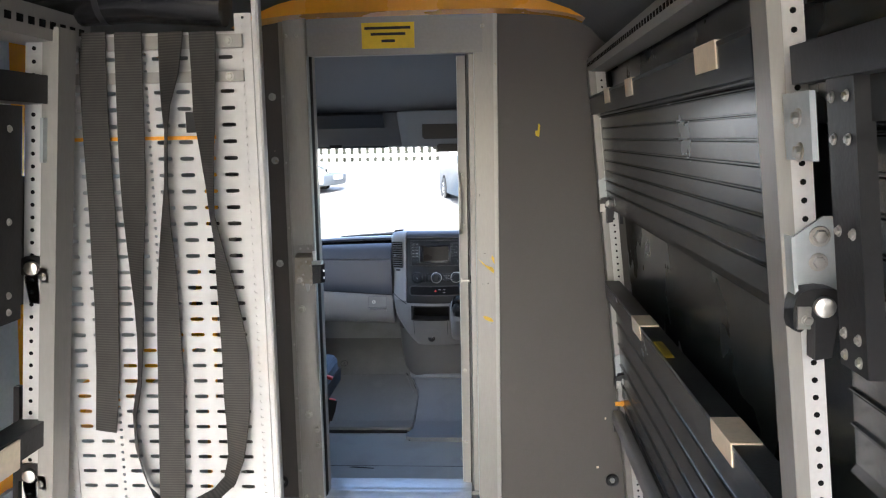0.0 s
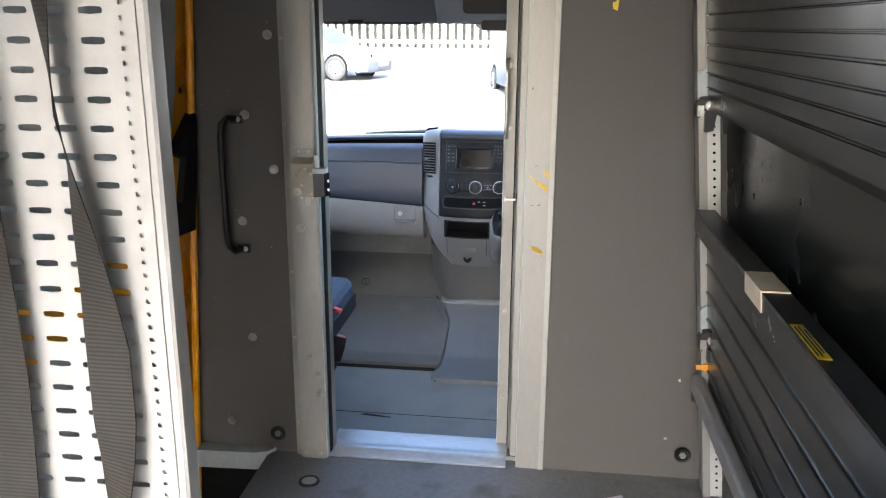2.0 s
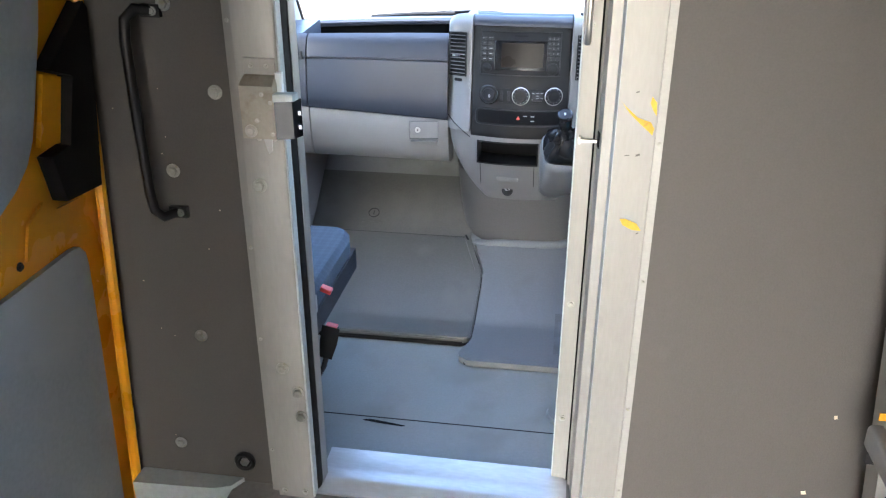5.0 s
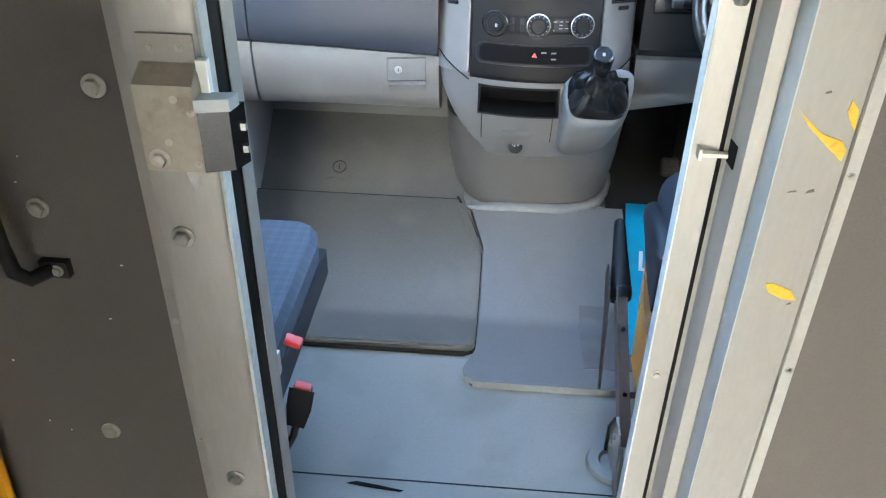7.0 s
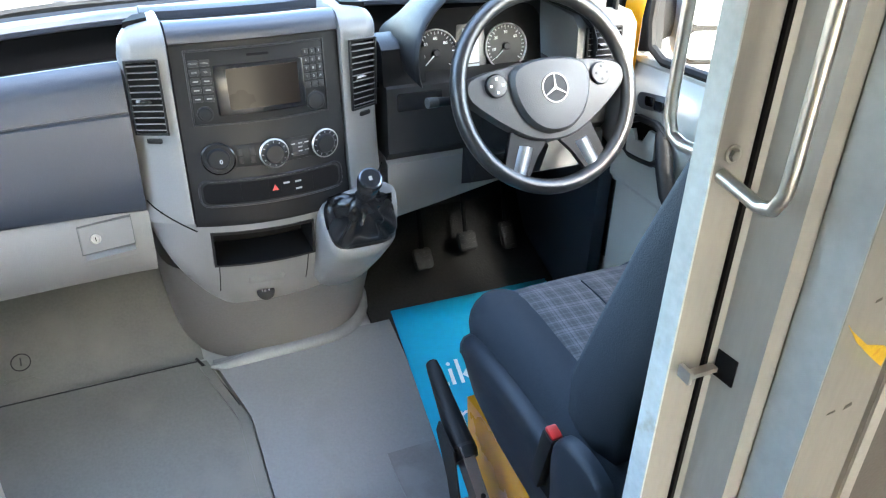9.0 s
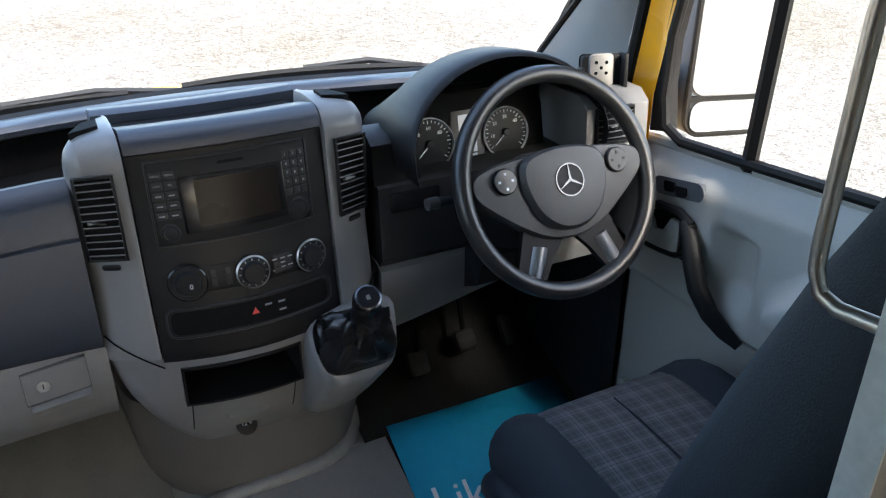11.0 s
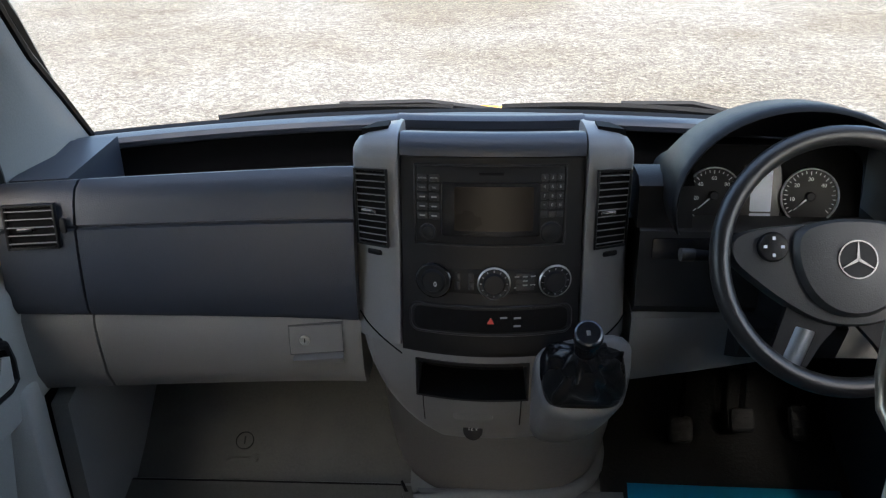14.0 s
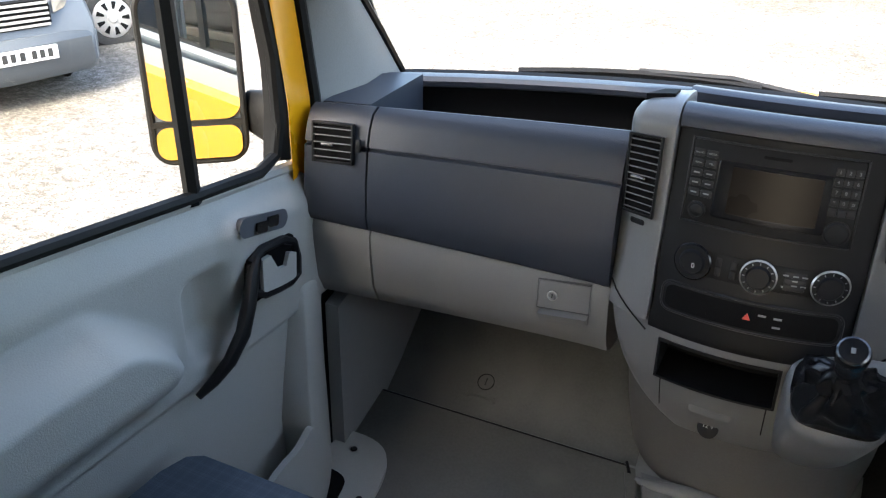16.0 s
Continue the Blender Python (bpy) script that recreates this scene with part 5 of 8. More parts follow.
    # door pocket
    pocket = [(4.33, 0.075), (4.60, 0.075), (4.812, 0.075), (4.812, 0.16), (4.800, 0.285), (4.786, 0.292), (4.770, 0.283), (4.740, 0.268), (4.700, 0.268), (4.62, 0.247), (4.50, 0.235), (4.33, 0.24)]
    part("pocket", along(chaikin(pocket, 1), 0.728, 0.742), DOOR_TRIM, t, "open storage pocket", bevel=0.004)
    if s < 0:
        ends = []
        for z, y0, d0, y1, d1 in ((0.075, 4.805, 0.726, 4.905, 0.765), (0.18, 4.803, 0.728, 4.908, 0.768), (0.285, 4.798, 0.735, 4.915, 0.775), (0.36, 4.812, 0.748, 4.922, 0.782), (0.46, 4.836, 0.764, 4.930, 0.788), (0.545, 4.855, 0.776, 4.936, 0.792), (0.560, 4.862, 0.790, 4.934, 0.798)):
            ends.append([(X(0.806), y0 - 0.004, z), (X(d0 + 0.004), y0, z), (X(d0), y0 + 0.006, z), (X(0.5 * (d0 + d1) - 0.003), 0.5 * (y0 + y1), z), (X(d1), y1 - 0.006, z), (X(d1 + 0.006), y1, z), (X(0.83), y1 + 0.004, z)])
        part("pocket_end", loft(ends), DOOR_TRIM, t, crease=1.0)
    part("pocket_floor", along([(4.33, 0.075), (4.80, 0.075), (4.80, 0.10), (4.33, 0.10)], 0.735, 0.80), DOOR_TRIM, t)
    part("pocket_divider", along([(4.66, 0.10), (4.69, 0.10), (4.685, 0.225), (4.655, 0.235)], 0.74, 0.795), DOOR_TRIM, t, bevel=0.004)
    # pull-up lock pin
    part("lock_pin", lathe([(0.016, 0), (0.016, 0.003), (0.006, 0.004), (0.006, 0.026), (0.004, 0.030), (0.0005, 0.031)], 14, m=Matrix.Translation((X(0.80), 4.27, 0.843))), FASCIA, t, "black lock pin")
    # window: rubber, divider bar, panes
    part("belt_cap", tube([(X(0.822), y, belt(y) - 0.007) for y in (4.07, 4.3, 4.6, 4.8, 4.90)], 0.013, 8), DOOR_TRIM, t, "rounded belt line trim")
    pts = [(4.08, 0.866), (4.29, 0.846), (4.62, 0.8155), (4.80, 0.801), (4.848, 0.818), (4.862, 0.87), (4.860, 0.99), (4.838, 1.10), (4.758, 1.24), (4.638, 1.36)]
    part("window_seal", tube([(X(0.812), y, z) for y, z in pts], 0.011, 8), RUBBER, t, "black window rubber")
    part("divider_bar", loft([[(X(0.804 - o), y, z), (X(0.810 - o), y - 0.014, z), (X(0.822 - o), y - 0.012, z), (X(0.822 - o), y + 0.012, z), (X(0.810 - o), y + 0.014, z)] for y, z, o in ((4.640, 0.800, 0.0), (4.621, 1.11, 0.012), (4.605, 1.38, 0.022))]), RUBBER, t, "black quarter-light bar", bevel=0.002)
    frame = [(4.842, 0.81), (4.885, 0.80), (4.885, 0.90), (4.86, 1.10), (4.78, 1.26), (4.66, 1.37), (4.638, 1.36), (4.758, 1.235), (4.835, 1.10), (4.856, 0.98), (4.856, 0.90)]
    part("window_frame", along(frame, 0.806, 0.835), RUBBER, t, "black window frame", bevel=0.004)
    g = part("pane", loft([[(X(0.818), 4.06, 0.84), (X(0.818), 4.85, 0.80)], [(X(0.79), 4.06, 1.40), (X(0.79), 4.60, 1.40)]], closed=False), GLASS, t, "clear side glass")
    g.visible_shadow = False
    part("outer_skin", along([(4.06, -0.35), (4.98, -0.35), (4.97, 0.70), (4.06, 0.78)], 0.85, 0.90), YELLOW, t, "yellow outer skin", bevel=0.02)
    return t


cab_door(-1, "passenger door with pale grey trim, black pull handle and open pocket")
cab_door(1, "driver's door with grey trim, black pull handle and open pocket").location += Vector((0.0, 0.085, 0.030))


def wing_mirror(s):
    def X(d):
        return MID + s * d
    t = thing("wing_mirror", (X(0.95), 5.0, 0.8), "large grey-backed door mirror with a second wide-angle glass below", "mirror", "wing mirrors")
    m = Matrix.Translation((X(1.190), 5.07, 0.868)) @ Matrix.Rotation(radians(-s * (40 if s < 0 else 17)), 4, "Z")
    shell = []
    for d, k in ((-0.012, 0.985), (0.0, 1.0), (0.035, 1.02), (0.075, 0.95), (0.105, 0.72)):
        shell.append([m @ Vector((x * k, d, z * k)) for x, z in rrect(-0.104, 0.104, -0.192, 0.188, 0.045, 6)])
    part("housing", loft(shell), CAR_PLASTIC, t, "grey moulded mirror housing", crease=1.2)
    rim = [(x, z) for x, z in rrect(-0.098, 0.098, -0.186, 0.182, 0.042, 6)]
    part("rim", tube([m @ Vector((x, -0.014, z)) for x, z in rim + rim[:1]], 0.008, 8), RUBBER, t, "black rim round the glass")
    part("main_glass", turned(prism(rrect(-0.092, 0.092, -0.092, 0.176, 0.034, 6), "y", -0.018, -0.014), m), MIRROR, t, "flat mirror glass")
    part("wide_glass", turned(prism(rrect(-0.090, 0.090, -0.178, -0.106, 0.026, 6), "y", -0.018, -0.014), m @ Matrix.Rotation(radians(-3), 4, "X")), MIRROR, t, "wide-angle mirror glass")
    part("bezel", turned(prism(rrect(-0.098, 0.098, -0.106, -0.093, 0.004), "y", -0.021, -0.012), m), RUBBER, t, "black bar between the two glasses")
    loops = []
    for d, y0, y1, z0, z1 in ((0.83, 4.985, 5.065, 0.700, 0.830), (0.90, 5.020, 5.095, 0.700, 0.838), (0.97, 5.065, 5.135, 0.705, 0.842), (1.05, 5.115, 5.175, 0.715, 0.838), (1.12, 5.140, 5.185, 0.730, 0.825)):
        loops.append(chaikin([(X(d), y0, z0), (X(d), y1, z0), (X(d), y1, z1), (X(d), y0, z1)], 2))
    part("arm", loft(loops), RUBBER, t, "black mounting arm", crease=1.2)
    return t


wing_mirror(-1)
wing_mirror(1).location += Vector((0.0, 0.085, 0.030))

# ---- bonnet and wipers ----
bon = []
for i in range(13):
    u = -1 + i / 6
    x = MID + u * 0.86
    yb = base_y(MID + u * 0.80)
    bon.append([(x, yb + 0.05, 0.826), (x, yb + 0.085, 0.872 - 0.020 * u * u), (x, yb + 0.30, 0.77), (x, yb + 0.50, 0.56), (x, yb + 0.60, 0.2)])
structure("bonnet", loft(bon, closed=False), YELLOW, "yellow bonnet below the windscreen")
structure("cowl", loft([[(x, y + 0.004, z - 0.03), (x, y + 0.055, z - 0.035)] for x, y, z in edge], closed=False), RUBBER, "black scuttle panel below the windscreen")


def wiper(x0, x1, pivot):
    t = thing("wiper", (pivot, base_y(pivot) + 0.03, 0.87), "black windscreen wiper parked at the foot of the glass", "wiper", "wipers")
    n = 8
    path = [(x0 + (x1 - x0) * i / n, base_y(x0 + (x1 - x0) * i / n) + 0.022, 0.880 + 0.008 * math.sin(math.pi * i / n)) for i in range(n + 1)]
    part("blade", tube(path, 0.010, 6, squash=1.4), RUBBER, t)
    part("arm", tube([(pivot, base_y(pivot) + 0.05, 0.86), (0.5 * (pivot + x0 + 0.2), base_y(0.5 * (pivot + x0)) + 0.034, 0.896), ((x0 + x1) / 2, base_y((x0 + x1) / 2) + 0.024, 0.896)], 0.008, 6), BLACK_STEEL, t)
    return t


wiper(-0.64, -0.152, 0.02)
wiper(-0.045, 0.462, 0.56)

# ---- mats ----
def draped(outline_x, y0, y1, t, bm=None, n=10, r=0.03):
    """A mat between two x edges that follows the floor."""
    bm = bm or bmesh.new()
    loops = []
    for i in range(n + 1):
        y = y0 + (y1 - y0) * i / n
        a, b = outline_x(y)
        z = floor_z(y)
        loops.append([(a, y, z + 0.001), (b, y, z + 0.001), (b, y, z + t), (a, y, z + t)])
    return loft(loops, bm)


mat1 = thing("floor_mat", (-0.5, 4.85, 0.02), "grey-green moulded rubber mat in the passenger footwell with worn patches", "floor mat")


def mat1_right(y, off=0.0):
    c = 0.03 - math.sqrt(max(0.0, 0.03 ** 2 - (4.634 - y) ** 2)) if y < 4.634 else 0.0
    return -0.1725 - off - c - max(0.0, (y - 4.95) * 0.35)


part("mat", draped(lambda y: (-0.85, mat1_right(y)), 4.604, 5.118, 0.021, n=40), MAT_GREEN, mat1, bevel=0.003)
# Black sheet and tube added to draw the dark lines at the mat's edge.
part("underlay", draped(lambda y: (-0.855, mat1_right(y + 0.006, -0.002)), 4.598, 5.112, 0.007, n=40), RUBBER, mat1, "black sheet added under the mat as an edge outline")
part("edge_gap", tube([(-0.195, 4.600, 0.032), (-0.25, 4.598, 0.032), (-0.5, 4.598, 0.032), (-0.85, 4.598, 0.032)], 0.0035, 6), RUBBER, mat1, "dark gap behind the mat")
bm = draped(lambda y: (mat1_right(y, 0.024), mat1_right(y, 0.005)), 4.612, 5.10, 0.0255, n=40)
draped(lambda y: (-0.84, mat1_right(y, 0.014)), 4.610, 4.632, 0.025, bm, 6)
part("raised_edge", bm, MAT_GREEN, mat1, "raised mat border", bevel=0.003)
mat2 = thing("floor_mat", (-0.03, 4.75, 0.02), "blue-grey rubber mat on the cab floor with rounded corners", "floor mat")


def mat2_edges(y):
    c = 0.0
    if y < 4.53:
        c = 0.04 - math.sqrt(max(0, 0.04 ** 2 - (4.53 - y) ** 2))
    k = max(0.0, min(1.0, (y - 4.535) / 0.075))
    return (-0.198 + c + 0.030 * k + max(0.0, y - 4.95) * -0.3, 0.215)


# Same added black sheet, kept just inside this mat's edge.
part("underlay", draped(lambda y: (mat2_edges(y)[0] + 0.003, mat2_edges(y)[1] - 0.003), 4.4945, 5.112, 0.007, n=30), RUBBER, mat2, "black sheet added under the mat as an edge outline")
part("mat", draped(mat2_edges, 4.491, 5.115, 0.020, n=30), MAT_BLUE, mat2, bevel=0.003)
lip = [(-0.225, 5.098), (-0.190, 5.094), (-0.150, 5.098), (-0.100, 5.101), (-0.040, 5.102), (0.020, 5.102), (0.070, 5.106), (0.108, 5.118), (0.140, 5.140), (0.162, 5.172), (0.174, 5.210), (0.180, 5.250)]
part("rear_lip", tube([(x, y, floor_z(y) + 0.018) for x, y in lip], [0.006, 0.011, 0.015, 0.017, 0.018, 0.018, 0.018, 0.018, 0.017, 0.016, 0.013, 0.009], 14), MAT_BLUE, mat2, "rolled rear lip against the tunnel")
part("footrest", draped(lambda y: (0.085, 0.20), 4.56, 4.78, 0.0225, n=5), FOOT_PATCH, mat2, "worn darker heel patch", bevel=0.0015)

# passenger footwell toe board
toe = thing("toe_board", (-0.55, 5.2, 0.15), "grey moulded toe board with round service cap", "footwell panel")
TN = Vector((0, -0.60, 0.80))
part("panel", prism([(5.126, 0.136), (5.44, 0.345), (5.47, 0.44), (5.50, 0.44), (5.48, 0.33), (5.15, 0.110)], "x", -0.862, -0.235), MAT_GREEN, toe, "grey moulded panel", bevel=0.006)
part("side_panel", prism([(4.952, 0.05), (5.10, 0.10), (5.46, 0.40), (5.46, 0.62), (4.952, 0.47)], "x", -0.868, -0.836), PILLAR, toe, "grey kick panel", bevel=0.008)
part("seam", tube([(x, 5.1215, 0.155) for x in (-0.86, -0.55, -0.245)], 0.0055, 6), RUBBER, toe, "dark seam above the mat")
m = facing((-0.611, 5.214, 0.1955), (0, -0.554, 0.832))
part("service_cap", lathe([(0.0185, 0), (0.0205, 0), (0.0205, 0.0015), (0.0185, 0.0015)], 26, m=m), RUBBER, toe, "round cap outline")
part("cap_mark", turned(box(-0.0015, 0.0015, -0.008, 0.010, 0, 0.001), m), BLACK_PRINT, toe)
m2 = m @ Matrix.Translation((0, -0.036, 0))
bm = turned(prism([(-0.038, -0.004), (-0.034, -0.010), (-0.027, -0.006), (-0.022, -0.003), (0.022, -0.003), (0.027, -0.006), (0.034, -0.010), (0.038, -0.004), (0.032, 0.0), (0.038, 0.004), (0.033, 0.009), (0.025, 0.005), (0.02, 0.003), (-0.02, 0.003), (-0.025, 0.005), (-0.033, 0.009), (-0.038, 0.004), (-0.032, 0.0)], "z", 0, 0.0025), m2)
part("spanner_emblem", bm, MAT_GREEN, toe, "raised spanner emblem")
# step plate at the passenger door
stp = thing("door_step", (-0.8, 4.95, 0.05), "grey plastic entrance step plate with screws", "step")
out = chaikin([(-0.875, 4.70), (-0.715, 4.70), (-0.708, 4.86), (-0.718, 4.945), (-0.765, 4.985), (-0.875, 4.985)])
part("plate", loft([[(x, y, floor_z(y) + h) for x, y in out] for h in (0.0, 0.034)]), DOOR_TRIM, stp, bevel=0.004)
out = chaikin([(-0.865, 4.70), (-0.785, 4.70), (-0.775, 4.86), (-0.80, 4.885), (-0.865, 4.885)])
part("well", loft([[(x, y, floor_z(y) + h) for x, y in out] for h in (0.033, 0.0355)]), CAVITY, stp, "dark recess")
for y, x in ((4.945, -0.808), (4.845, -0.735)):
    part("screw", lathe([(0.008, 0), (0.007, 0.002), (0.0005, 0.002)], 10, m=Matrix.Translation((x, y, floor_z(y) + 0.0345))), FASCIA, stp)

# ---- dashboard ----
dash = thing("dashboard", (MID, 5.05, 0.3), "dark blue-grey and pale grey van dashboard with silver console columns", "dashboard")


def face_off(x):
    k = max(0.0, (-0.32 - x) / 0.54)
    return -0.098 * k ** 1.15


def low_edge(x):
    return 0.624 + max(0.0, (-0.31 - x)) * 0.105


def pad_loop(x):
    y, zb, zs = 5.035 + face_off(x), low_edge(x), 0.812 + max(0.0, -0.31 - x) * 0.03
    return [(x, y + 0.07, 0.86), (x, y + 0.045, 0.885), (x, y + 0.015, 0.893), (x, y - 0.004, 0.884), (x, y - 0.016, 0.862), (x, y - 0.026, zs + 0.004), (x, y - 0.021, zs + 0.0015), (x, y - 0.021, zs - 0.0015), (x, y - 0.028, zs - 0.004), (x, y - 0.036, 0.76), (x, y - 0.040, 0.70), (x, y - 0.038, zb + 0.012), (x, y - 0.032, zb), (x, y + 0.07, zb)]


def steps(a, b, n):
    return [a + (b - a) * i / n for i in range(n + 1)]


part("upper_pad", loft([pad_loop(x) for x in steps(-0.742, -0.303, 14)]), DASH_DARK, dash, "dark blue-grey upper pad")
part("end_pad", loft([pad_loop(x) for x in steps(-0.862, -0.746, 6)]), DASH_DARK, dash, "dark end pad with vent")


def glove_loop(x):
    y, zb = 5.035 + face_off(x), low_edge(x) - 0.005
    zl = 0.455 + max(0.0, -0.31 - x) * 0.07
    return [(x, y + 0.08, zb), (x, y - 0.024, zb), (x, y - 0.029, zb - 0.012), (x, y - 0.028, zb - 0.05), (x, y - 0.020, zl + 0.060), (x, y - 0.002, zl + 0.022), (x, y + 0.03, zl + 0.006), (x, y + 0.09, zl)]


part("glovebox_lid", loft([glove_loop(x) for x in steps(-0.742, -0.3005, 14)]), DASH_LIGHT, dash, "pale grey glovebox lid", bevel=0.0)
part("lower_end", loft([glove_loop(x) for x in steps(-0.862, -0.746, 6)]), DASH_LIGHT, dash, "pale grey lower end panel")
part("shadow_gap", loft([[(x, y + 0.06, z + 0.004), (x, y - 0.018, z + 0.004), (x, y - 0.018, z - 0.009), (x, y + 0.06, z - 0.009)] for x, y, z in ((x, 5.035 + face_off(x), low_edge(x)) for x in steps(-0.86, -0.302, 12))]), CAVITY, dash, "dark seam")
# glovebox lock flap
def lid_y(x):
    return 5.0050 + face_off(x)


part("flap_line", loft([[(x, lid_y(x) + 0.01, 0.6192), (x, lid_y(x) - 0.0010, 0.6190), (x, lid_y(x) - 0.0008, 0.5588), (x, lid_y(x) + 0.012, 0.5582)] for x in (-0.4271, -0.38, -0.3329)]), SLAT, dash, "dark outline of the flap")
part("lock_flap", loft([[(x, lid_y(x) + 0.006, 0.6182), (x, lid_y(x) - 0.0030 + dy, 0.6165), (x, lid_y(x) - 0.0027 + dy, 0.5620), (x, lid_y(x) + 0.008, 0.5600)] for x, dy in ((-0.4262, 0.002), (-0.424, 0.0), (-0.38, 0.0), (-0.336, 0.0), (-0.3338, 0.002))]), DASH_LIGHT, dash, "pale lock flap")
part("grip_ledge", loft([[(x, lid_y(x) + 0.008, 0.5570), (x, lid_y(x) - 0.0120, 0.5530), (x, lid_y(x) - 0.004, 0.5380), (x, lid_y(x) + 0.018, 0.5350)] for x in (-0.422, -0.38, -0.334)]), DASH_LIGHT, dash, "moulded grip ledge", bevel=0.003)
m = facing((-0.399, lid_y(-0.399) - 0.0036, 0.5900), (0, -1, 0.03))
part("lock_barrel", lathe([(0.0005, 0.002), (0.003, 0.002), (0.0095, 0.0015), (0.0095, 0.004), (0.0075, 0.005), (0.006, 0.003), (0.0005, 0.003)], 18, m=m), STEEL, dash, "chrome lock barrel")
part("keyhole", turned(box(-0.0008, 0.0008, -0.004, 0.004, 0.003, 0.0036), m), CAVITY, dash)


def vent(name_label, m, w, h, slats, across=True):
    """An air vent: dark cavity, frame, slats, a chrome tab."""
    t = part("air_vent", turned(prism(rrect(-w / 2, w / 2, -h / 2, h / 2, 0.003, 2), "z", -0.006, 0.0), m), CAVITY, dash, name_label)
    fr = bmesh.new()
    for a, b, c, d in ((-w / 2 - 0.004, -w / 2, -h / 2 - 0.004, h / 2 + 0.004), (w / 2, w / 2 + 0.004, -h / 2 - 0.004, h / 2 + 0.004), (-w / 2, w / 2, h / 2, h / 2 + 0.004), (-w / 2, w / 2, -h / 2 - 0.004, -h / 2)):
        box(a, b, c, d, -0.006, 0.0065, fr)
    part("vent_frame", turned(fr, m), FASCIA, t, bevel=0.0008)
    for i in range(slats):
        f = -h / 2 + h * (i + 0.5) / slats
        part("slat", turned(turned(box(-w / 2, w / 2, -0.0010, 0.0010, -0.003, 0.003), pose(0, f, 0.0035, -14)), m), SLAT, t)
    part("vent_tab", turned(prism(rrect(-0.012, 0.012, -0.0030, 0.0030, 0.002, 2), "z", 0.004, 0.0095), m @ Matrix.Translation((-w * 0.12, -h * 0.05, 0))), DARK_CHROME, t, "bright vent tab", bevel=0.001)
    return t


def face_y(z):
    return 4.970 + (z - 0.72) * 0.20


FN = (0, -1, 0.20)
# centre fascia
part("centre_fascia", prism([(face_y(0.922), 0.922), (face_y(0.66), 0.66), (face_y(0.595) - 0.004, 0.60), (face_y(0.59), 0.588), (5.10, 0.588), (5.10, 0.922)], "x", -0.2225, 0.0805), FASCIA, dash, "matt black centre fascia", bevel=0.003)
part("top_pad", prism([(face_y(0.922) - 0.004, 0.925), (face_y(0.922) - 0.003, 0.938), (face_y(0.94) + 0.004, 0.950), (face_y(0.94) + 0.02, 0.956), (face_y(0.94) + 0.05, 0.950), (5.11, 0.938), (5.11, 0.925)], "x", -0.2225, 0.0805), DASH_DARK, dash, "dark rounded top pad", bevel=0.002)
# Near-black colour stands for the shade inside the tray.
part("top_tray", prism([(5.075, 0.932), (5.22, 0.915), (5.22, 0.90), (5.075, 0.90)], "x", -0.2225, 0.0805), CAVITY, dash, "open tray behind the fascia, its shade painted near-black")
part("tray_rim", prism([(5.200, 0.90), (5.200, 0.932), (5.212, 0.938), (5.25, 0.932), (5.28, 0.90)], "x", -0.245, 0.100), DASH_DARK, dash, "rear rim of the tray", bevel=0.003)

def console_bend(z_lo):
    """Stations up a column's face and over its rounded top: y, z and lean of the surface."""
    out = [(face_y(z) - 0.012, z, 0.0) for z in (z_lo, 0.66, 0.74, 0.82, 0.89)]
    yc, zc, r = face_y(0.895) + 0.038, 0.906, 0.050
    out += [(yc - r * math.cos(radians(a)), zc + r * math.sin(radians(a)), a) for a in (15, 30, 45, 60, 74)]
    return out + [(5.075, 0.957, 82), (5.11, 0.955, 86), (5.145, 0.949, 88)]


for xo, xi in ((-0.307, -0.2245), (0.165, 0.0825)):
    d = 1 if xi > xo else -1
    loops = []
    for y, z, a in console_bend(0.600):
        k = xo + d * (0.055 * max(0.0, (y - 5.01) / 0.135) ** 1.3 + 0.004 * (z - 0.6) / 0.36)
        c, s = math.cos(radians(a)), math.sin(radians(a))
        ring = [(k, 0.075), (k, 0.030), (k + d * 0.002, 0.017), (k + d * 0.008, 0.007), (k + d * 0.020, 0.0015), (xi - d * 0.007, 0.0), (xi - d * 0.0015, 0.002), (xi, 0.008), (xi, 0.075)]
        loops.append([(x, y + o * c, z - o * s) for x, o in ring])
    part("silver_column", loft(loops), CONSOLE, dash, "silver-grey console column")
    slot = [(xo + d * 0.020, 5.030), (xo + d * 0.062, 5.055), (xo + d * 0.063, 5.090), (xo + d * 0.040, 5.076)]
    part("defrost_slot", prism(slot, "z", 0.948, 0.9605), CAVITY, dash, "dark slot in the column top")
    vc = -0.2705 if d > 0 else 0.1265
    vent("tall dark centre vent", facing((vc, face_y(0.837) - 0.0150, 0.837), FN), 0.049, 0.130, 11)
    part("vent_wheel", turned(prism(rrect(-0.012, 0.012, -0.004, 0.004, 0.003), "z", 0.0, 0.003), facing((vc + 0.002, face_y(0.757) - 0.0135, 0.757), FN)), FASCIA, dash, "ribbed vent wheel", bevel=0.001)


def drop(z):
    return max(0.0, (0.600 - z) / 0.24)


def console_y(z):
    return 4.945 + 0.085 * drop(z) ** 2.2


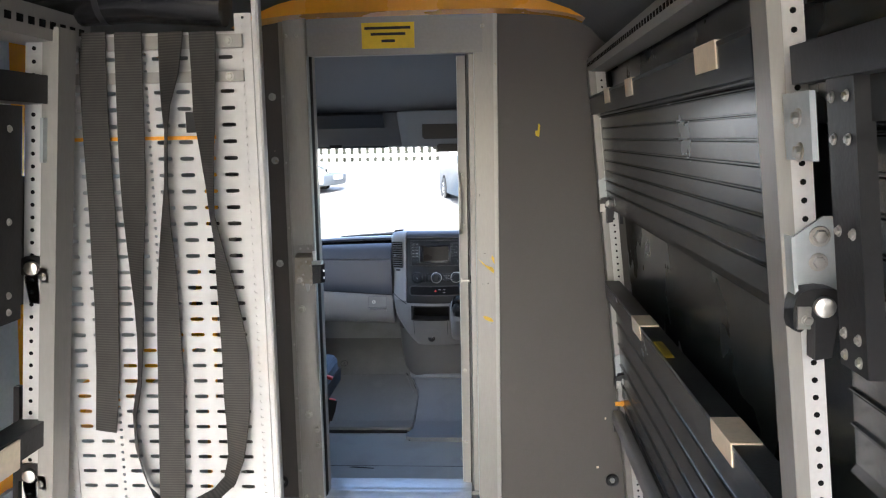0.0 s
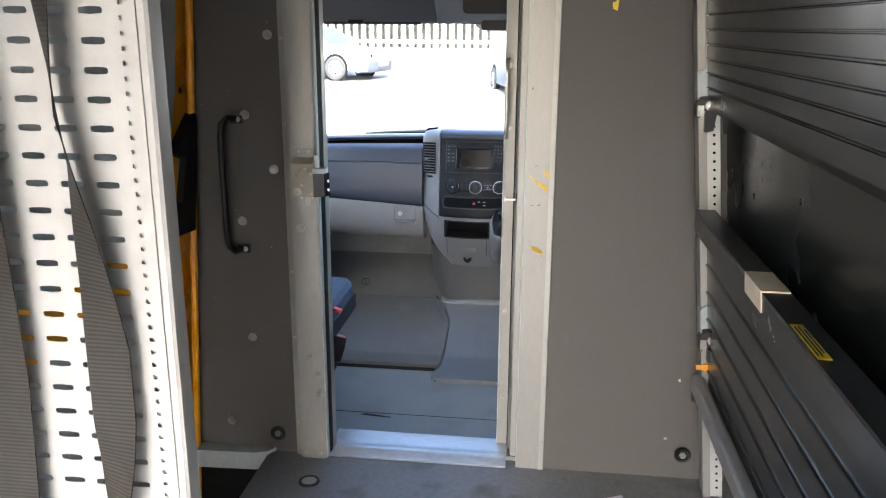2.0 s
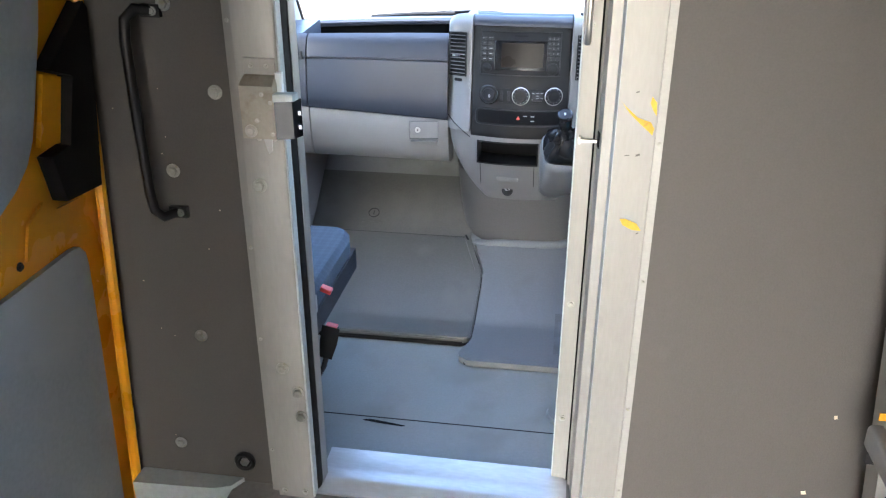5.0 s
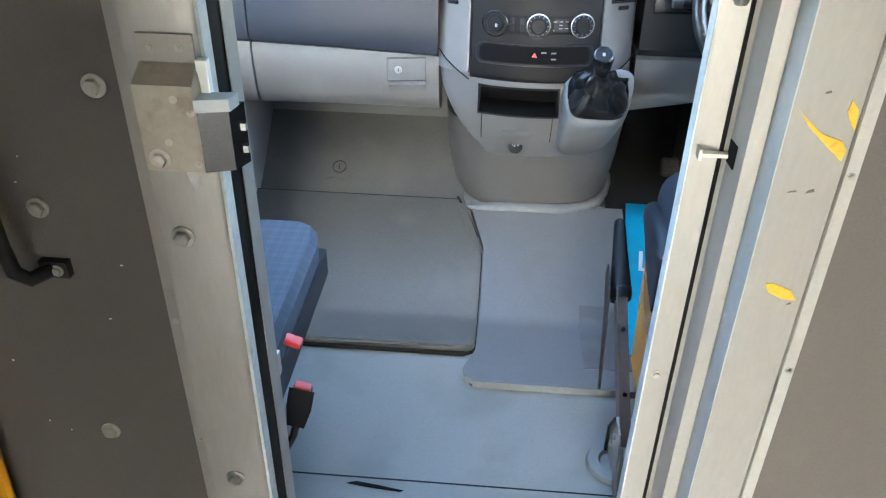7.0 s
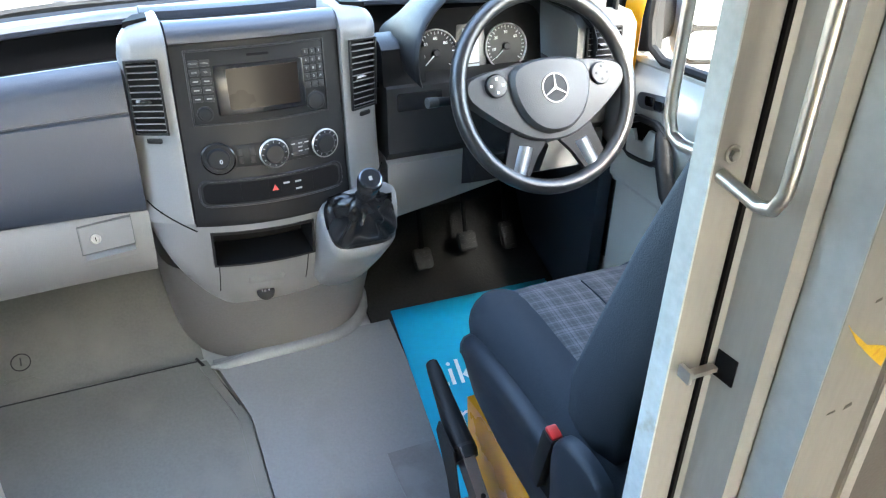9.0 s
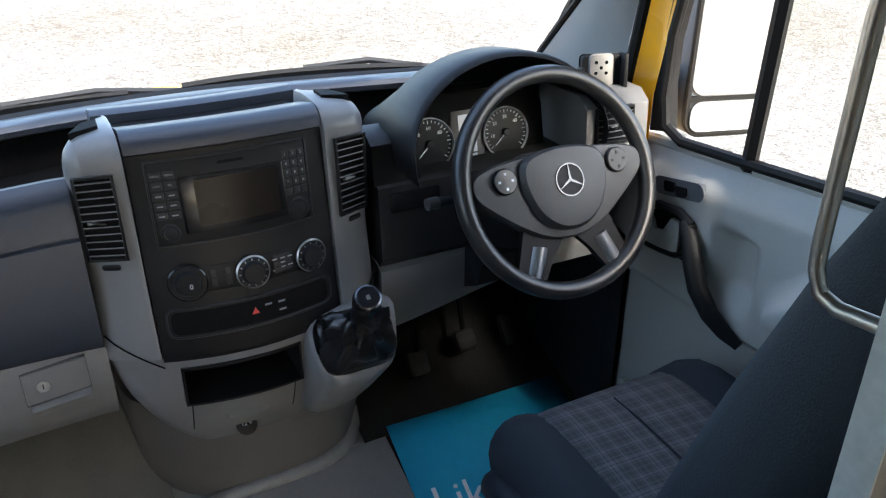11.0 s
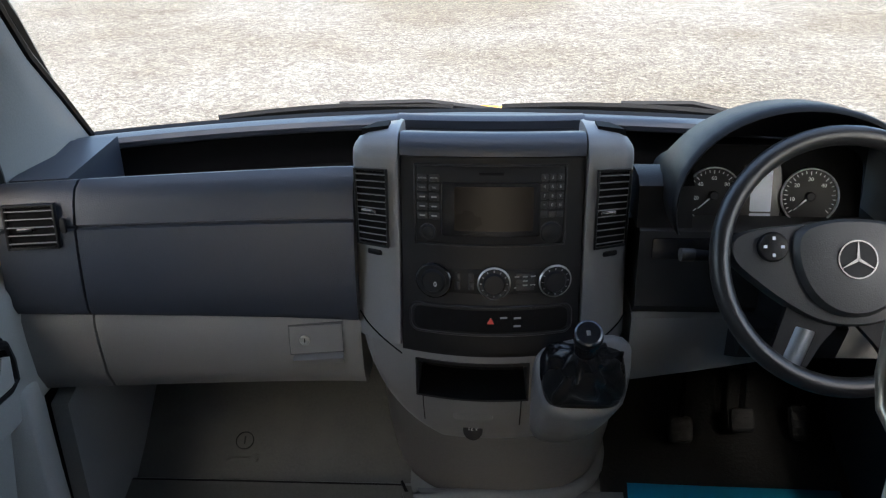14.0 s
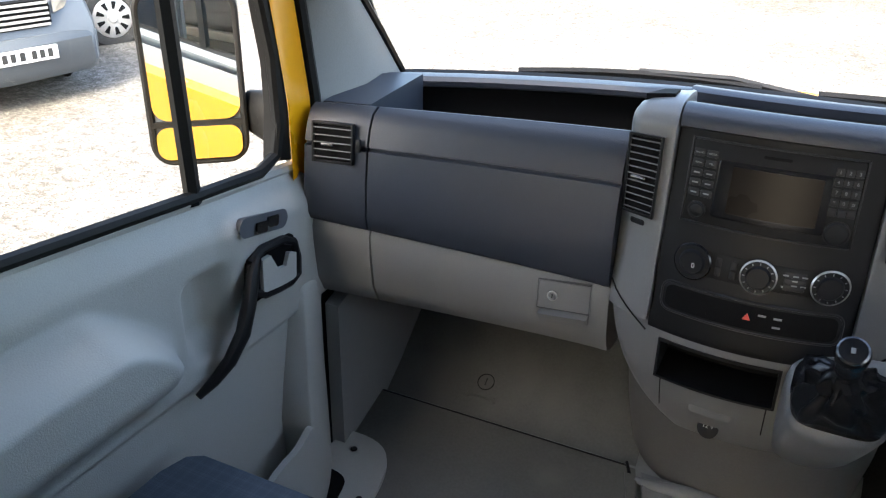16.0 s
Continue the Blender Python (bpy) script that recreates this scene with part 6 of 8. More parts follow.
# one moulded body below the fascia with the tray's opening through it
bm = bmesh.new()
grid = []
levels = (0.604, 0.59, 0.572, 0.55, 0.525, 0.500, 0.485, 0.465, 0.445, 0.425, 0.405, 0.385, 0.365, 0.345)
for z in levels:
    a, b, y = -0.303 + 0.105 * drop(z) ** 1.7, 0.165 - 0.075 * drop(z) ** 1.7, console_y(z)
    xl = max(-0.199, a + 0.032)
    cols = [(a, 5.18), (a, y + 0.050), (a + 0.003, y + 0.026), (a + 0.010, y + 0.010), (a + 0.024, y + 0.002), (xl, y), (-0.145, y), (-0.10, y), (-0.055, y), (-0.004, y), (0.05, y), (b - 0.02, y + 0.002), (b, y + 0.03), (b, 5.18)]
    grid.append([bm.verts.new((x, yy, z)) for x, yy in cols])
for i in range(len(levels) - 1):
    for k in range(len(grid[0]) - 1):
        if 5 <= k < 9 and 0.500 <= levels[i + 1] and levels[i] <= 0.572:
            continue
        bm.faces.new((grid[i][k], grid[i][k + 1], grid[i + 1][k + 1], grid[i + 1][k]))
part("lower_console", bm, CONSOLE, dash, "silver-grey lower console body")
for xo, xi in ((-0.300, -0.2235), (0.165, 0.0815)):
    path = [(xo + (xi - xo) * f, face_y(0.6) - 0.0125 + 0.012 * (1 - f) ** 4, 0.642 - 0.058 * f ** 0.8) for f in (0, 0.15, 0.3, 0.5, 0.7, 0.85, 1)]
    part("column_seam", tube(path, 0.0016, 6), CAVITY, dash, "dark curved joint line")
for path in ([(-0.190, console_y(z) - 0.0003, z) for z in (0.494, 0.47, 0.44, 0.41)], [(-0.014, console_y(z) - 0.0003, z) for z in (0.494, 0.47, 0.44, 0.41)], [(x, console_y(0.494) - 0.0003, 0.494) for x in (-0.190, -0.10, -0.014)]):
    part("flap_seam", tube(path, 0.0010, 6), CAVITY, dash, "thin seam of the lower flap")

# radio unit
RM = facing((-0.0745, face_y(0.846) - 0.0005, 0.846), FN)
radio = part("radio", turned(prism(rrect(-0.122, 0.122, -0.066, 0.064, 0.004), "z", -0.004, 0.004), RM), FASCIA, dash, "black radio and display unit", bevel=0.0015)
bm = bmesh.new()
for a, b, c, d in ((-0.1250, -0.1222, -0.0690, 0.0670), (0.1222, 0.1250, -0.0690, 0.0670), (-0.1222, 0.1222, 0.0642, 0.0670), (-0.1222, 0.1222, -0.0690, -0.0662)):
    box(a, b, c, d, -0.003, 0.0058, bm)
part("radio_frame", turned(bm, RM), BUTTON, radio, "slightly raised satin frame", bevel=0.0007)
part("screen_bezel", turned(prism(rrect(-0.080, 0.083, -0.052, 0.038, 0.005), "z", 0.003, 0.0065), RM), GLOSS_BLACK, radio, "glossy screen bezel", bevel=0.0015)
part("screen", turned(prism(rrect(-0.058, 0.071, -0.042, 0.031, 0.002), "z", 0.0066, 0.0072), RM), SCREEN, radio, "switched-off dark display")
part("disc_slot", turned(prism(rrect(-0.018, 0.022, 0.050, 0.0545, 0.002), "z", 0.0035, 0.0046), RM), CAVITY, radio)
for r in range(5):
    for c in range(2):
        part("button", turned(prism(rrect(-0.0085, 0.0085, -0.0058, 0.0058, 0.002), "z", 0.003, 0.0062), RM @ Matrix.Translation((-0.111 + c * 0.0195, 0.044 - r * 0.0158, 0))), BUTTON, radio, bevel=0.001)
        word = {(0, 0): "RADIO", (0, 1): "MEDIA", (1, 0): "NAVI", (1, 1): "TEL"}.get((r, c))
        if word:
            lettering(word, 0.0042, RM @ Matrix.Translation((-0.111 + c * 0.0195, 0.044 - r * 0.0158, 0.0063)), DIM_PRINT, radio, "button_mark", 0.0002)
            continue
        part("button_mark", turned(box(-0.0045, 0.0045, -0.0011, 0.0011, 0.0062, 0.0064), RM @ Matrix.Translation((-0.111 + c * 0.0195, 0.044 - r * 0.0158, 0))), DIM_PRINT, radio)
    for c in range(3):
        part("button", turned(prism(rrect(-0.0058, 0.0058, -0.0058, 0.0058, 0.002), "z", 0.003, 0.0062), RM @ Matrix.Translation((0.0885 + c * 0.0130, 0.046 - r * 0.0152, 0))), BUTTON, radio, bevel=0.001)
        if r < 4:
            lettering("123456789*0#"[r * 3 + c], 0.0075, RM @ Matrix.Translation((0.0885 + c * 0.0130, 0.046 - r * 0.0152, 0.0064)), DIM_PRINT, radio, "button_mark", 0.0002)
for x, y, r in ((-0.102, -0.047, 0.0135), (0.101, -0.046, 0.0175)):
    k = part("dial", lathe([(r, 0.003), (r, 0.007), (r * 0.85, 0.009), (r * 0.7, 0.0085), (r * 0.55, 0.0095), (0.0005, 0.0098)], 26, m=RM @ Matrix.Translation((x, y, 0))), FASCIA, radio, "black rotary dial")
    part("dial_ring", lathe([(r * 1.0, 0.0035), (r * 1.10, 0.0035), (r * 1.10, 0.005), (r * 1.0, 0.005)], 26, m=RM @ Matrix.Translation((x, y, 0))), BUTTON, k, "thin dial ring")
# climate dials
part("climate_panel", turned(prism(rrect(-0.140, 0.140, -0.021, 0.021, 0.018, 5), "z", -0.004, 0.0018), facing((-0.066, face_y(0.719), 0.719), FN)), FASCIA, dash, "black climate panel", bevel=0.001)
for x, chrome in ((-0.167, False), (-0.066, True), (0.036, True)):
    m = facing((x, face_y(0.719) - 0.001, 0.719), FN)
    r = 0.0265 if chrome else 0.029
    k = part("climate_dial", lathe([(r, 0), (r, 0.010), (r * 0.94, 0.013), (r * 0.72, 0.013), (r * 0.68, 0.017), (r * 0.60, 0.0205), (0.0005, 0.0205)], 32, m=m), FASCIA, dash, "black climate dial")
    part("dial_ring", lathe([(r * 0.96, 0.0095), (r * 1.05, 0.0085), (r * 1.05, 0.0105), (r * 0.96, 0.0125)], 32, m=m), STEEL if chrome else GLOSS_BLACK, k, "bright dial ring" if chrome else "black dial ring")
    if chrome:
        for a in range(0, 360, 30):
            part("dial_tick", turned(box(-0.0008, 0.0008, r * 0.76, r * 0.88, 0.0128, 0.0135), m @ pose(0, 0, 0, 0, 0, a)), DIM_PRINT, k)
    else:
        lettering("0", 0.012, m @ Matrix.Translation((0.003, -0.004, 0.0208)), WHITE_PRINT, k, "dial_mark", 0.0002)
for dx, dz in ((-0.014, 0.010), (0.0, 0.010), (0.013, 0.010), (0.0, 0.002), (0.013, -0.006), (0.0, -0.006), (-0.014, -0.010)):
    part("climate_mark", turned(box(-0.004, 0.004, -0.0012, 0.0012, 0.0032, 0.0036), facing((-0.014 + dx, face_y(0.719) - 0.001, 0.719 + dz), FN)), DIM_PRINT, dash)
for x, w, n in ((-0.127, 0.0085, 2), (-0.104, 0.0085, 2), (-0.014, 0.030, 3)):
    for i in range(n):
        z = 0.719 + (i - (n - 1) / 2) * 0.030 / n
        part("climate_button", turned(prism(rrect(-w / 2, w / 2, -0.0138 / n, 0.0138 / n, 0.0012), "z", 0.0016, 0.0030), facing((x, face_y(z) - 0.0005, z), FN)), BUTTON, dash, bevel=0.0005)
# switch row
m = facing((-0.071, face_y(0.650), 0.652), FN)
row = part("switch_panel", turned(prism(rrect(-0.138, 0.138, -0.026, 0.026, 0.016, 6), "z", -0.004, 0.003), m), FASCIA, dash, "row of blank switches", bevel=0.0015)
rim = rrect(-0.1365, 0.1365, -0.0245, 0.0245, 0.015, 6)
part("switch_rim", tube([m @ Vector((x, y, 0.0030)) for x, y in rim + rim[:1]], 0.0022, 6), BUTTON, row, "raised satin rim")
part("switch_recess", turned(prism(rrect(-0.130, 0.130, -0.0195, 0.0195, 0.012, 6), "z", 0.0031, 0.0036), m), CAVITY, row)
for x in (-0.062, -0.012, 0.012, 0.036, 0.075):
    part("switch_gap", turned(box(x - 0.0006, x + 0.0006, -0.016, 0.016, 0.0037, 0.0042), m), CAVITY, row)
part("hazard_mark", turned(prism([(-0.0062, -0.005), (0.0062, -0.005), (0.0, 0.006)], "z", 0.0040, 0.0048), m @ Matrix.Translation((0.0, 0.001, 0))), RED_PLASTIC, row, "red hazard triangle", smooth=False)
for x, z in ((0.022, 0.007), (0.045, 0.006), (0.045, -0.008)):
    part("switch_mark", turned(box(x - 0.006, x + 0.006, z - 0.0016, z + 0.0016, 0.0040, 0.0046), m), DIM_PRINT, row)
# storage slot, flap, socket
SZ = 0.548
bm = bmesh.new()
for a, b, c, d in ((-0.2005, -0.196, 0.498, 0.574), (-0.007, -0.0025, 0.498, 0.574), (-0.196, -0.007, 0.569, 0.574), (-0.196, -0.007, 0.498, 0.502)):
    box(a, b, 4.9425, 5.06, c, d, bm)
part("tray_frame", bm, FASCIA, dash, "black tray surround", bevel=0.001)
# The back of the tray is painted as deep shade.
part("tray", box(-0.196, -0.007, 5.04, 5.06, 0.502, 0.569), CAVITY, dash, "deep storage tray, its shade painted near-black")
part("flap_grip", turned(prism(rrect(-0.036, 0.036, -0.010, 0.010, 0.007), "z", -0.004, 0.0012), facing((-0.10, console_y(0.440) - 0.001, 0.440), (0, -1, -0.12))), CONSOLE, dash, "shallow grip recess", bevel=0.001)
m = facing((-0.10, console_y(0.388) - 0.001, 0.388), (0, -0.9, 0.52))
soc = part("power_socket", lathe([(0.0005, 0.004), (0.014, 0.004), (0.0165, 0.004), (0.0165, 0.0), (0.0185, 0.0), (0.0185, 0.005), (0.015, 0.0065), (0.0005, 0.0066)], 24, m=m), FASCIA, dash, "black 12 V power socket cap")
lettering("12 V", 0.0105, m @ Matrix.Translation((0, 0.003, 0.0068)), WHITE_PRINT, soc, "socket_mark", 0.0002)

# gear lever pod: a sloping rim, chamfered cheeks and an undercut front
pod = [
    [(0.010, 4.940, 0.603), (0.022, 4.910, 0.562), (0.036, 4.884, 0.525), (0.138, 4.891, 0.531), (0.153, 4.916, 0.577), (0.157, 4.944, 0.625), (0.085, 4.944, 0.614)],
    [(0.003, 4.946, 0.608), (0.013, 4.910, 0.560), (0.031, 4.877, 0.516), (0.143, 4.884, 0.522), (0.163, 4.916, 0.575), (0.167, 4.950, 0.632), (0.085, 4.953, 0.620)],
    [(0.001, 4.955, 0.598), (0.008, 4.918, 0.540), (0.026, 4.886, 0.494), (0.143, 4.892, 0.503), (0.166, 4.924, 0.560), (0.169, 4.965, 0.626), (0.085, 4.965, 0.620)],
    [(-0.001, 4.980, 0.570), (0.002, 4.950, 0.490), (0.016, 4.934, 0.432), (0.132, 4.932, 0.450), (0.161, 4.955, 0.520), (0.169, 5.000, 0.600), (0.085, 5.000, 0.600)],
    [(-0.002, 5.020, 0.540), (0.000, 5.000, 0.450), (0.010, 4.990, 0.374), (0.120, 4.976, 0.398), (0.150, 4.995, 0.470), (0.166, 5.040, 0.560), (0.085, 5.040, 0.560)],
    [(-0.002, 5.100, 0.540), (0.000, 5.090, 0.450), (0.010, 5.080, 0.374), (0.120, 5.080, 0.398), (0.150, 5.080, 0.470), (0.166, 5.100, 0.560), (0.085, 5.100, 0.560)],
]
part("gear_pod", loft([chaikin(ring, 2) for ring in pod]), CONSOLE, dash, "silver-grey gear lever pod", crease=1.2)
gl = thing("gear_lever", (0.08, 4.92, 0.56), "black leather gear lever with gaiter in the dashboard pod", "gear lever")
base, top = Vector((0.084, 4.914, 0.572)), Vector((0.079, 4.868, 0.650))
down, lift = Vector((0, -0.55, -0.835)), Vector((0, -0.835, 0.55))
axis = (Vector((0.074, 4.817, 0.716)) - top).normalized()
side_dir = axis.cross(Vector((1, 0, 0))).normalized()
if side_dir.dot(down) < 0:
    side_dir.negate()
loops = []
rng = random.Random(4)
for i in range(17):
    f = i / 16
    c = base + (top - base) * f + lift * (0.010 * math.sin(math.pi * f))
    across = down.lerp(side_dir, f).normalized()
    ring = []
    for k in range(44):
        a = 2 * math.pi * k / 44
        e = 0.42 + 0.58 * f
        ca, sa = math.copysign(abs(math.cos(a)) ** e, math.cos(a)), math.copysign(abs(math.sin(a)) ** e, math.sin(a))
        taper = (1 - f) ** 1.35
        rx, ry = (0.054 - 0.008 * max(0.0, sa)) * taper + 0.0175, 0.036 * taper + 0.0165
        fold = 1 + (0.20 * math.sin(3 * a + 6 * f + 0.6) + 0.17 * math.sin(7 * a - 9 * f) + 0.08 * math.sin(13 * a + 5 * f)) * math.sin(math.pi * min(1, f * 1.1)) ** 0.8 + 0.07 * math.sin(26 * f) * f * (1 - f) + rng.uniform(-0.003, 0.003)
        ring.append(c + Vector((1, 0, 0)) * rx * ca * fold + across * ry * sa * fold)
    loops.append(ring)
part("gaiter", loft(loops), LEATHER, gl, "creased black leather gaiter", crease=9.0)
m = facing(top - axis * 0.006, axis, (0, 1, 0))
part("collar", lathe([(0.0005, 0), (0.019, 0), (0.020, 0.006), (0.017, 0.010), (0.019, 0.014), (0.0005, 0.015)], 20, m=m), GLOSS_BLACK, gl)
part("knob", lathe([(0.0005, 0.012), (0.016, 0.012), (0.0185, 0.02), (0.0215, 0.05), (0.0235, 0.066), (0.022, 0.075), (0.018, 0.079), (0.0005, 0.079)], 26, m=m), LEATHER, gl, "black leather knob")
part("knob_ring", lathe([(0.0182, 0.0785), (0.0212, 0.0770), (0.0212, 0.0785), (0.0182, 0.0800)], 26, m=m), DARK_CHROME, gl, "bright knob ring")
part("knob_plate", turned(box(-0.003, 0.003, -0.004, 0.004, 0.079, 0.0796), m), STEEL, gl, "shift pattern plate")

# tunnel cover under the console
loops = []
for z, e, yf in ((0.08, 0.004, 5.112), (0.14, 0.004, 5.108), (0.20, 0.014, 5.092), (0.30, 0.026, 5.068), (0.42, 0.034, 5.045)):
    a, b = -0.262 - e, 0.165 + e
    loops.append(chaikin([(a, 5.40, z), (a, yf + 0.12, z), (a + 0.05, yf + 0.045, z), (a + 0.14, yf, z), (b - 0.12, yf, z), (b - 0.035, yf + 0.04, z), (b, yf + 0.12, z), (b, 5.40, z)], 2))
tunnel = tagged(part("tunnel_cover", loft(loops), TUNNEL), "grey rubber tunnel cover below the console", "tunnel cover")
part("lower_seam", tube([(x, y, floor_z(y) + 0.021) for x, y in ((-0.252, 5.128), (-0.238, 5.100), (-0.218, 5.060), (-0.200, 5.020), (-0.186, 4.985))], [0.003, 0.004, 0.004, 0.003, 0.002], 8), RUBBER, tunnel, "dark seam at the tunnel foot")

# dash carrier below the windscreen
loops = []
for x in steps(MID - 0.81, MID + 0.81, 20):
    y = base_y(x)
    loops.append([(x, y - 0.118, 0.878), (x, y - 0.120, 0.888), (x, y - 0.112, 0.896), (x, y - 0.09, 0.898), (x, y - 0.03, 0.886), (x, y + 0.03, 0.868), (x, y + 0.03, 0.855), (x, y - 0.110, 0.874)])
part("windscreen_ledge", loft(loops), DASH_DARK, dash, "dark ledge below the windscreen")
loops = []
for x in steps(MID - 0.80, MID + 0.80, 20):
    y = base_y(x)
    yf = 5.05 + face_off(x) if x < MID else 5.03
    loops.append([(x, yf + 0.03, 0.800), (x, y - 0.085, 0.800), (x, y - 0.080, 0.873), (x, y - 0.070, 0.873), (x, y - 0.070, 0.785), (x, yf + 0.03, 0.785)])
# Near-black floor and rear wall put the recess's shade into the colour.
part("parcel_tray", loft(loops), CAVITY, dash, "open parcel tray, its shade painted near-black")
part("tray_end", loft([[(x, 5.035 + face_off(x) + 0.04, 0.889), (x, base_y(x) - 0.12, 0.902), (x, base_y(x) - 0.12, 0.80), (x, 5.035 + face_off(x) + 0.04, 0.80)] for x in (-0.862, -0.84, -0.80, -0.772)]), DASH_DARK, dash, "dash end shoulder", bevel=0.012)
vm = facing((-0.806, 4.9185, 0.833), (0.16, -1, 0.12))
vent("side vent with horizontal slats", vm, 0.072, 0.066, 5)
part("vent_wheel", turned(prism(rrect(-0.004, 0.004, -0.012, 0.012, 0.003), "z", 0.0, 0.005), facing((-0.757, 4.925, 0.833), (0.16, -1, 0.12))), FASCIA, dash, bevel=0.001)



def bow_back(ob, mid=-0.0725):
    """Sweep a console part back towards its sides, cutting wide faces first so that they bend."""
    xs = [v.co.x for v in ob.data.vertices]
    bm = bmesh.new()
    bm.from_mesh(ob.data)
    if max(xs) - min(xs) > 0.06:
        for i in range(-9, 10):
            bmesh.ops.bisect_plane(bm, geom=bm.verts[:] + bm.edges[:] + bm.faces[:], plane_co=(mid + i * 0.026, 0, 0), plane_no=(1, 0, 0))
    for v in bm.verts:
        v.co.y += (1.2 - 0.85 * min(1.0, max(0.0, (v.co.z - 0.72) / 0.20))) * (v.co.x - mid) ** 2
    bm.to_mesh(ob.data)
    bm.free()


for ob in dash.children_recursive:
    if ob.type == "MESH" and ob.name.split(".")[0] != "gear_pod":
        xs = [v.co.x for v in ob.data.vertices]
        if min(xs) > -0.31 and max(xs) < 0.172:
            bow_back(ob)

# driver's side of the dashboard
BINNACLE = surf("grained_dark_panel", (0.021, 0.021, 0.0215), 0.45, 0.0, 0.07, 4, 420, 0.04, spec=0.35)
part("driver_panel", prism([(5.028, 0.805), (5.014, 0.795), (5.004, 0.66), (5.02, 0.64), (5.12, 0.64), (5.14, 0.805)], "x", 0.177, 0.70), BINNACLE, dash, "dark driver's side panel", bevel=0.006)
part("driver_lower", loft([[(x, 5.03, 0.645), (x, 5.006, 0.635), (x, 5.006, 0.56), (x, 5.02, zl), (x, 5.08, zl - 0.01), (x, 5.12, 0.645)] for x, zl in ((0.175, 0.498), (0.30, 0.52), (0.45, 0.55), (0.70, 0.57))]), DASH_LIGHT, dash, "pale grey knee panel", bevel=0.003)
for z in (0.765, 0.715):
    part("blank_switch", turned(prism(rrect(-0.048, 0.048, -0.018, 0.018, 0.004), "z", 0, 0.003), facing((0.247, 5.012, z), (0, -1, 0.08))), GLOSS_BLACK, dash, "blank switch plate", bevel=0.001)
# instrument hood: an arch over the dials
HOOD = surf("satin_black_hood", (0.0095, 0.0095, 0.010), 0.46, 0.0, 0.07, 4, 420, 0.04, spec=0.2)
GAUGE_FACE = surf("dark_gauge_face", (0.011, 0.0108, 0.0105), 0.4, 0.0, 0.05, 8, 60, 0.0, spec=0.15)
HC = Vector((0.410, 5.0, 0.865))
outer = arc(0, 0, 0.202, 196, -16, 28, 0.150)
inn = arc(0, 0, 0.186, 196, -16, 28, 0.128)
loops = []
for dy, k, dz in ((-0.050, 1.0, 0.0), (-0.060, 0.992, -0.002), (-0.064, 0.976, -0.004), (-0.060, 0.962, -0.005), (-0.045, 0.955, -0.006)):
    loops.append([(HC.x + x * k, HC.y + dy + max(z, 0) * 0.30, HC.z + z * k + dz) for x, z in outer])
loops.append([(HC.x + x, HC.y + 0.095, HC.z + z) for x, z in inn])
bm = loft(loops, closed=False)
back = [[(HC.x + x, HC.y - 0.050 + max(z, 0) * 0.30, HC.z + z) for x, z in outer], [(HC.x + x * 0.98, HC.y + 0.08, HC.z + z * 0.92) for x, z in outer], [(HC.x + x * 0.90, HC.y + 0.20, HC.z - 0.012 + z * 0.35) for x, z in outer]]
loft(back, bm, closed=False)
bmesh.ops.remove_doubles(bm, verts=bm.verts, dist=0.0005)
part("instrument_hood", bm, HOOD, dash, "black arched instrument hood")
part("hood_cheek", prism([(5.10, 0.884), (5.045, 0.882), (5.028, 0.870), (5.018, 0.800), (5.10, 0.800)], "x", 0.172, 0.262), HOOD, dash, "black cheek beside the instruments", bevel=0.008)
CM = facing((0.386, 5.072, 0.838), (-0.02, -1, 0.25))
clus = part("instrument_housing", turned(prism(rrect(-0.165, 0.165, -0.085, 0.085, 0.04, 5), "z", -0.02, 0.0), CM), CAVITY, dash, "black instrument cluster")
for cx, nums in ((-0.080, ("20", "40", "60", "80")), (0.080, ("10", "20", "30", "40"))):
    d = part("gauge", lathe([(0.0005, 0.001), (0.046, 0.001), (0.046, 0.003), (0.0005, 0.003)], 36, m=CM @ Matrix.Translation((cx, 0.0, 0))), GAUGE_FACE, clus, "round gauge")
    # White in place of chrome: the ring's bright reflection is in the colour.
    part("gauge_ring", lathe([(0.0462, 0.002), (0.0488, 0.002), (0.0484, 0.007), (0.0474, 0.008), (0.0462, 0.006)], 36, m=CM @ Matrix.Translation((cx, 0.0, 0))), WHITE_PRINT, d, "chrome gauge ring, its shine painted white")
    for i in range(25):
        a = 220 - i * 260 / 24
        L = 0.007 if i % 4 == 0 else 0.004
        mm = CM @ Matrix.Translation((cx, 0, 0)) @ pose(0, 0, 0, 0, 0, a)
        part("tick", turned(box(0.043 - L, 0.043, -0.0006, 0.0006, 0.003, 0.0036), mm), WHITE_PRINT, d)
    for i, tx in enumerate(nums):
        a = radians(190 - i * 50)
        lettering(tx, 0.0095, CM @ Matrix.Translation((cx + 0.029 * math.cos(a), 0.029 * math.sin(a), 0.0035)), WHITE_PRINT, d, "gauge_number", 0.0002)
    part("needle", turned(prism([(-0.006, -0.0016), (0.034, -0.0006), (0.034, 0.0006), (-0.006, 0.0016)], "z", 0.005, 0.0065), CM @ Matrix.Translation((cx, 0, 0)) @ pose(0, 0, 0, 0, 0, 222)), WHITE_PRINT, d, "white needle")
    part("needle_hub", lathe([(0.008, 0.003), (0.008, 0.008), (0.006, 0.010), (0.0005, 0.010)], 18, m=CM @ Matrix.Translation((cx, 0, 0))), FASCIA, d)
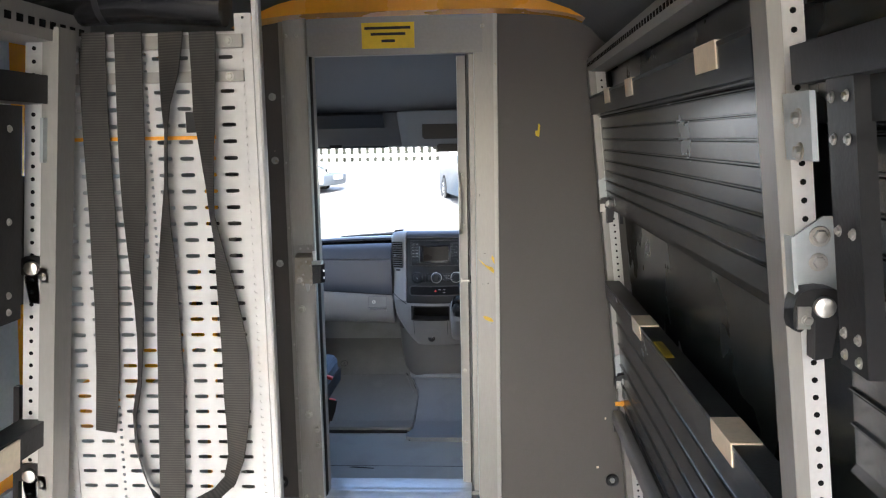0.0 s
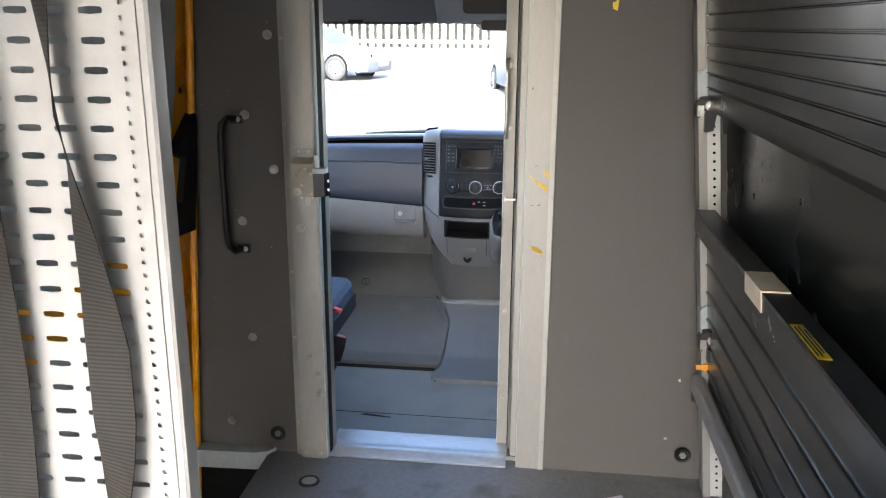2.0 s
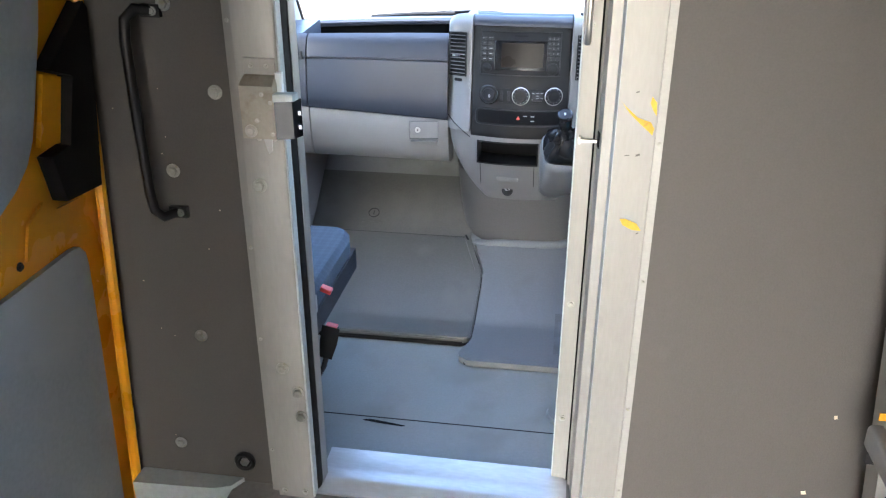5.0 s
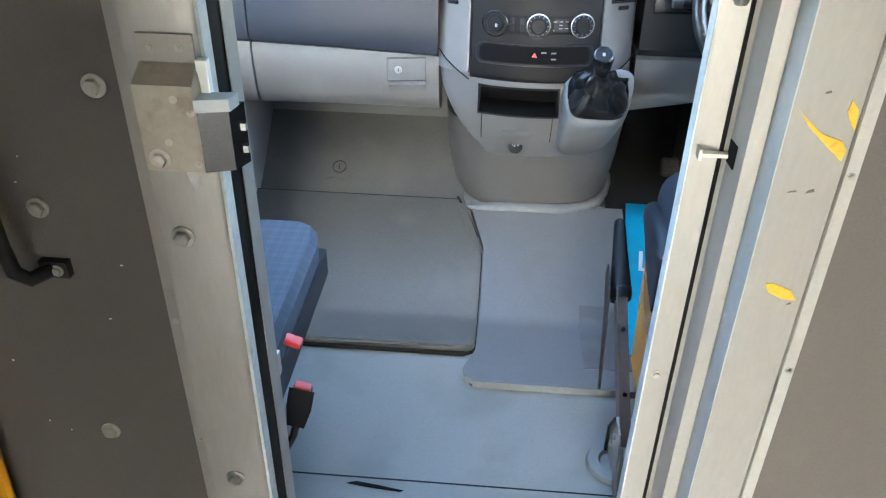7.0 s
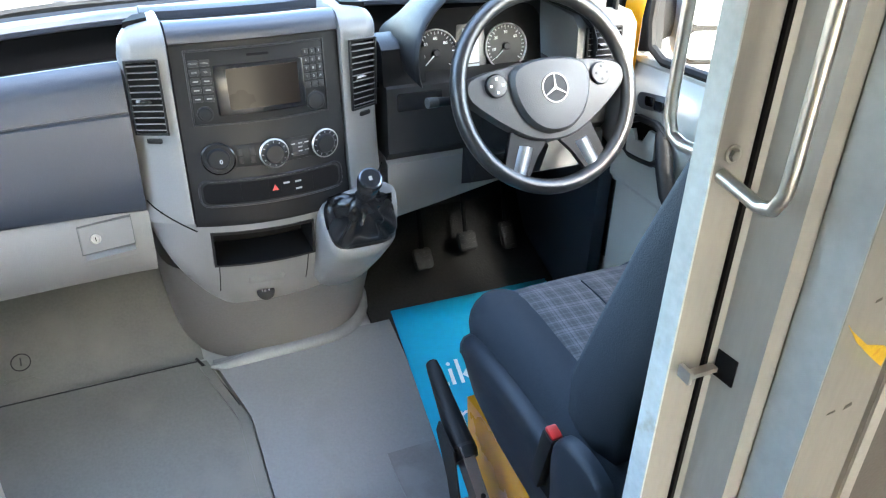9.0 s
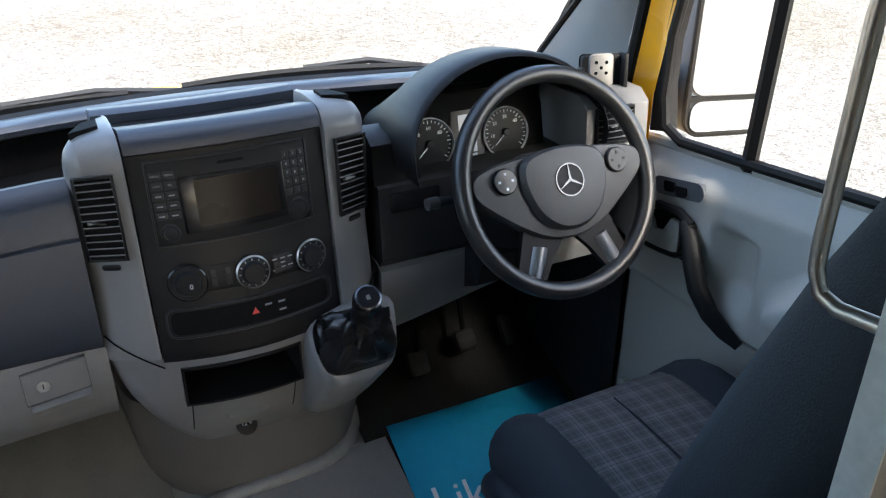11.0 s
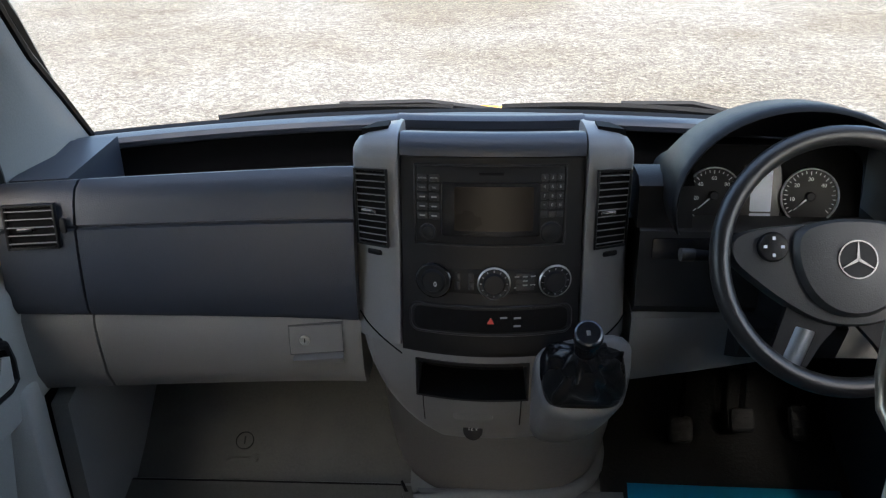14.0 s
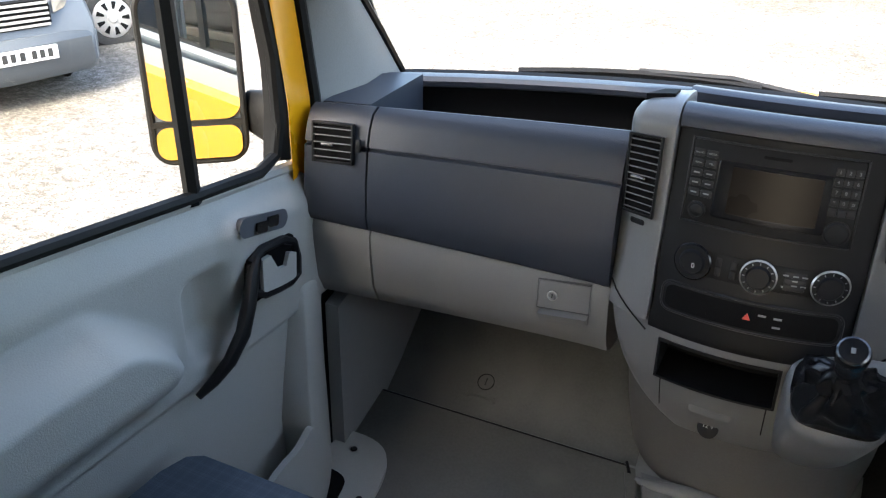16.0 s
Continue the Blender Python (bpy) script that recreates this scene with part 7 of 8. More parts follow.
plate = part("display_surround", turned(prism([(-0.030, -0.062), (0.030, -0.062), (0.036, 0.0), (0.030, 0.052), (-0.030, 0.052), (-0.036, 0.0)], "z", -0.001, 0.0005), CM), surf("warm_grey_cluster_plate", (0.085, 0.080, 0.074), 0.4, 0.2, 0.05, 8, 200, 0.01), clus, "grey plate between the gauges", bevel=0.0004)
LCD = surf("grey_lcd", (0.62, 0.66, 0.72), 0.25, 0, 0.03, 6, 60, 0)
for z0, z1 in ((-0.056, -0.030), (-0.027, 0.044)):
    part("display", turned(prism(rrect(-0.0175, 0.0175, z0, z1, 0.002), "z", 0.0005, 0.002), CM), LCD, plate, "pale grey display field")
# right end vent and trim
part("end_trim", prism([(4.985, 0.915), (4.960, 0.895), (4.953, 0.80), (5.0, 0.765), (5.10, 0.765), (5.12, 0.915)], "x", 0.572, 0.715), DASH_LIGHT, dash, "pale trim round the driver's end vent", bevel=0.006)
vent("driver's end vent with horizontal slats", facing((0.632, 4.953, 0.862), (-0.06, -1, 0.10)), 0.075, 0.060, 5)

# phone holder on the pillar
ph = thing("phone_holder", (0.66, 5.05, 0.90), "black and grey phone holder clamped beside the windscreen pillar", "phone holder")
PM = facing((0.655, 5.03, 0.920), (-0.35, -1, 0.15))
part("cradle", turned(prism(rrect(-0.040, 0.040, -0.03, 0.05, 0.006), "z", -0.012, 0.0), PM), FASCIA, ph, bevel=0.003)
part("plate", turned(prism(rrect(-0.026, 0.020, -0.012, 0.052, 0.008), "z", 0.0, 0.006), PM), ALU, ph, "grey pierced plate", bevel=0.002)
for x, y in ((-0.014, 0.038), (0.006, 0.038), (-0.014, 0.018), (0.006, 0.018), (-0.004, 0.028)):
    part("hole", lathe([(0.0035, 0.006), (0.0035, 0.0066), (0.0005, 0.0066)], 10, m=PM @ Matrix.Translation((x, y, 0))), CAVITY, ph)
part("side_arm", turned(box(0.036, 0.044, -0.05, 0.055, -0.012, 0.022), PM), FASCIA, ph, bevel=0.002)
part("side_arm", turned(box(-0.046, -0.040, -0.02, 0.03, -0.012, 0.018), PM), FASCIA, ph, bevel=0.002)
part("stalk", tube([PM @ Vector((0.01, -0.02, -0.01)), (0.69, 5.06, 0.87), (0.70, 5.07, 0.84)], 0.010, 8), FASCIA, ph)

# ---- steering wheel ----
wheel = thing("steering_wheel", (0.456, 4.87, 0.81), "black grained steering wheel with grey pad and two bright spokes", "steering wheel")
TILT = 27
WM = Matrix.Translation((0.456, 4.868, 0.812)) @ Matrix(((1, 0, 0), (0, math.sin(radians(TILT)), -math.cos(radians(TILT))), (0, math.cos(radians(TILT)), math.sin(radians(TILT))))).to_4x4()
R = 0.188
bm = bmesh.new()
loops = []
for i in range(56):
    a = 2 * math.pi * i / 56
    loops.append([WM @ Vector(((R + 0.0155 * math.cos(b)) * math.cos(a), (R + 0.0155 * math.cos(b)) * math.sin(a), 0.0175 * math.sin(b) - 0.004)) for b in (2 * math.pi * k / 12 for k in range(12))])
loops.append(loops[0])
bm = loft(loops, caps=False)
bmesh.ops.remove_doubles(bm, verts=bm.verts, dist=0.0003)
part("rim", bm, WHEEL_BLACK, wheel, "grained black rim")


def bossed(outline, z0, z1, inset):
    a = [Vector((x, y, z0)) for x, y in outline]
    c = sum((v for v in a), Vector()) / len(a)
    lo = [WM @ v for v in a]
    mid_ = [WM @ Vector((v.x, v.y, z1 - 0.008)) for v in a]
    hi = [WM @ Vector((c.x + (v.x - c.x) * inset, c.y + (v.y - c.y) * inset, z1)) for v in a]
    top_ = [WM @ Vector((c.x + (v.x - c.x) * inset * 0.6, c.y + (v.y - c.y) * inset * 0.6, z1 + 0.004)) for v in a]
    return loft([lo, mid_, hi, top_])


spoke_plate = [(-0.178, 0.030), (-0.15, 0.044), (-0.09, 0.052), (0.0, 0.058), (0.09, 0.052), (0.15, 0.044), (0.178, 0.030), (0.178, 0.000), (0.15, -0.026), (0.10, -0.064), (0.05, -0.092), (0.0, -0.100), (-0.05, -0.092), (-0.10, -0.064), (-0.15, -0.026), (-0.178, 0.000)]
part("spoke_plate", bossed(chaikin(spoke_plate), -0.02, 0.006, 0.96), WHEEL_PAD, wheel, "dark grey spoke cover")
pad = [(-0.088, 0.028), (-0.075, 0.048), (-0.04, 0.058), (0.0, 0.061), (0.04, 0.058), (0.075, 0.048), (0.088, 0.028), (0.084, -0.012), (0.066, -0.052), (0.036, -0.078), (0.0, -0.086), (-0.036, -0.078), (-0.066, -0.052), (-0.084, -0.012)]
part("horn_pad", bossed(chaikin(pad), 0.0, 0.024, 0.92), WHEEL_PAD, wheel, "dark grey horn pad")
part("badge_disc", lathe([(0.0005, 0.0285), (0.027, 0.0285), (0.027, 0.0292), (0.0005, 0.0292)], 32, m=WM), FASCIA, wheel, "dark badge centre")
part("badge_ring", lathe([(0.0262, 0.028), (0.0285, 0.028), (0.0285, 0.0305), (0.0262, 0.0305)], 32, m=WM), DARK_CHROME, wheel, "bright round badge ring")
for a in (90, 210, 330):
    part("badge_bar", turned(prism([(0.0, -0.0026), (0.0268, -0.0005), (0.0268, 0.0005), (0.0, 0.0026)], "z", 0.0292, 0.0312), WM @ pose(0, 0, 0, 0, 0, a)), DARK_CHROME, wheel, "bright badge bar")
lettering("AIRBAG", 0.0075, WM @ Matrix.Translation((0.006, -0.040, 0.0262)), FASCIA, wheel, "pad_lettering", 0.0003)
for s in (-1, 1):
    k = part("button_pod", lathe([(0.0005, 0.0), (0.0225, 0.0), (0.0225, 0.014), (0.020, 0.017), (0.0005, 0.0175)], 26, m=WM @ Matrix.Translation((s * 0.115, 0.018, 0.0))), GLOSS_BLACK if s < 0 else WHEEL_PAD, wheel, "round button cluster")
    for a in (0, 90, 180, 270):
        part("button_mark", turned(box(0.010, 0.015, -0.0022, 0.0022, 0.0175, 0.0181), WM @ Matrix.Translation((s * 0.115, 0.018, 0)) @ pose(0, 0, 0, 0, 0, a)), WHITE_PRINT if s < 0 else FASCIA, k)
    root = [(s * 0.004, -0.085), (s * 0.085, -0.060), (s * 0.118, -0.150), (s * 0.070, -0.172), (s * 0.040, -0.125)]
    part("spoke_root", loft([[WM @ Vector((x, y, -0.020)) for x, y in root], [WM @ Vector((x, y, -0.006)) for x, y in root]]), FASCIA, wheel, "black spoke root", bevel=0.003)
    sp = [(s * 0.046, -0.108), (s * 0.078, -0.098), (s * 0.103, -0.150), (s * 0.070, -0.167)]
    across = []
    for i in range(11):
        u = i / 10
        h = -0.010 + 0.014 * math.sin(math.pi * u) ** 0.7
        hi, lo = (tuple(p + (q - p) * u for p, q in zip(a, b)) for a, b in ((sp[0], sp[1]), (sp[3], sp[2])))
        across.append([WM @ Vector((*hi, -0.014)), WM @ Vector((*hi, h)), WM @ Vector((*lo, h - 0.003)), WM @ Vector((*lo, -0.014))])
    bm = loft(across)
    part("lower_spoke", bm, SILVER_PLASTIC, wheel, "bright silver lower spoke", bevel=0.0015)
part("column_shroud", loft([[WM @ Vector((x, y, -0.03)) for x, y in rrect(-0.075, 0.075, -0.095, 0.06, 0.03)], [WM @ Vector((x * 0.95, y * 0.95 - 0.01, -0.10)) for x, y in rrect(-0.075, 0.075, -0.095, 0.06, 0.03)], [WM @ Vector((x * 0.95, y * 0.95 - 0.02, -0.20)) for x, y in rrect(-0.075, 0.075, -0.095, 0.06, 0.03)]]), FASCIA, wheel, "black column shroud", bevel=0.004)
part("lower_shroud", loft([[(0.335, 4.985, 0.575), (0.52, 4.985, 0.575), (0.52, 4.985, 0.66), (0.335, 4.985, 0.66)], [(0.345, 4.955, 0.59), (0.51, 4.955, 0.59), (0.51, 4.93, 0.66), (0.345, 4.93, 0.66)]]), FASCIA, wheel, "black lower shroud", bevel=0.012)
stalk = part("indicator_stalk", tube([WM @ Vector((-0.05, 0.0, -0.06)), WM @ Vector((-0.14, 0.005, -0.055)), WM @ Vector((-0.222, 0.008, -0.045))], [0.006, 0.007, 0.010], 10), FASCIA, wheel, "black indicator stalk")
part("stalk_end", tube([WM @ Vector((-0.215, 0.008, -0.046)), WM @ Vector((-0.236, 0.008, -0.044))], 0.0105, 12), WHEEL_PAD, stalk, "grey stalk end")

# ---- pedals ----
# Far pedals and all arms are blackened to paint in the footwell's shade.
for x, y, z, w, h, rubber in ((0.348, 5.220, 0.245, 0.048, 0.052, PEDAL), (0.480, 5.235, 0.262, 0.050, 0.050, RUBBER), (0.610, 5.25, 0.245, 0.040, 0.075, RUBBER)):
    t = thing("pedal", (x, y, z), "worn grey rubber-faced foot pedal in the dark driver's footwell" if rubber is PEDAL else "rubber-faced foot pedal, blackened to hold the footwell's shade", "pedal", "pedals")
    m = facing((x, y, z), (0, -0.8, 0.6))
    part("pad", turned(prism(rrect(-w / 2, w / 2, -h / 2, h / 2, 0.010), "z", 0, 0.010), m), rubber, t, bevel=0.003)
    for i in range(4):
        part("grip_rib", turned(box(-w * 0.4, w * 0.4, -h * 0.36 + i * h * 0.22, -h * 0.30 + i * h * 0.22, 0.010, 0.0125), m), rubber, t)
    part("arm", tube([m @ Vector((0, 0.01, 0)), (x + 0.01, y + 0.06, z + 0.10), (x + 0.01, y + 0.09, z + 0.30)], 0.007, 8), CAVITY, t, "pedal arm, blackened to hold the footwell's shade")
# Wall and covering carry the footwell's shade in their near-black colour.
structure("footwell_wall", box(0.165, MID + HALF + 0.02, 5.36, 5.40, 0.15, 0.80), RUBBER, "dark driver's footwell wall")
structure("driver_carpet", prism([(4.74, 0.026), (5.30, 0.206), (5.362, 0.300), (5.362, 0.316), (5.295, 0.218), (4.74, 0.030)], "x", 0.17, MID + HALF), CARPET, "worn driver's footwell covering, darkened to hold the footwell's shade")
for s, nm in ((1, "kick_panel_right"),):
    structure(nm, prism([(4.98, 0.05), (5.36, 0.15), (5.36, 0.70), (4.98, 0.60)], "x", 0.69, 0.725), SEAT_PLASTIC, "dark kick panel beside the pedals")

# cyan paper floor cover
pap = thing("paper_mat", (0.4, 5.0, 0.05), "bright cyan paper floor protector with white lettering", "paper mat")
n = 10
def paper_z(y):
    return floor_z(y) + 0.022
bm = loft([[(0.190 + (y - 4.66) * 0.075, y, paper_z(y)), (0.40 + (y - 4.66) * 0.05, y - 0.012, paper_z(y) + 0.005), (0.655 + (y - 4.66) * 0.02, y - 0.008, paper_z(y) - 0.002)] for y in (4.62 + 0.515 * i / n for i in range(n + 1))], closed=False)
sheet = part("sheet", bm, CYAN, pap, "bright cyan printed sheet")
sheet.modifiers.new("paper", "SOLIDIFY").thickness = 0.0012
for tx, y, x in (("Like", 4.918, 0.322), ("in", 4.808, 0.280)):
    lettering(tx, 0.100, Matrix.Translation((x, y, paper_z(y) + 0.0068)) @ pose(0, 0, 0, 16.7, 0, -6), WHITE_PRINT, pap, "print", 0.0004)

# ---- driver's seat ----
seat = thing("driver_seat", (0.43, 4.4, 0.02), "dark blue driver's seat with checked centre on yellow box", "seat")


def pillow(stations, a0, b0):
    """A stuffed cushion: rounded bolsters beside a shallow dished centre, along y."""
    out = []
    for y, zt, zb, k in stations:
        a, b = a0 + k, b0 - k
        h = zt - zb
        half = [(0.018, zb), (0.004, zb + h * 0.25), (0.0, zb + h * 0.5), (0.003, zb + h * 0.72), (0.012, zb + h * 0.89), (0.028, zt + 0.002), (0.048, zt + 0.006), (0.072, zt + 0.002), (0.095, zt - 0.008), (0.13, zt - 0.010)]
        out.append([(a + d, y, z) for d, z in half] + [(b - d, y, z) for d, z in reversed(half)])
    return loft(out)


part("cushion", pillow(((4.08, 0.500, 0.39, 0.0), (4.20, 0.502, 0.39, 0.0), (4.35, 0.508, 0.39, 0.0), (4.48, 0.514, 0.39, 0.0), (4.57, 0.519, 0.39, 0.001), (4.62, 0.519, 0.39, 0.004), (4.66, 0.513, 0.39, 0.011), (4.685, 0.500, 0.392, 0.021), (4.700, 0.481, 0.397, 0.034), (4.706, 0.460, 0.405, 0.048), (4.704, 0.437, 0.412, 0.060)), 0.196, 0.672), SEAT_DARK, seat, "dark blue cloth cushion", crease=9.0)
loops = []
for y, zt in ((4.18, 0.496), (4.32, 0.502), (4.45, 0.508), (4.55, 0.513), (4.61, 0.5145), (4.650, 0.510), (4.678, 0.500), (4.696, 0.484), (4.705, 0.462)):
    loops.append([(0.296, y, zt - 0.010), (0.304, y, zt - 0.002), (0.34, y, zt), (0.43, y, zt + 0.001), (0.53, y, zt), (0.566, y, zt - 0.002), (0.574, y, zt - 0.010)])
part("check_centre", loft(loops, closed=False), PLAID, seat, "dark checked cloth centre", crease=9.0)
part("centre_seam", tube([(0.43, y, z + 0.0035) for y, z in ((4.30, 0.501), (4.45, 0.508), (4.58, 0.5135), (4.64, 0.511))], 0.0016, 6), SEAT_DARK, seat, "sewn seam across the checks")
loops = []
for z, y0, k in ((0.47, 4.345, 0.03), (0.51, 4.352, 0.008), (0.58, 4.345, 0.0), (0.70, 4.305, 0.0), (0.85, 4.255, 0.004), (1.0, 4.205, 0.02), (1.09, 4.175, 0.05), (1.12, 4.145, 0.09)):
    a, b = 0.204 + k, 0.668 - k
    half = [(0.012, -0.13), (0.0, -0.085), (0.0, -0.045), (0.008, -0.012), (0.024, 0.008), (0.048, 0.014), (0.072, 0.006), (0.095, -0.010), (0.13, -0.014)]
    loops.append([(a + d, y0 + o, z) for d, o in half] + [(b - d, y0 + o, z) for d, o in reversed(half)])
part("backrest", loft(loops), SEAT_DARK, seat, "dark blue bolstered backrest", crease=9.0)
loops = []
for y, z0, z1, k in ((4.10, 0.30, 0.45, 0.0), (4.22, 0.295, 0.46, 0.0), (4.36, 0.295, 0.475, 0.0), (4.48, 0.310, 0.478, 0.0), (4.58, 0.335, 0.472, 0.002), (4.625, 0.360, 0.462, 0.006), (4.650, 0.385, 0.446, 0.014)):
    loops.append([(0.215, y, z0), (0.192 + k, y, z0 + 0.006), (0.182 + k, y, z0 + 0.022), (0.176 + k, y, z0 + (z1 - z0) * 0.45), (0.170 + k, y, z1 - 0.040), (0.170 + k, y, z1 - 0.018), (0.176 + k, y, z1 - 0.005), (0.188 + k, y, z1), (0.215, y, z1 - 0.006)])
part("side_shield", loft(loops), SEAT_PLASTIC, seat, "dark moulded plastic side shield", crease=1.2)
loops = []
for d, k in ((0.0, 0.0), (0.012, 0.0), (0.020, 0.006), (0.024, 0.018)):
    ring = chaikin([(4.16, 0.335), (4.235, 0.340), (4.268, 0.385), (4.272, 0.440), (4.285, 0.520), (4.262, 0.552), (4.20, 0.560), (4.14, 0.540)], 2)
    cy, cz = 4.21, 0.45
    loops.append([(0.176 - d, cy + (y - cy) * (1 - k * 5), cz + (z - cz) * (1 - k * 5)) for y, z in ring])
part("recliner_cover", loft(loops), SEAT_PLASTIC, seat, "rounded recliner cover", crease=1.2)
part("buckle_slot", prism(rrect(4.270, 4.318, 0.395, 0.468, 0.008), "x", 0.1665, 0.175), CAVITY, seat, "dark buckle opening")
part("buckle_stalk", turned(box(-0.011, 0.011, -0.014, 0.014, -0.10, 0.02), pose(0.163, 4.296, 0.508, 12)), FASCIA, seat, "black belt buckle", bevel=0.004)
part("buckle_button", turned(box(-0.009, 0.009, -0.012, 0.012, 0.020, 0.028), pose(0.163, 4.296, 0.508, 12)), RED_PLASTIC, seat, "red release button", bevel=0.003)
part("base_box", prism([(4.08, 0.02), (4.60, 0.02), (4.64, 0.30), (4.08, 0.33)], "x", 0.20, 0.64), YELLOW, seat, "yellow painted seat box", bevel=0.008)

# handbrake
hb = thing("handbrake", (0.13, 4.28, 0.02), "black handbrake lever with bare steel shank beside the seat", "handbrake")
A, B, C = Vector((0.142, 4.285, 0.115)), Vector((0.134, 4.51, 0.292)), Vector((0.135, 4.672, 0.384))
part("grip", tube([B - (C - B) * 0.05, B + (C - B) * 0.02, B + (C - B) * 0.25, B + (C - B) * 0.6, C - (C - B) * 0.10, C - (C - B) * 0.02, C], [0.024, 0.027, 0.023, 0.018, 0.0145, 0.0125, 0.008], 16, squash=0.75), FASCIA, hb, "black moulded grip")
part("grip_band", tube([B + (C - B) * 0.06, B + (C - B) * 0.09], 0.0268, 16, squash=0.75), BUTTON, hb, "moulded band at the grip's mouth")
for dx in (-0.011, 0.008):
    bm = bmesh.new()
    hexa(bm, [(A.x + dx, 4.27, 0.075), (A.x + dx + 0.003, 4.27, 0.075), (B.x + dx + 0.003, 4.53, 0.285), (B.x + dx, 4.53, 0.285), (A.x + dx, 4.25, 0.115), (A.x + dx + 0.003, 4.25, 0.115), (B.x + dx + 0.003, 4.51, 0.315), (B.x + dx, 4.51, 0.315)])
    part("lever_plate", bm, LEVER_STEEL, hb, "bare brown-grey lever plate", smooth=False)
bm = bmesh.new()
hexa(bm, [(A.x - 0.011, 4.252, 0.110), (A.x + 0.011, 4.252, 0.110), (B.x + 0.011, 4.512, 0.310), (B.x - 0.011, 4.512, 0.310), (A.x - 0.011, 4.250, 0.113), (A.x + 0.011, 4.250, 0.113), (B.x + 0.011, 4.510, 0.313), (B.x - 0.011, 4.510, 0.313)])
part("lever_web", bm, LEVER_STEEL, hb, "bare brown-grey lever web", smooth=False)
for f in (0.25, 0.72):
    p = A + (B - A) * f
    part("rivet", lathe([(0.0005, 0.0), (0.005, 0.0), (0.004, 0.003), (0.0005, 0.0035)], 10, m=facing((p.x, p.y - 0.012, p.z + 0.020), (0, -0.62, 0.78))), CAVITY, hb)
part("shank_skirt", prism([(4.565, 0.335), (4.500, 0.318), (4.455, 0.20), (4.435, 0.095), (4.448, 0.080), (4.475, 0.13), (4.520, 0.235), (4.575, 0.305)], "x", 0.106, 0.1095), FASCIA, hb, "black moulded skirt below the grip", bevel=0.001)
part("bracket", prism([(4.20, 0.022), (4.34, 0.022), (4.33, 0.10), (4.30, 0.145), (4.25, 0.145), (4.22, 0.10)], "x", 0.125, 0.129), ZINC, hb, "steel pivot bracket", bevel=0.001)
part("bracket", prism([(4.20, 0.022), (4.34, 0.022), (4.33, 0.10), (4.30, 0.145), (4.25, 0.145), (4.22, 0.10)], "x", 0.155, 0.159), ZINC, hb, "steel pivot bracket", bevel=0.001)
for y, z in ((4.275, 0.115), (4.300, 0.070)):
    part("pivot_bolt", tube([(0.119, y, z), (0.165, y, z)], 0.007, 10), STEEL, hb, "steel pivot bolt")
part("floor_boot", lathe([(0.0005, 0.004), (0.03, 0.004), (0.034, 0.012), (0.055, 0.010), (0.06, 0.0)], 26, m=Matrix.Translation((0.135, 4.29, 0.021))), CAB_FLOOR, hb, "round rubber floor boot")
part("cable", tube([(0.118, 4.32, 0.03), (0.12, 4.33, 0.09), (0.124, 4.30, 0.14)], 0.004, 6), BLACK_STEEL, hb, "thin black cable")

# ---- passenger jump seat ----
js = thing("jump_seat", (-0.68, 4.25, 0.3), "blue checked folding passenger seat against the bulkhead", "seat")
loops = []
for y, k in ((4.05, 0.02), (4.07, 0.0), (4.44, 0.0), (4.485, 0.012), (4.50, 0.035)):
    a, b = -0.845 + k, -0.492 - k
    loops.append([(a, y, 0.385), (a, y, 0.425), (a + 0.015, y, 0.44), (b - 0.015, y, 0.44), (b, y, 0.425), (b, y, 0.385)])
part("cushion", loft(loops), PLAID_BLUE, js, "blue checked cushion")
part("pan", box(-0.84, -0.487, 4.04, 4.485, 0.325, 0.386), SEAT_PLASTIC, js, "black seat pan", bevel=0.008)
part("hinge", box(-0.50, -0.482, 4.04, 4.10, 0.392, 0.437), ZINC, js, "steel hinge", bevel=0.004)
part("leg", box(-0.80, -0.76, 4.05, 4.40, 0.02, 0.33), BLACK_STEEL, js, bevel=0.004)
part("leg", box(-0.53, -0.50, 4.02, 4.08, 0.02, 0.33), BLACK_STEEL, js, bevel=0.004)
part("backrest", loft([[(-0.845, y, z), (-0.60, y, z), (-0.60, y - 0.05, z), (-0.845, y - 0.05, z)] for y, z in ((4.075, 0.50), (4.08, 0.6), (4.07, 0.80), (4.05, 0.86))]), SEAT_DARK, js, "dark blue backrest pad", bevel=0.015)
loops = []
for z, k in ((1.055, 0.030), (1.07, 0.008), (1.12, 0.0), (1.19, 0.002), (1.235, 0.012), (1.25, 0.035)):
    loops.append(chaikin([(-0.80 + k, 4.00, z), (-0.512 - k, 4.00, z), (-0.512 - k, 4.10 - k * 0.6, z), (-0.80 + k, 4.10 - k * 0.6, z)], 2))
part("headrest", loft(loops), SEAT_DARK, js, "dark rounded headrest pad", crease=1.2)
part("red_catch", turned(box(-0.014, 0.014, -0.010, 0.010, -0.006, 0.006), pose(-0.462, 4.115, 0.445, 0, 20, 0)), RED_PLASTIC, js, "red seat catch", bevel=0.002)
bk = thing("belt_buckle", (-0.46, 4.11, 0.26), "black seat belt buckle with red button on a stalk", "belt buckle")
part("stalk", tube([(-0.515, 4.065, 0.175), (-0.495, 4.085, 0.205), (-0.478, 4.105, 0.235), (-0.470, 4.109, 0.268)], 0.007, 8), BLACK_STEEL, bk)
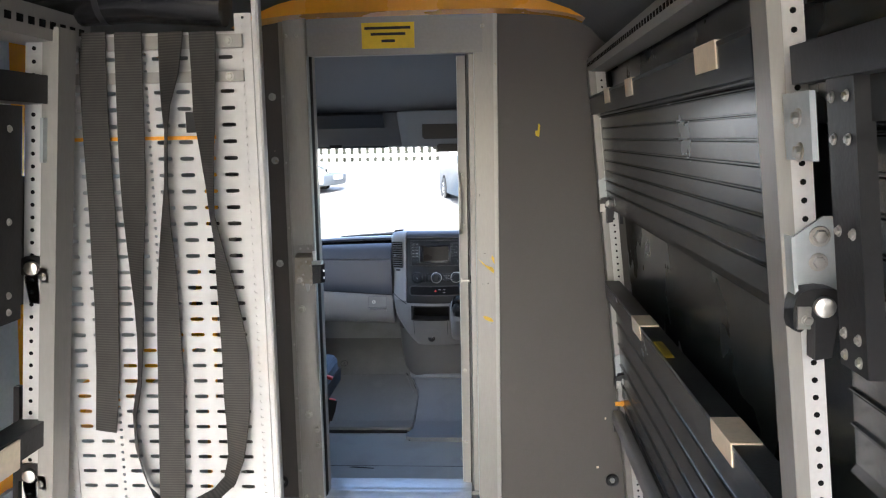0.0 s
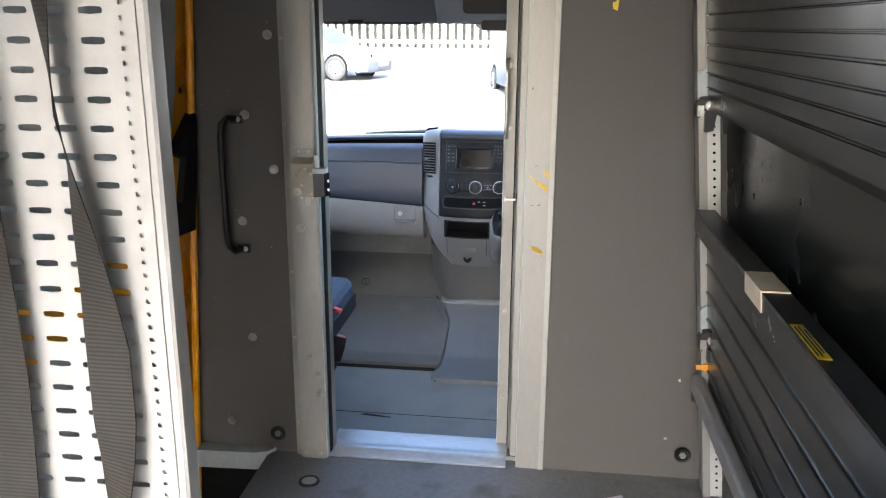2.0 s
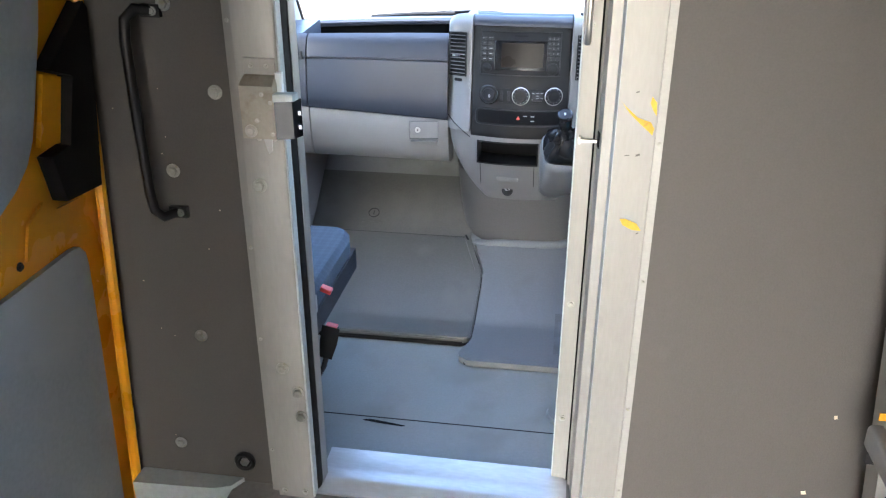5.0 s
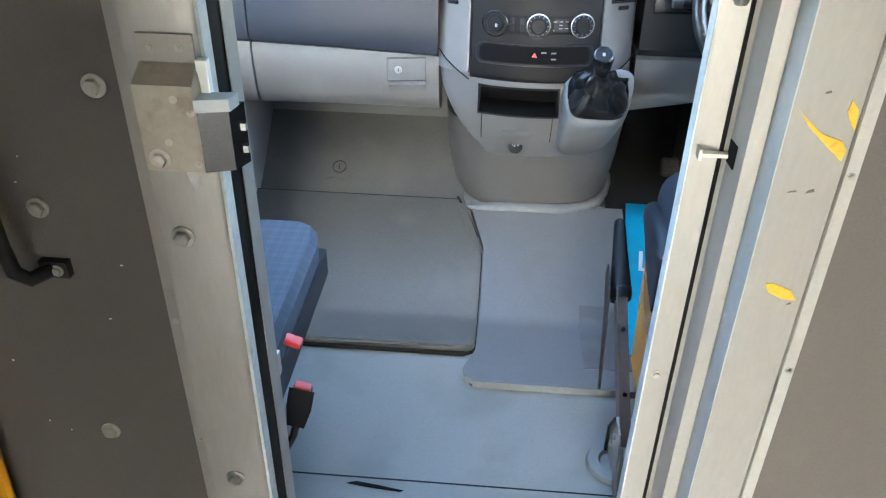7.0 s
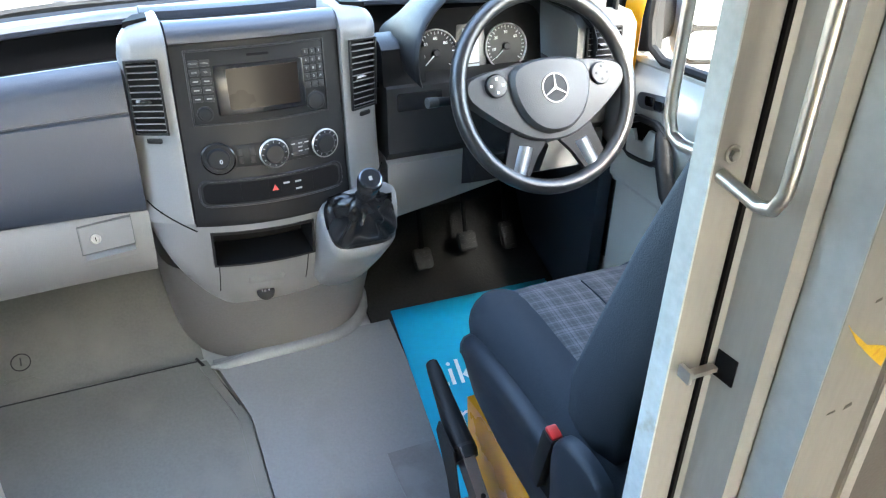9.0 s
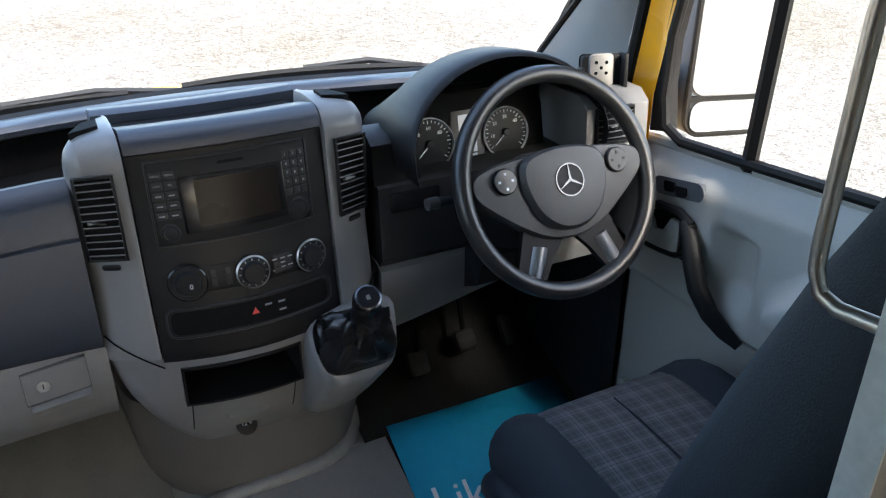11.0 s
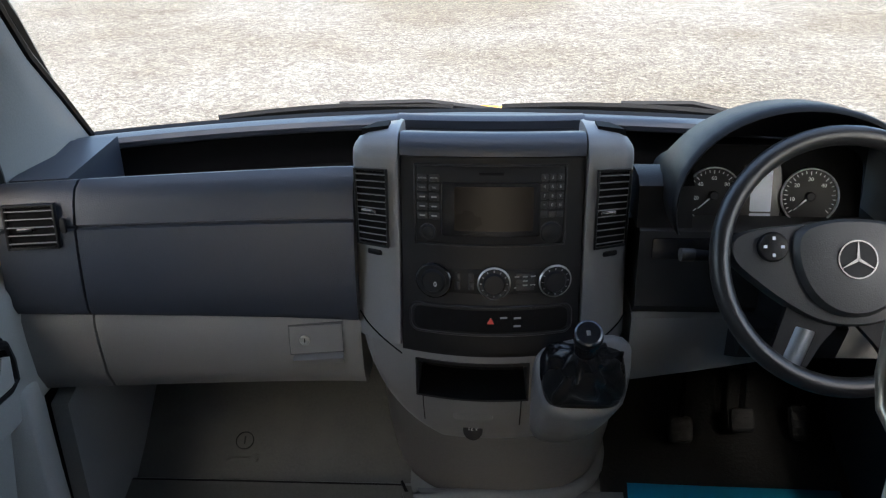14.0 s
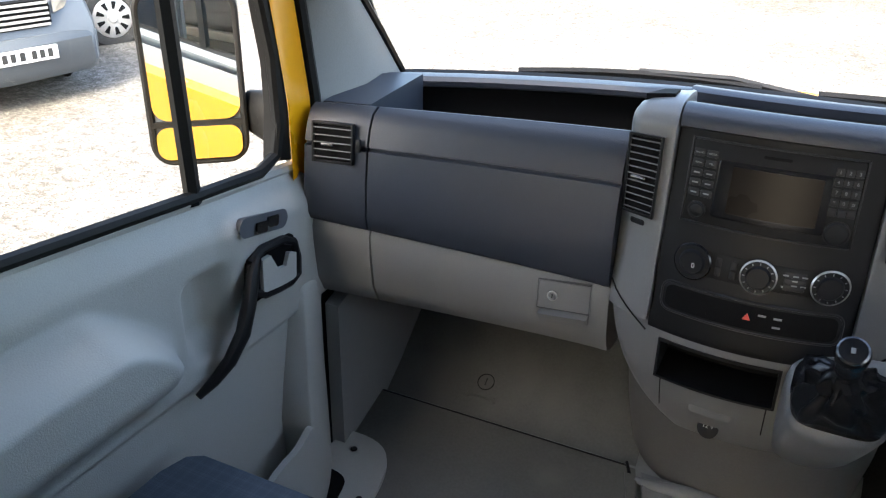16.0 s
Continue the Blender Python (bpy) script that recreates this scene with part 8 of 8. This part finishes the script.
part("case", turned(prism([(-0.011, -0.042), (0.011, -0.042), (0.017, 0.0), (0.017, 0.040), (-0.017, 0.040), (-0.017, 0.0)], "y", -0.011, 0.011), pose(-0.461, 4.110, 0.308, 0, 12, 0)), FASCIA, bk, bevel=0.005)
part("button", turned(box(-0.014, 0.014, -0.009, 0.009, 0.040, 0.046), pose(-0.461, 4.110, 0.308, 0, 12, 0)), RED_PLASTIC, bk, "red release button", bevel=0.002)

# ---- yard ----
FY = 34.0
FZ = ground_z(FY)
fence = thing("yard_fence", (0, FY, FZ), "pale wooden paling fence on a low wall at the yard's edge", "fence")
part("low_wall", box(-24, 24, FY + 0.2, FY + 0.5, FZ - 0.1, FZ + 0.35), FENCE, fence, "low rendered wall")
for z in (0.55, 1.55):
    part("rail", box(-24, 24, FY + 0.14, FY + 0.19, FZ + z, FZ + z + 0.12), FENCE, fence)
# Made-up dark sheet behind the palings so that their gaps read dark.
structure("backdrop", box(-24, 24, FY + 0.7, FY + 0.9, FZ - 0.2, FZ + 1.85), surf("dark_gap_backdrop", (0.030, 0.032, 0.022), 0.9, 0, 0.5, 1.2, 9, 0.1), "dark sheet added behind the fence to darken its gaps")
base_slat = part("paling", box(-0.085, 0.085, FY + 0.1, FY + 0.138, FZ + 0.1, FZ + 2.0), FENCE, fence)
for i in range(150):
    o = base_slat if i == 0 else base_slat.copy()
    if i:
        scene.collection.objects.link(o)
    o.location.x = -24 + i * 0.32
    o.location.z = 0.05 * math.sin(i * 2.3)


def car_wheel(t, x, y, r, w, s, spokes=9):
    """A road wheel whose outer face looks along s on the x axis."""
    m = facing((x, y, -0.66 + r), (s, 0, 0))
    k = part("wheel", lathe([(r * 0.62, -w * 0.6), (r * 0.9, -w * 0.62), (r, -w * 0.4), (r, 0.0), (r * 0.93, w * 0.12), (r * 0.70, w * 0.10), (r * 0.66, 0)], 32, m=m), TYRE, t, "black tyre")
    part("wheel_trim", lathe([(0.0005, 0.03), (r * 0.14, 0.03), (r * 0.18, 0.015), (r * 0.60, 0.02), (r * 0.66, 0.005), (r * 0.66, -0.02)], 32, m=m), ALLOY, k, "silver wheel trim")
    for i in range(spokes):
        part("trim_hole", turned(prism([(r * 0.30, -r * 0.035), (r * 0.55, -r * 0.085), (r * 0.55, r * 0.085), (r * 0.30, r * 0.035)], "z", 0.015, 0.024), m @ pose(0, 0, 0, 0, 0, i * 360 / spokes)), CAVITY, k, smooth=False)
    return k


def parked_car(name, at, turn, paint, label, kind="van", group="parked vehicles"):
    """A parked vehicle pointing along its own -y, built at the origin and then moved."""
    t = thing(name, (0, 0, -0.66), label, "van" if kind == "van" else "car", group)
    L, W, H = (4.9, 1.9, 2.0) if kind == "van" else (4.4, 1.8, 1.5)
    hood = 1.05 if kind == "van" else 0.92
    if kind == "van":
        side = [(0, 0.30), (0.0, 0.62), (0.10, 0.80), (0.16, 0.98), (0.95, 1.16), (1.75, 1.85), (2.2, 1.98), (L, 1.98), (L, 0.28)]
    else:
        side = [(0, 0.28), (-0.02, 0.55), (0.12, 0.76), (1.15, 0.95), (1.9, 1.42), (2.6, 1.50), (3.6, 1.42), (4.3, 1.0), (L, 0.85), (L, 0.3)]
    loops = []
    for k, f in ((-W / 2, 0.0), (-W / 2 + 0.10, 1.0), (W / 2 - 0.10, 1.0), (W / 2, 0.0)):
        loops.append([(k, y + (0.14 if f == 0 and y < 0.2 else 0), -0.66 + z * (0.985 if f == 0 else 1)) for y, z in side])
    part("body", loft(loops), paint, t, bevel=0.05)
    part("bumper", loft([[(x, y0, -0.66 + 0.22), (x, y0 - 0.06, -0.66 + 0.30), (x, y0 - 0.07, -0.66 + 0.52), (x, y0, -0.66 + 0.58), (x, 0.3, -0.66 + 0.58), (x, 0.3, -0.66 + 0.22)] for x, y0 in ((-W / 2 - 0.005, 0.20), (-W / 2 + 0.16, 0.02), (0, -0.06), (W / 2 - 0.16, 0.02), (W / 2 + 0.005, 0.20))]), CAR_PLASTIC, t, "moulded bumper", bevel=0.02)
    g0, g1 = (0.64, 0.86) if kind == "van" else (0.55, 0.72)
    gr = part("grille", prism(rrect(-0.48, 0.48, -0.66 + g0, -0.66 + g1, 0.05), "y", 0.0, 0.12), CAVITY, t, "dark grille", bevel=0.01)
    for i in range(5):
        z = -0.66 + g0 + (g1 - g0) * (i + 0.5) / 5
        part("grille_bar", box(-0.46, 0.46, -0.018, 0.004, z - 0.010, z + 0.010), ALLOY, gr, bevel=0.004)
    for s in (-1, 1):
        part("headlamp", loft([[(s * 0.52, 0.02, -0.66 + g1 - 0.12), (s * 0.52, 0.03, -0.66 + g1 + 0.06), (s * 0.52, 0.12, -0.66 + g1 + 0.06), (s * 0.52, 0.12, -0.66 + g1 - 0.12)], [(s * 0.88, 0.18, -0.66 + g1 - 0.06), (s * 0.88, 0.20, -0.66 + g1 + 0.14), (s * 0.88, 0.36, -0.66 + g1 + 0.14), (s * 0.88, 0.36, -0.66 + g1 - 0.06)]]), CHROME, t, "clear headlamp", bevel=0.015)
        for y in (0.95, L - 0.95):
            part("wheel_arch", lathe([(0.40, -0.02), (0.40, 0.012), (0.0005, 0.012)], 24, m=facing((s * W / 2, y, -0.66 + 0.34), (s, 0, 0))), CAVITY, t)
            car_wheel(t, s * (W / 2 + 0.02), y, 0.33, 0.2, s)
        gy = [(1.35, hood + 0.12), (2.0, H - 0.18), (2.9, H - 0.16), (2.9, hood + 0.12)] if kind == "van" else [(1.5, 0.98), (2.05, 1.36), (3.5, 1.36), (3.9, 1.0)]
        part("side_window", prism([(y, -0.66 + z) for y, z in gy], "x", s * (W / 2 - 0.03), s * (W / 2 + 0.004)), DARK_GLASS, t, "dark side window", bevel=0.01)
        part("door_mirror", box(s * (W / 2 + 0.02) - 0.07, s * (W / 2 + 0.02) + 0.10, 1.35, 1.45, -0.66 + hood + 0.08, -0.66 + hood + 0.26), CAR_PLASTIC, t, bevel=0.03)
    ws = [(-0.75, 1.02, hood + 0.14), (0.75, 1.02, hood + 0.14), (0.66, 1.68, H - 0.20), (-0.66, 1.68, H - 0.20)] if kind == "van" else [(-0.7, 1.22, 0.98), (0.7, 1.22, 0.98), (0.6, 1.82, 1.38), (-0.6, 1.82, 1.38)]
    part("windscreen", loft([[(x, y - 0.015, -0.66 + z + 0.012) for x, y, z in ws], [(x, y + 0.05, -0.66 + z - 0.02) for x, y, z in ws]]), DARK_GLASS, t, "dark windscreen")
    po = 0.15 if kind == "van" else 0.0
    pl = part("number_plate", box(po - 0.26, po + 0.26, -0.140, -0.110, -0.66 + 0.40, -0.66 + 0.51), WHITE_PRINT, t, "white number plate")
    for x in (-0.20, -0.13, -0.05, 0.05, 0.12, 0.19):
        part("plate_bar", box(po + x - 0.022, po + x + 0.022, -0.1425, -0.1402, -0.66 + 0.42, -0.66 + 0.49), BLACK_PRINT, pl)
    t.matrix_basis = pose(at[0], at[1], ground_z(at[1]), 0, 0, turn)
    return t


parked_car("parked_van", (-6.2, 8.15), 80, CAR_SILVER, "silver-blue parked van with grey bumper and dark grille", "van")
parked_car("parked_car", (-9.67, 7.68), -25, CAR_DARK, "dark grey parked car with silver wheel trims", "car")
parked_car("parked_car", (-4.6, 25.2), 75, CAR_WHITE, "white parked car near the fence", "car")
parked_car("parked_van", (0.6, 19.6), 12, CAR_BLUE, "dark blue parked van facing the yard", "van")

# low scrub by the fence
rng = random.Random(7)
bm = bmesh.new()
for _ in range(260):
    cx, cy = -0.6 + rng.gauss(0, 0.7), 33.4 + rng.gauss(0, 0.2)
    z = FZ + abs(rng.gauss(0, 0.22))
    a = rng.uniform(0, math.pi)
    d = Vector((math.cos(a), math.sin(a), rng.uniform(-0.4, 0.6))) * rng.uniform(0.05, 0.10)
    e = Vector((-math.sin(a), math.cos(a), 0.4)) * 0.03
    c = Vector((cx, cy, z))
    vs = [bm.verts.new(p) for p in (c - d, c + e, c + d, c - e)]
    bm.faces.new(vs)
tagged(part("weeds", bm, LEAF, smooth=False), "green weeds at the foot of the fence", "weeds", kind="stuff")
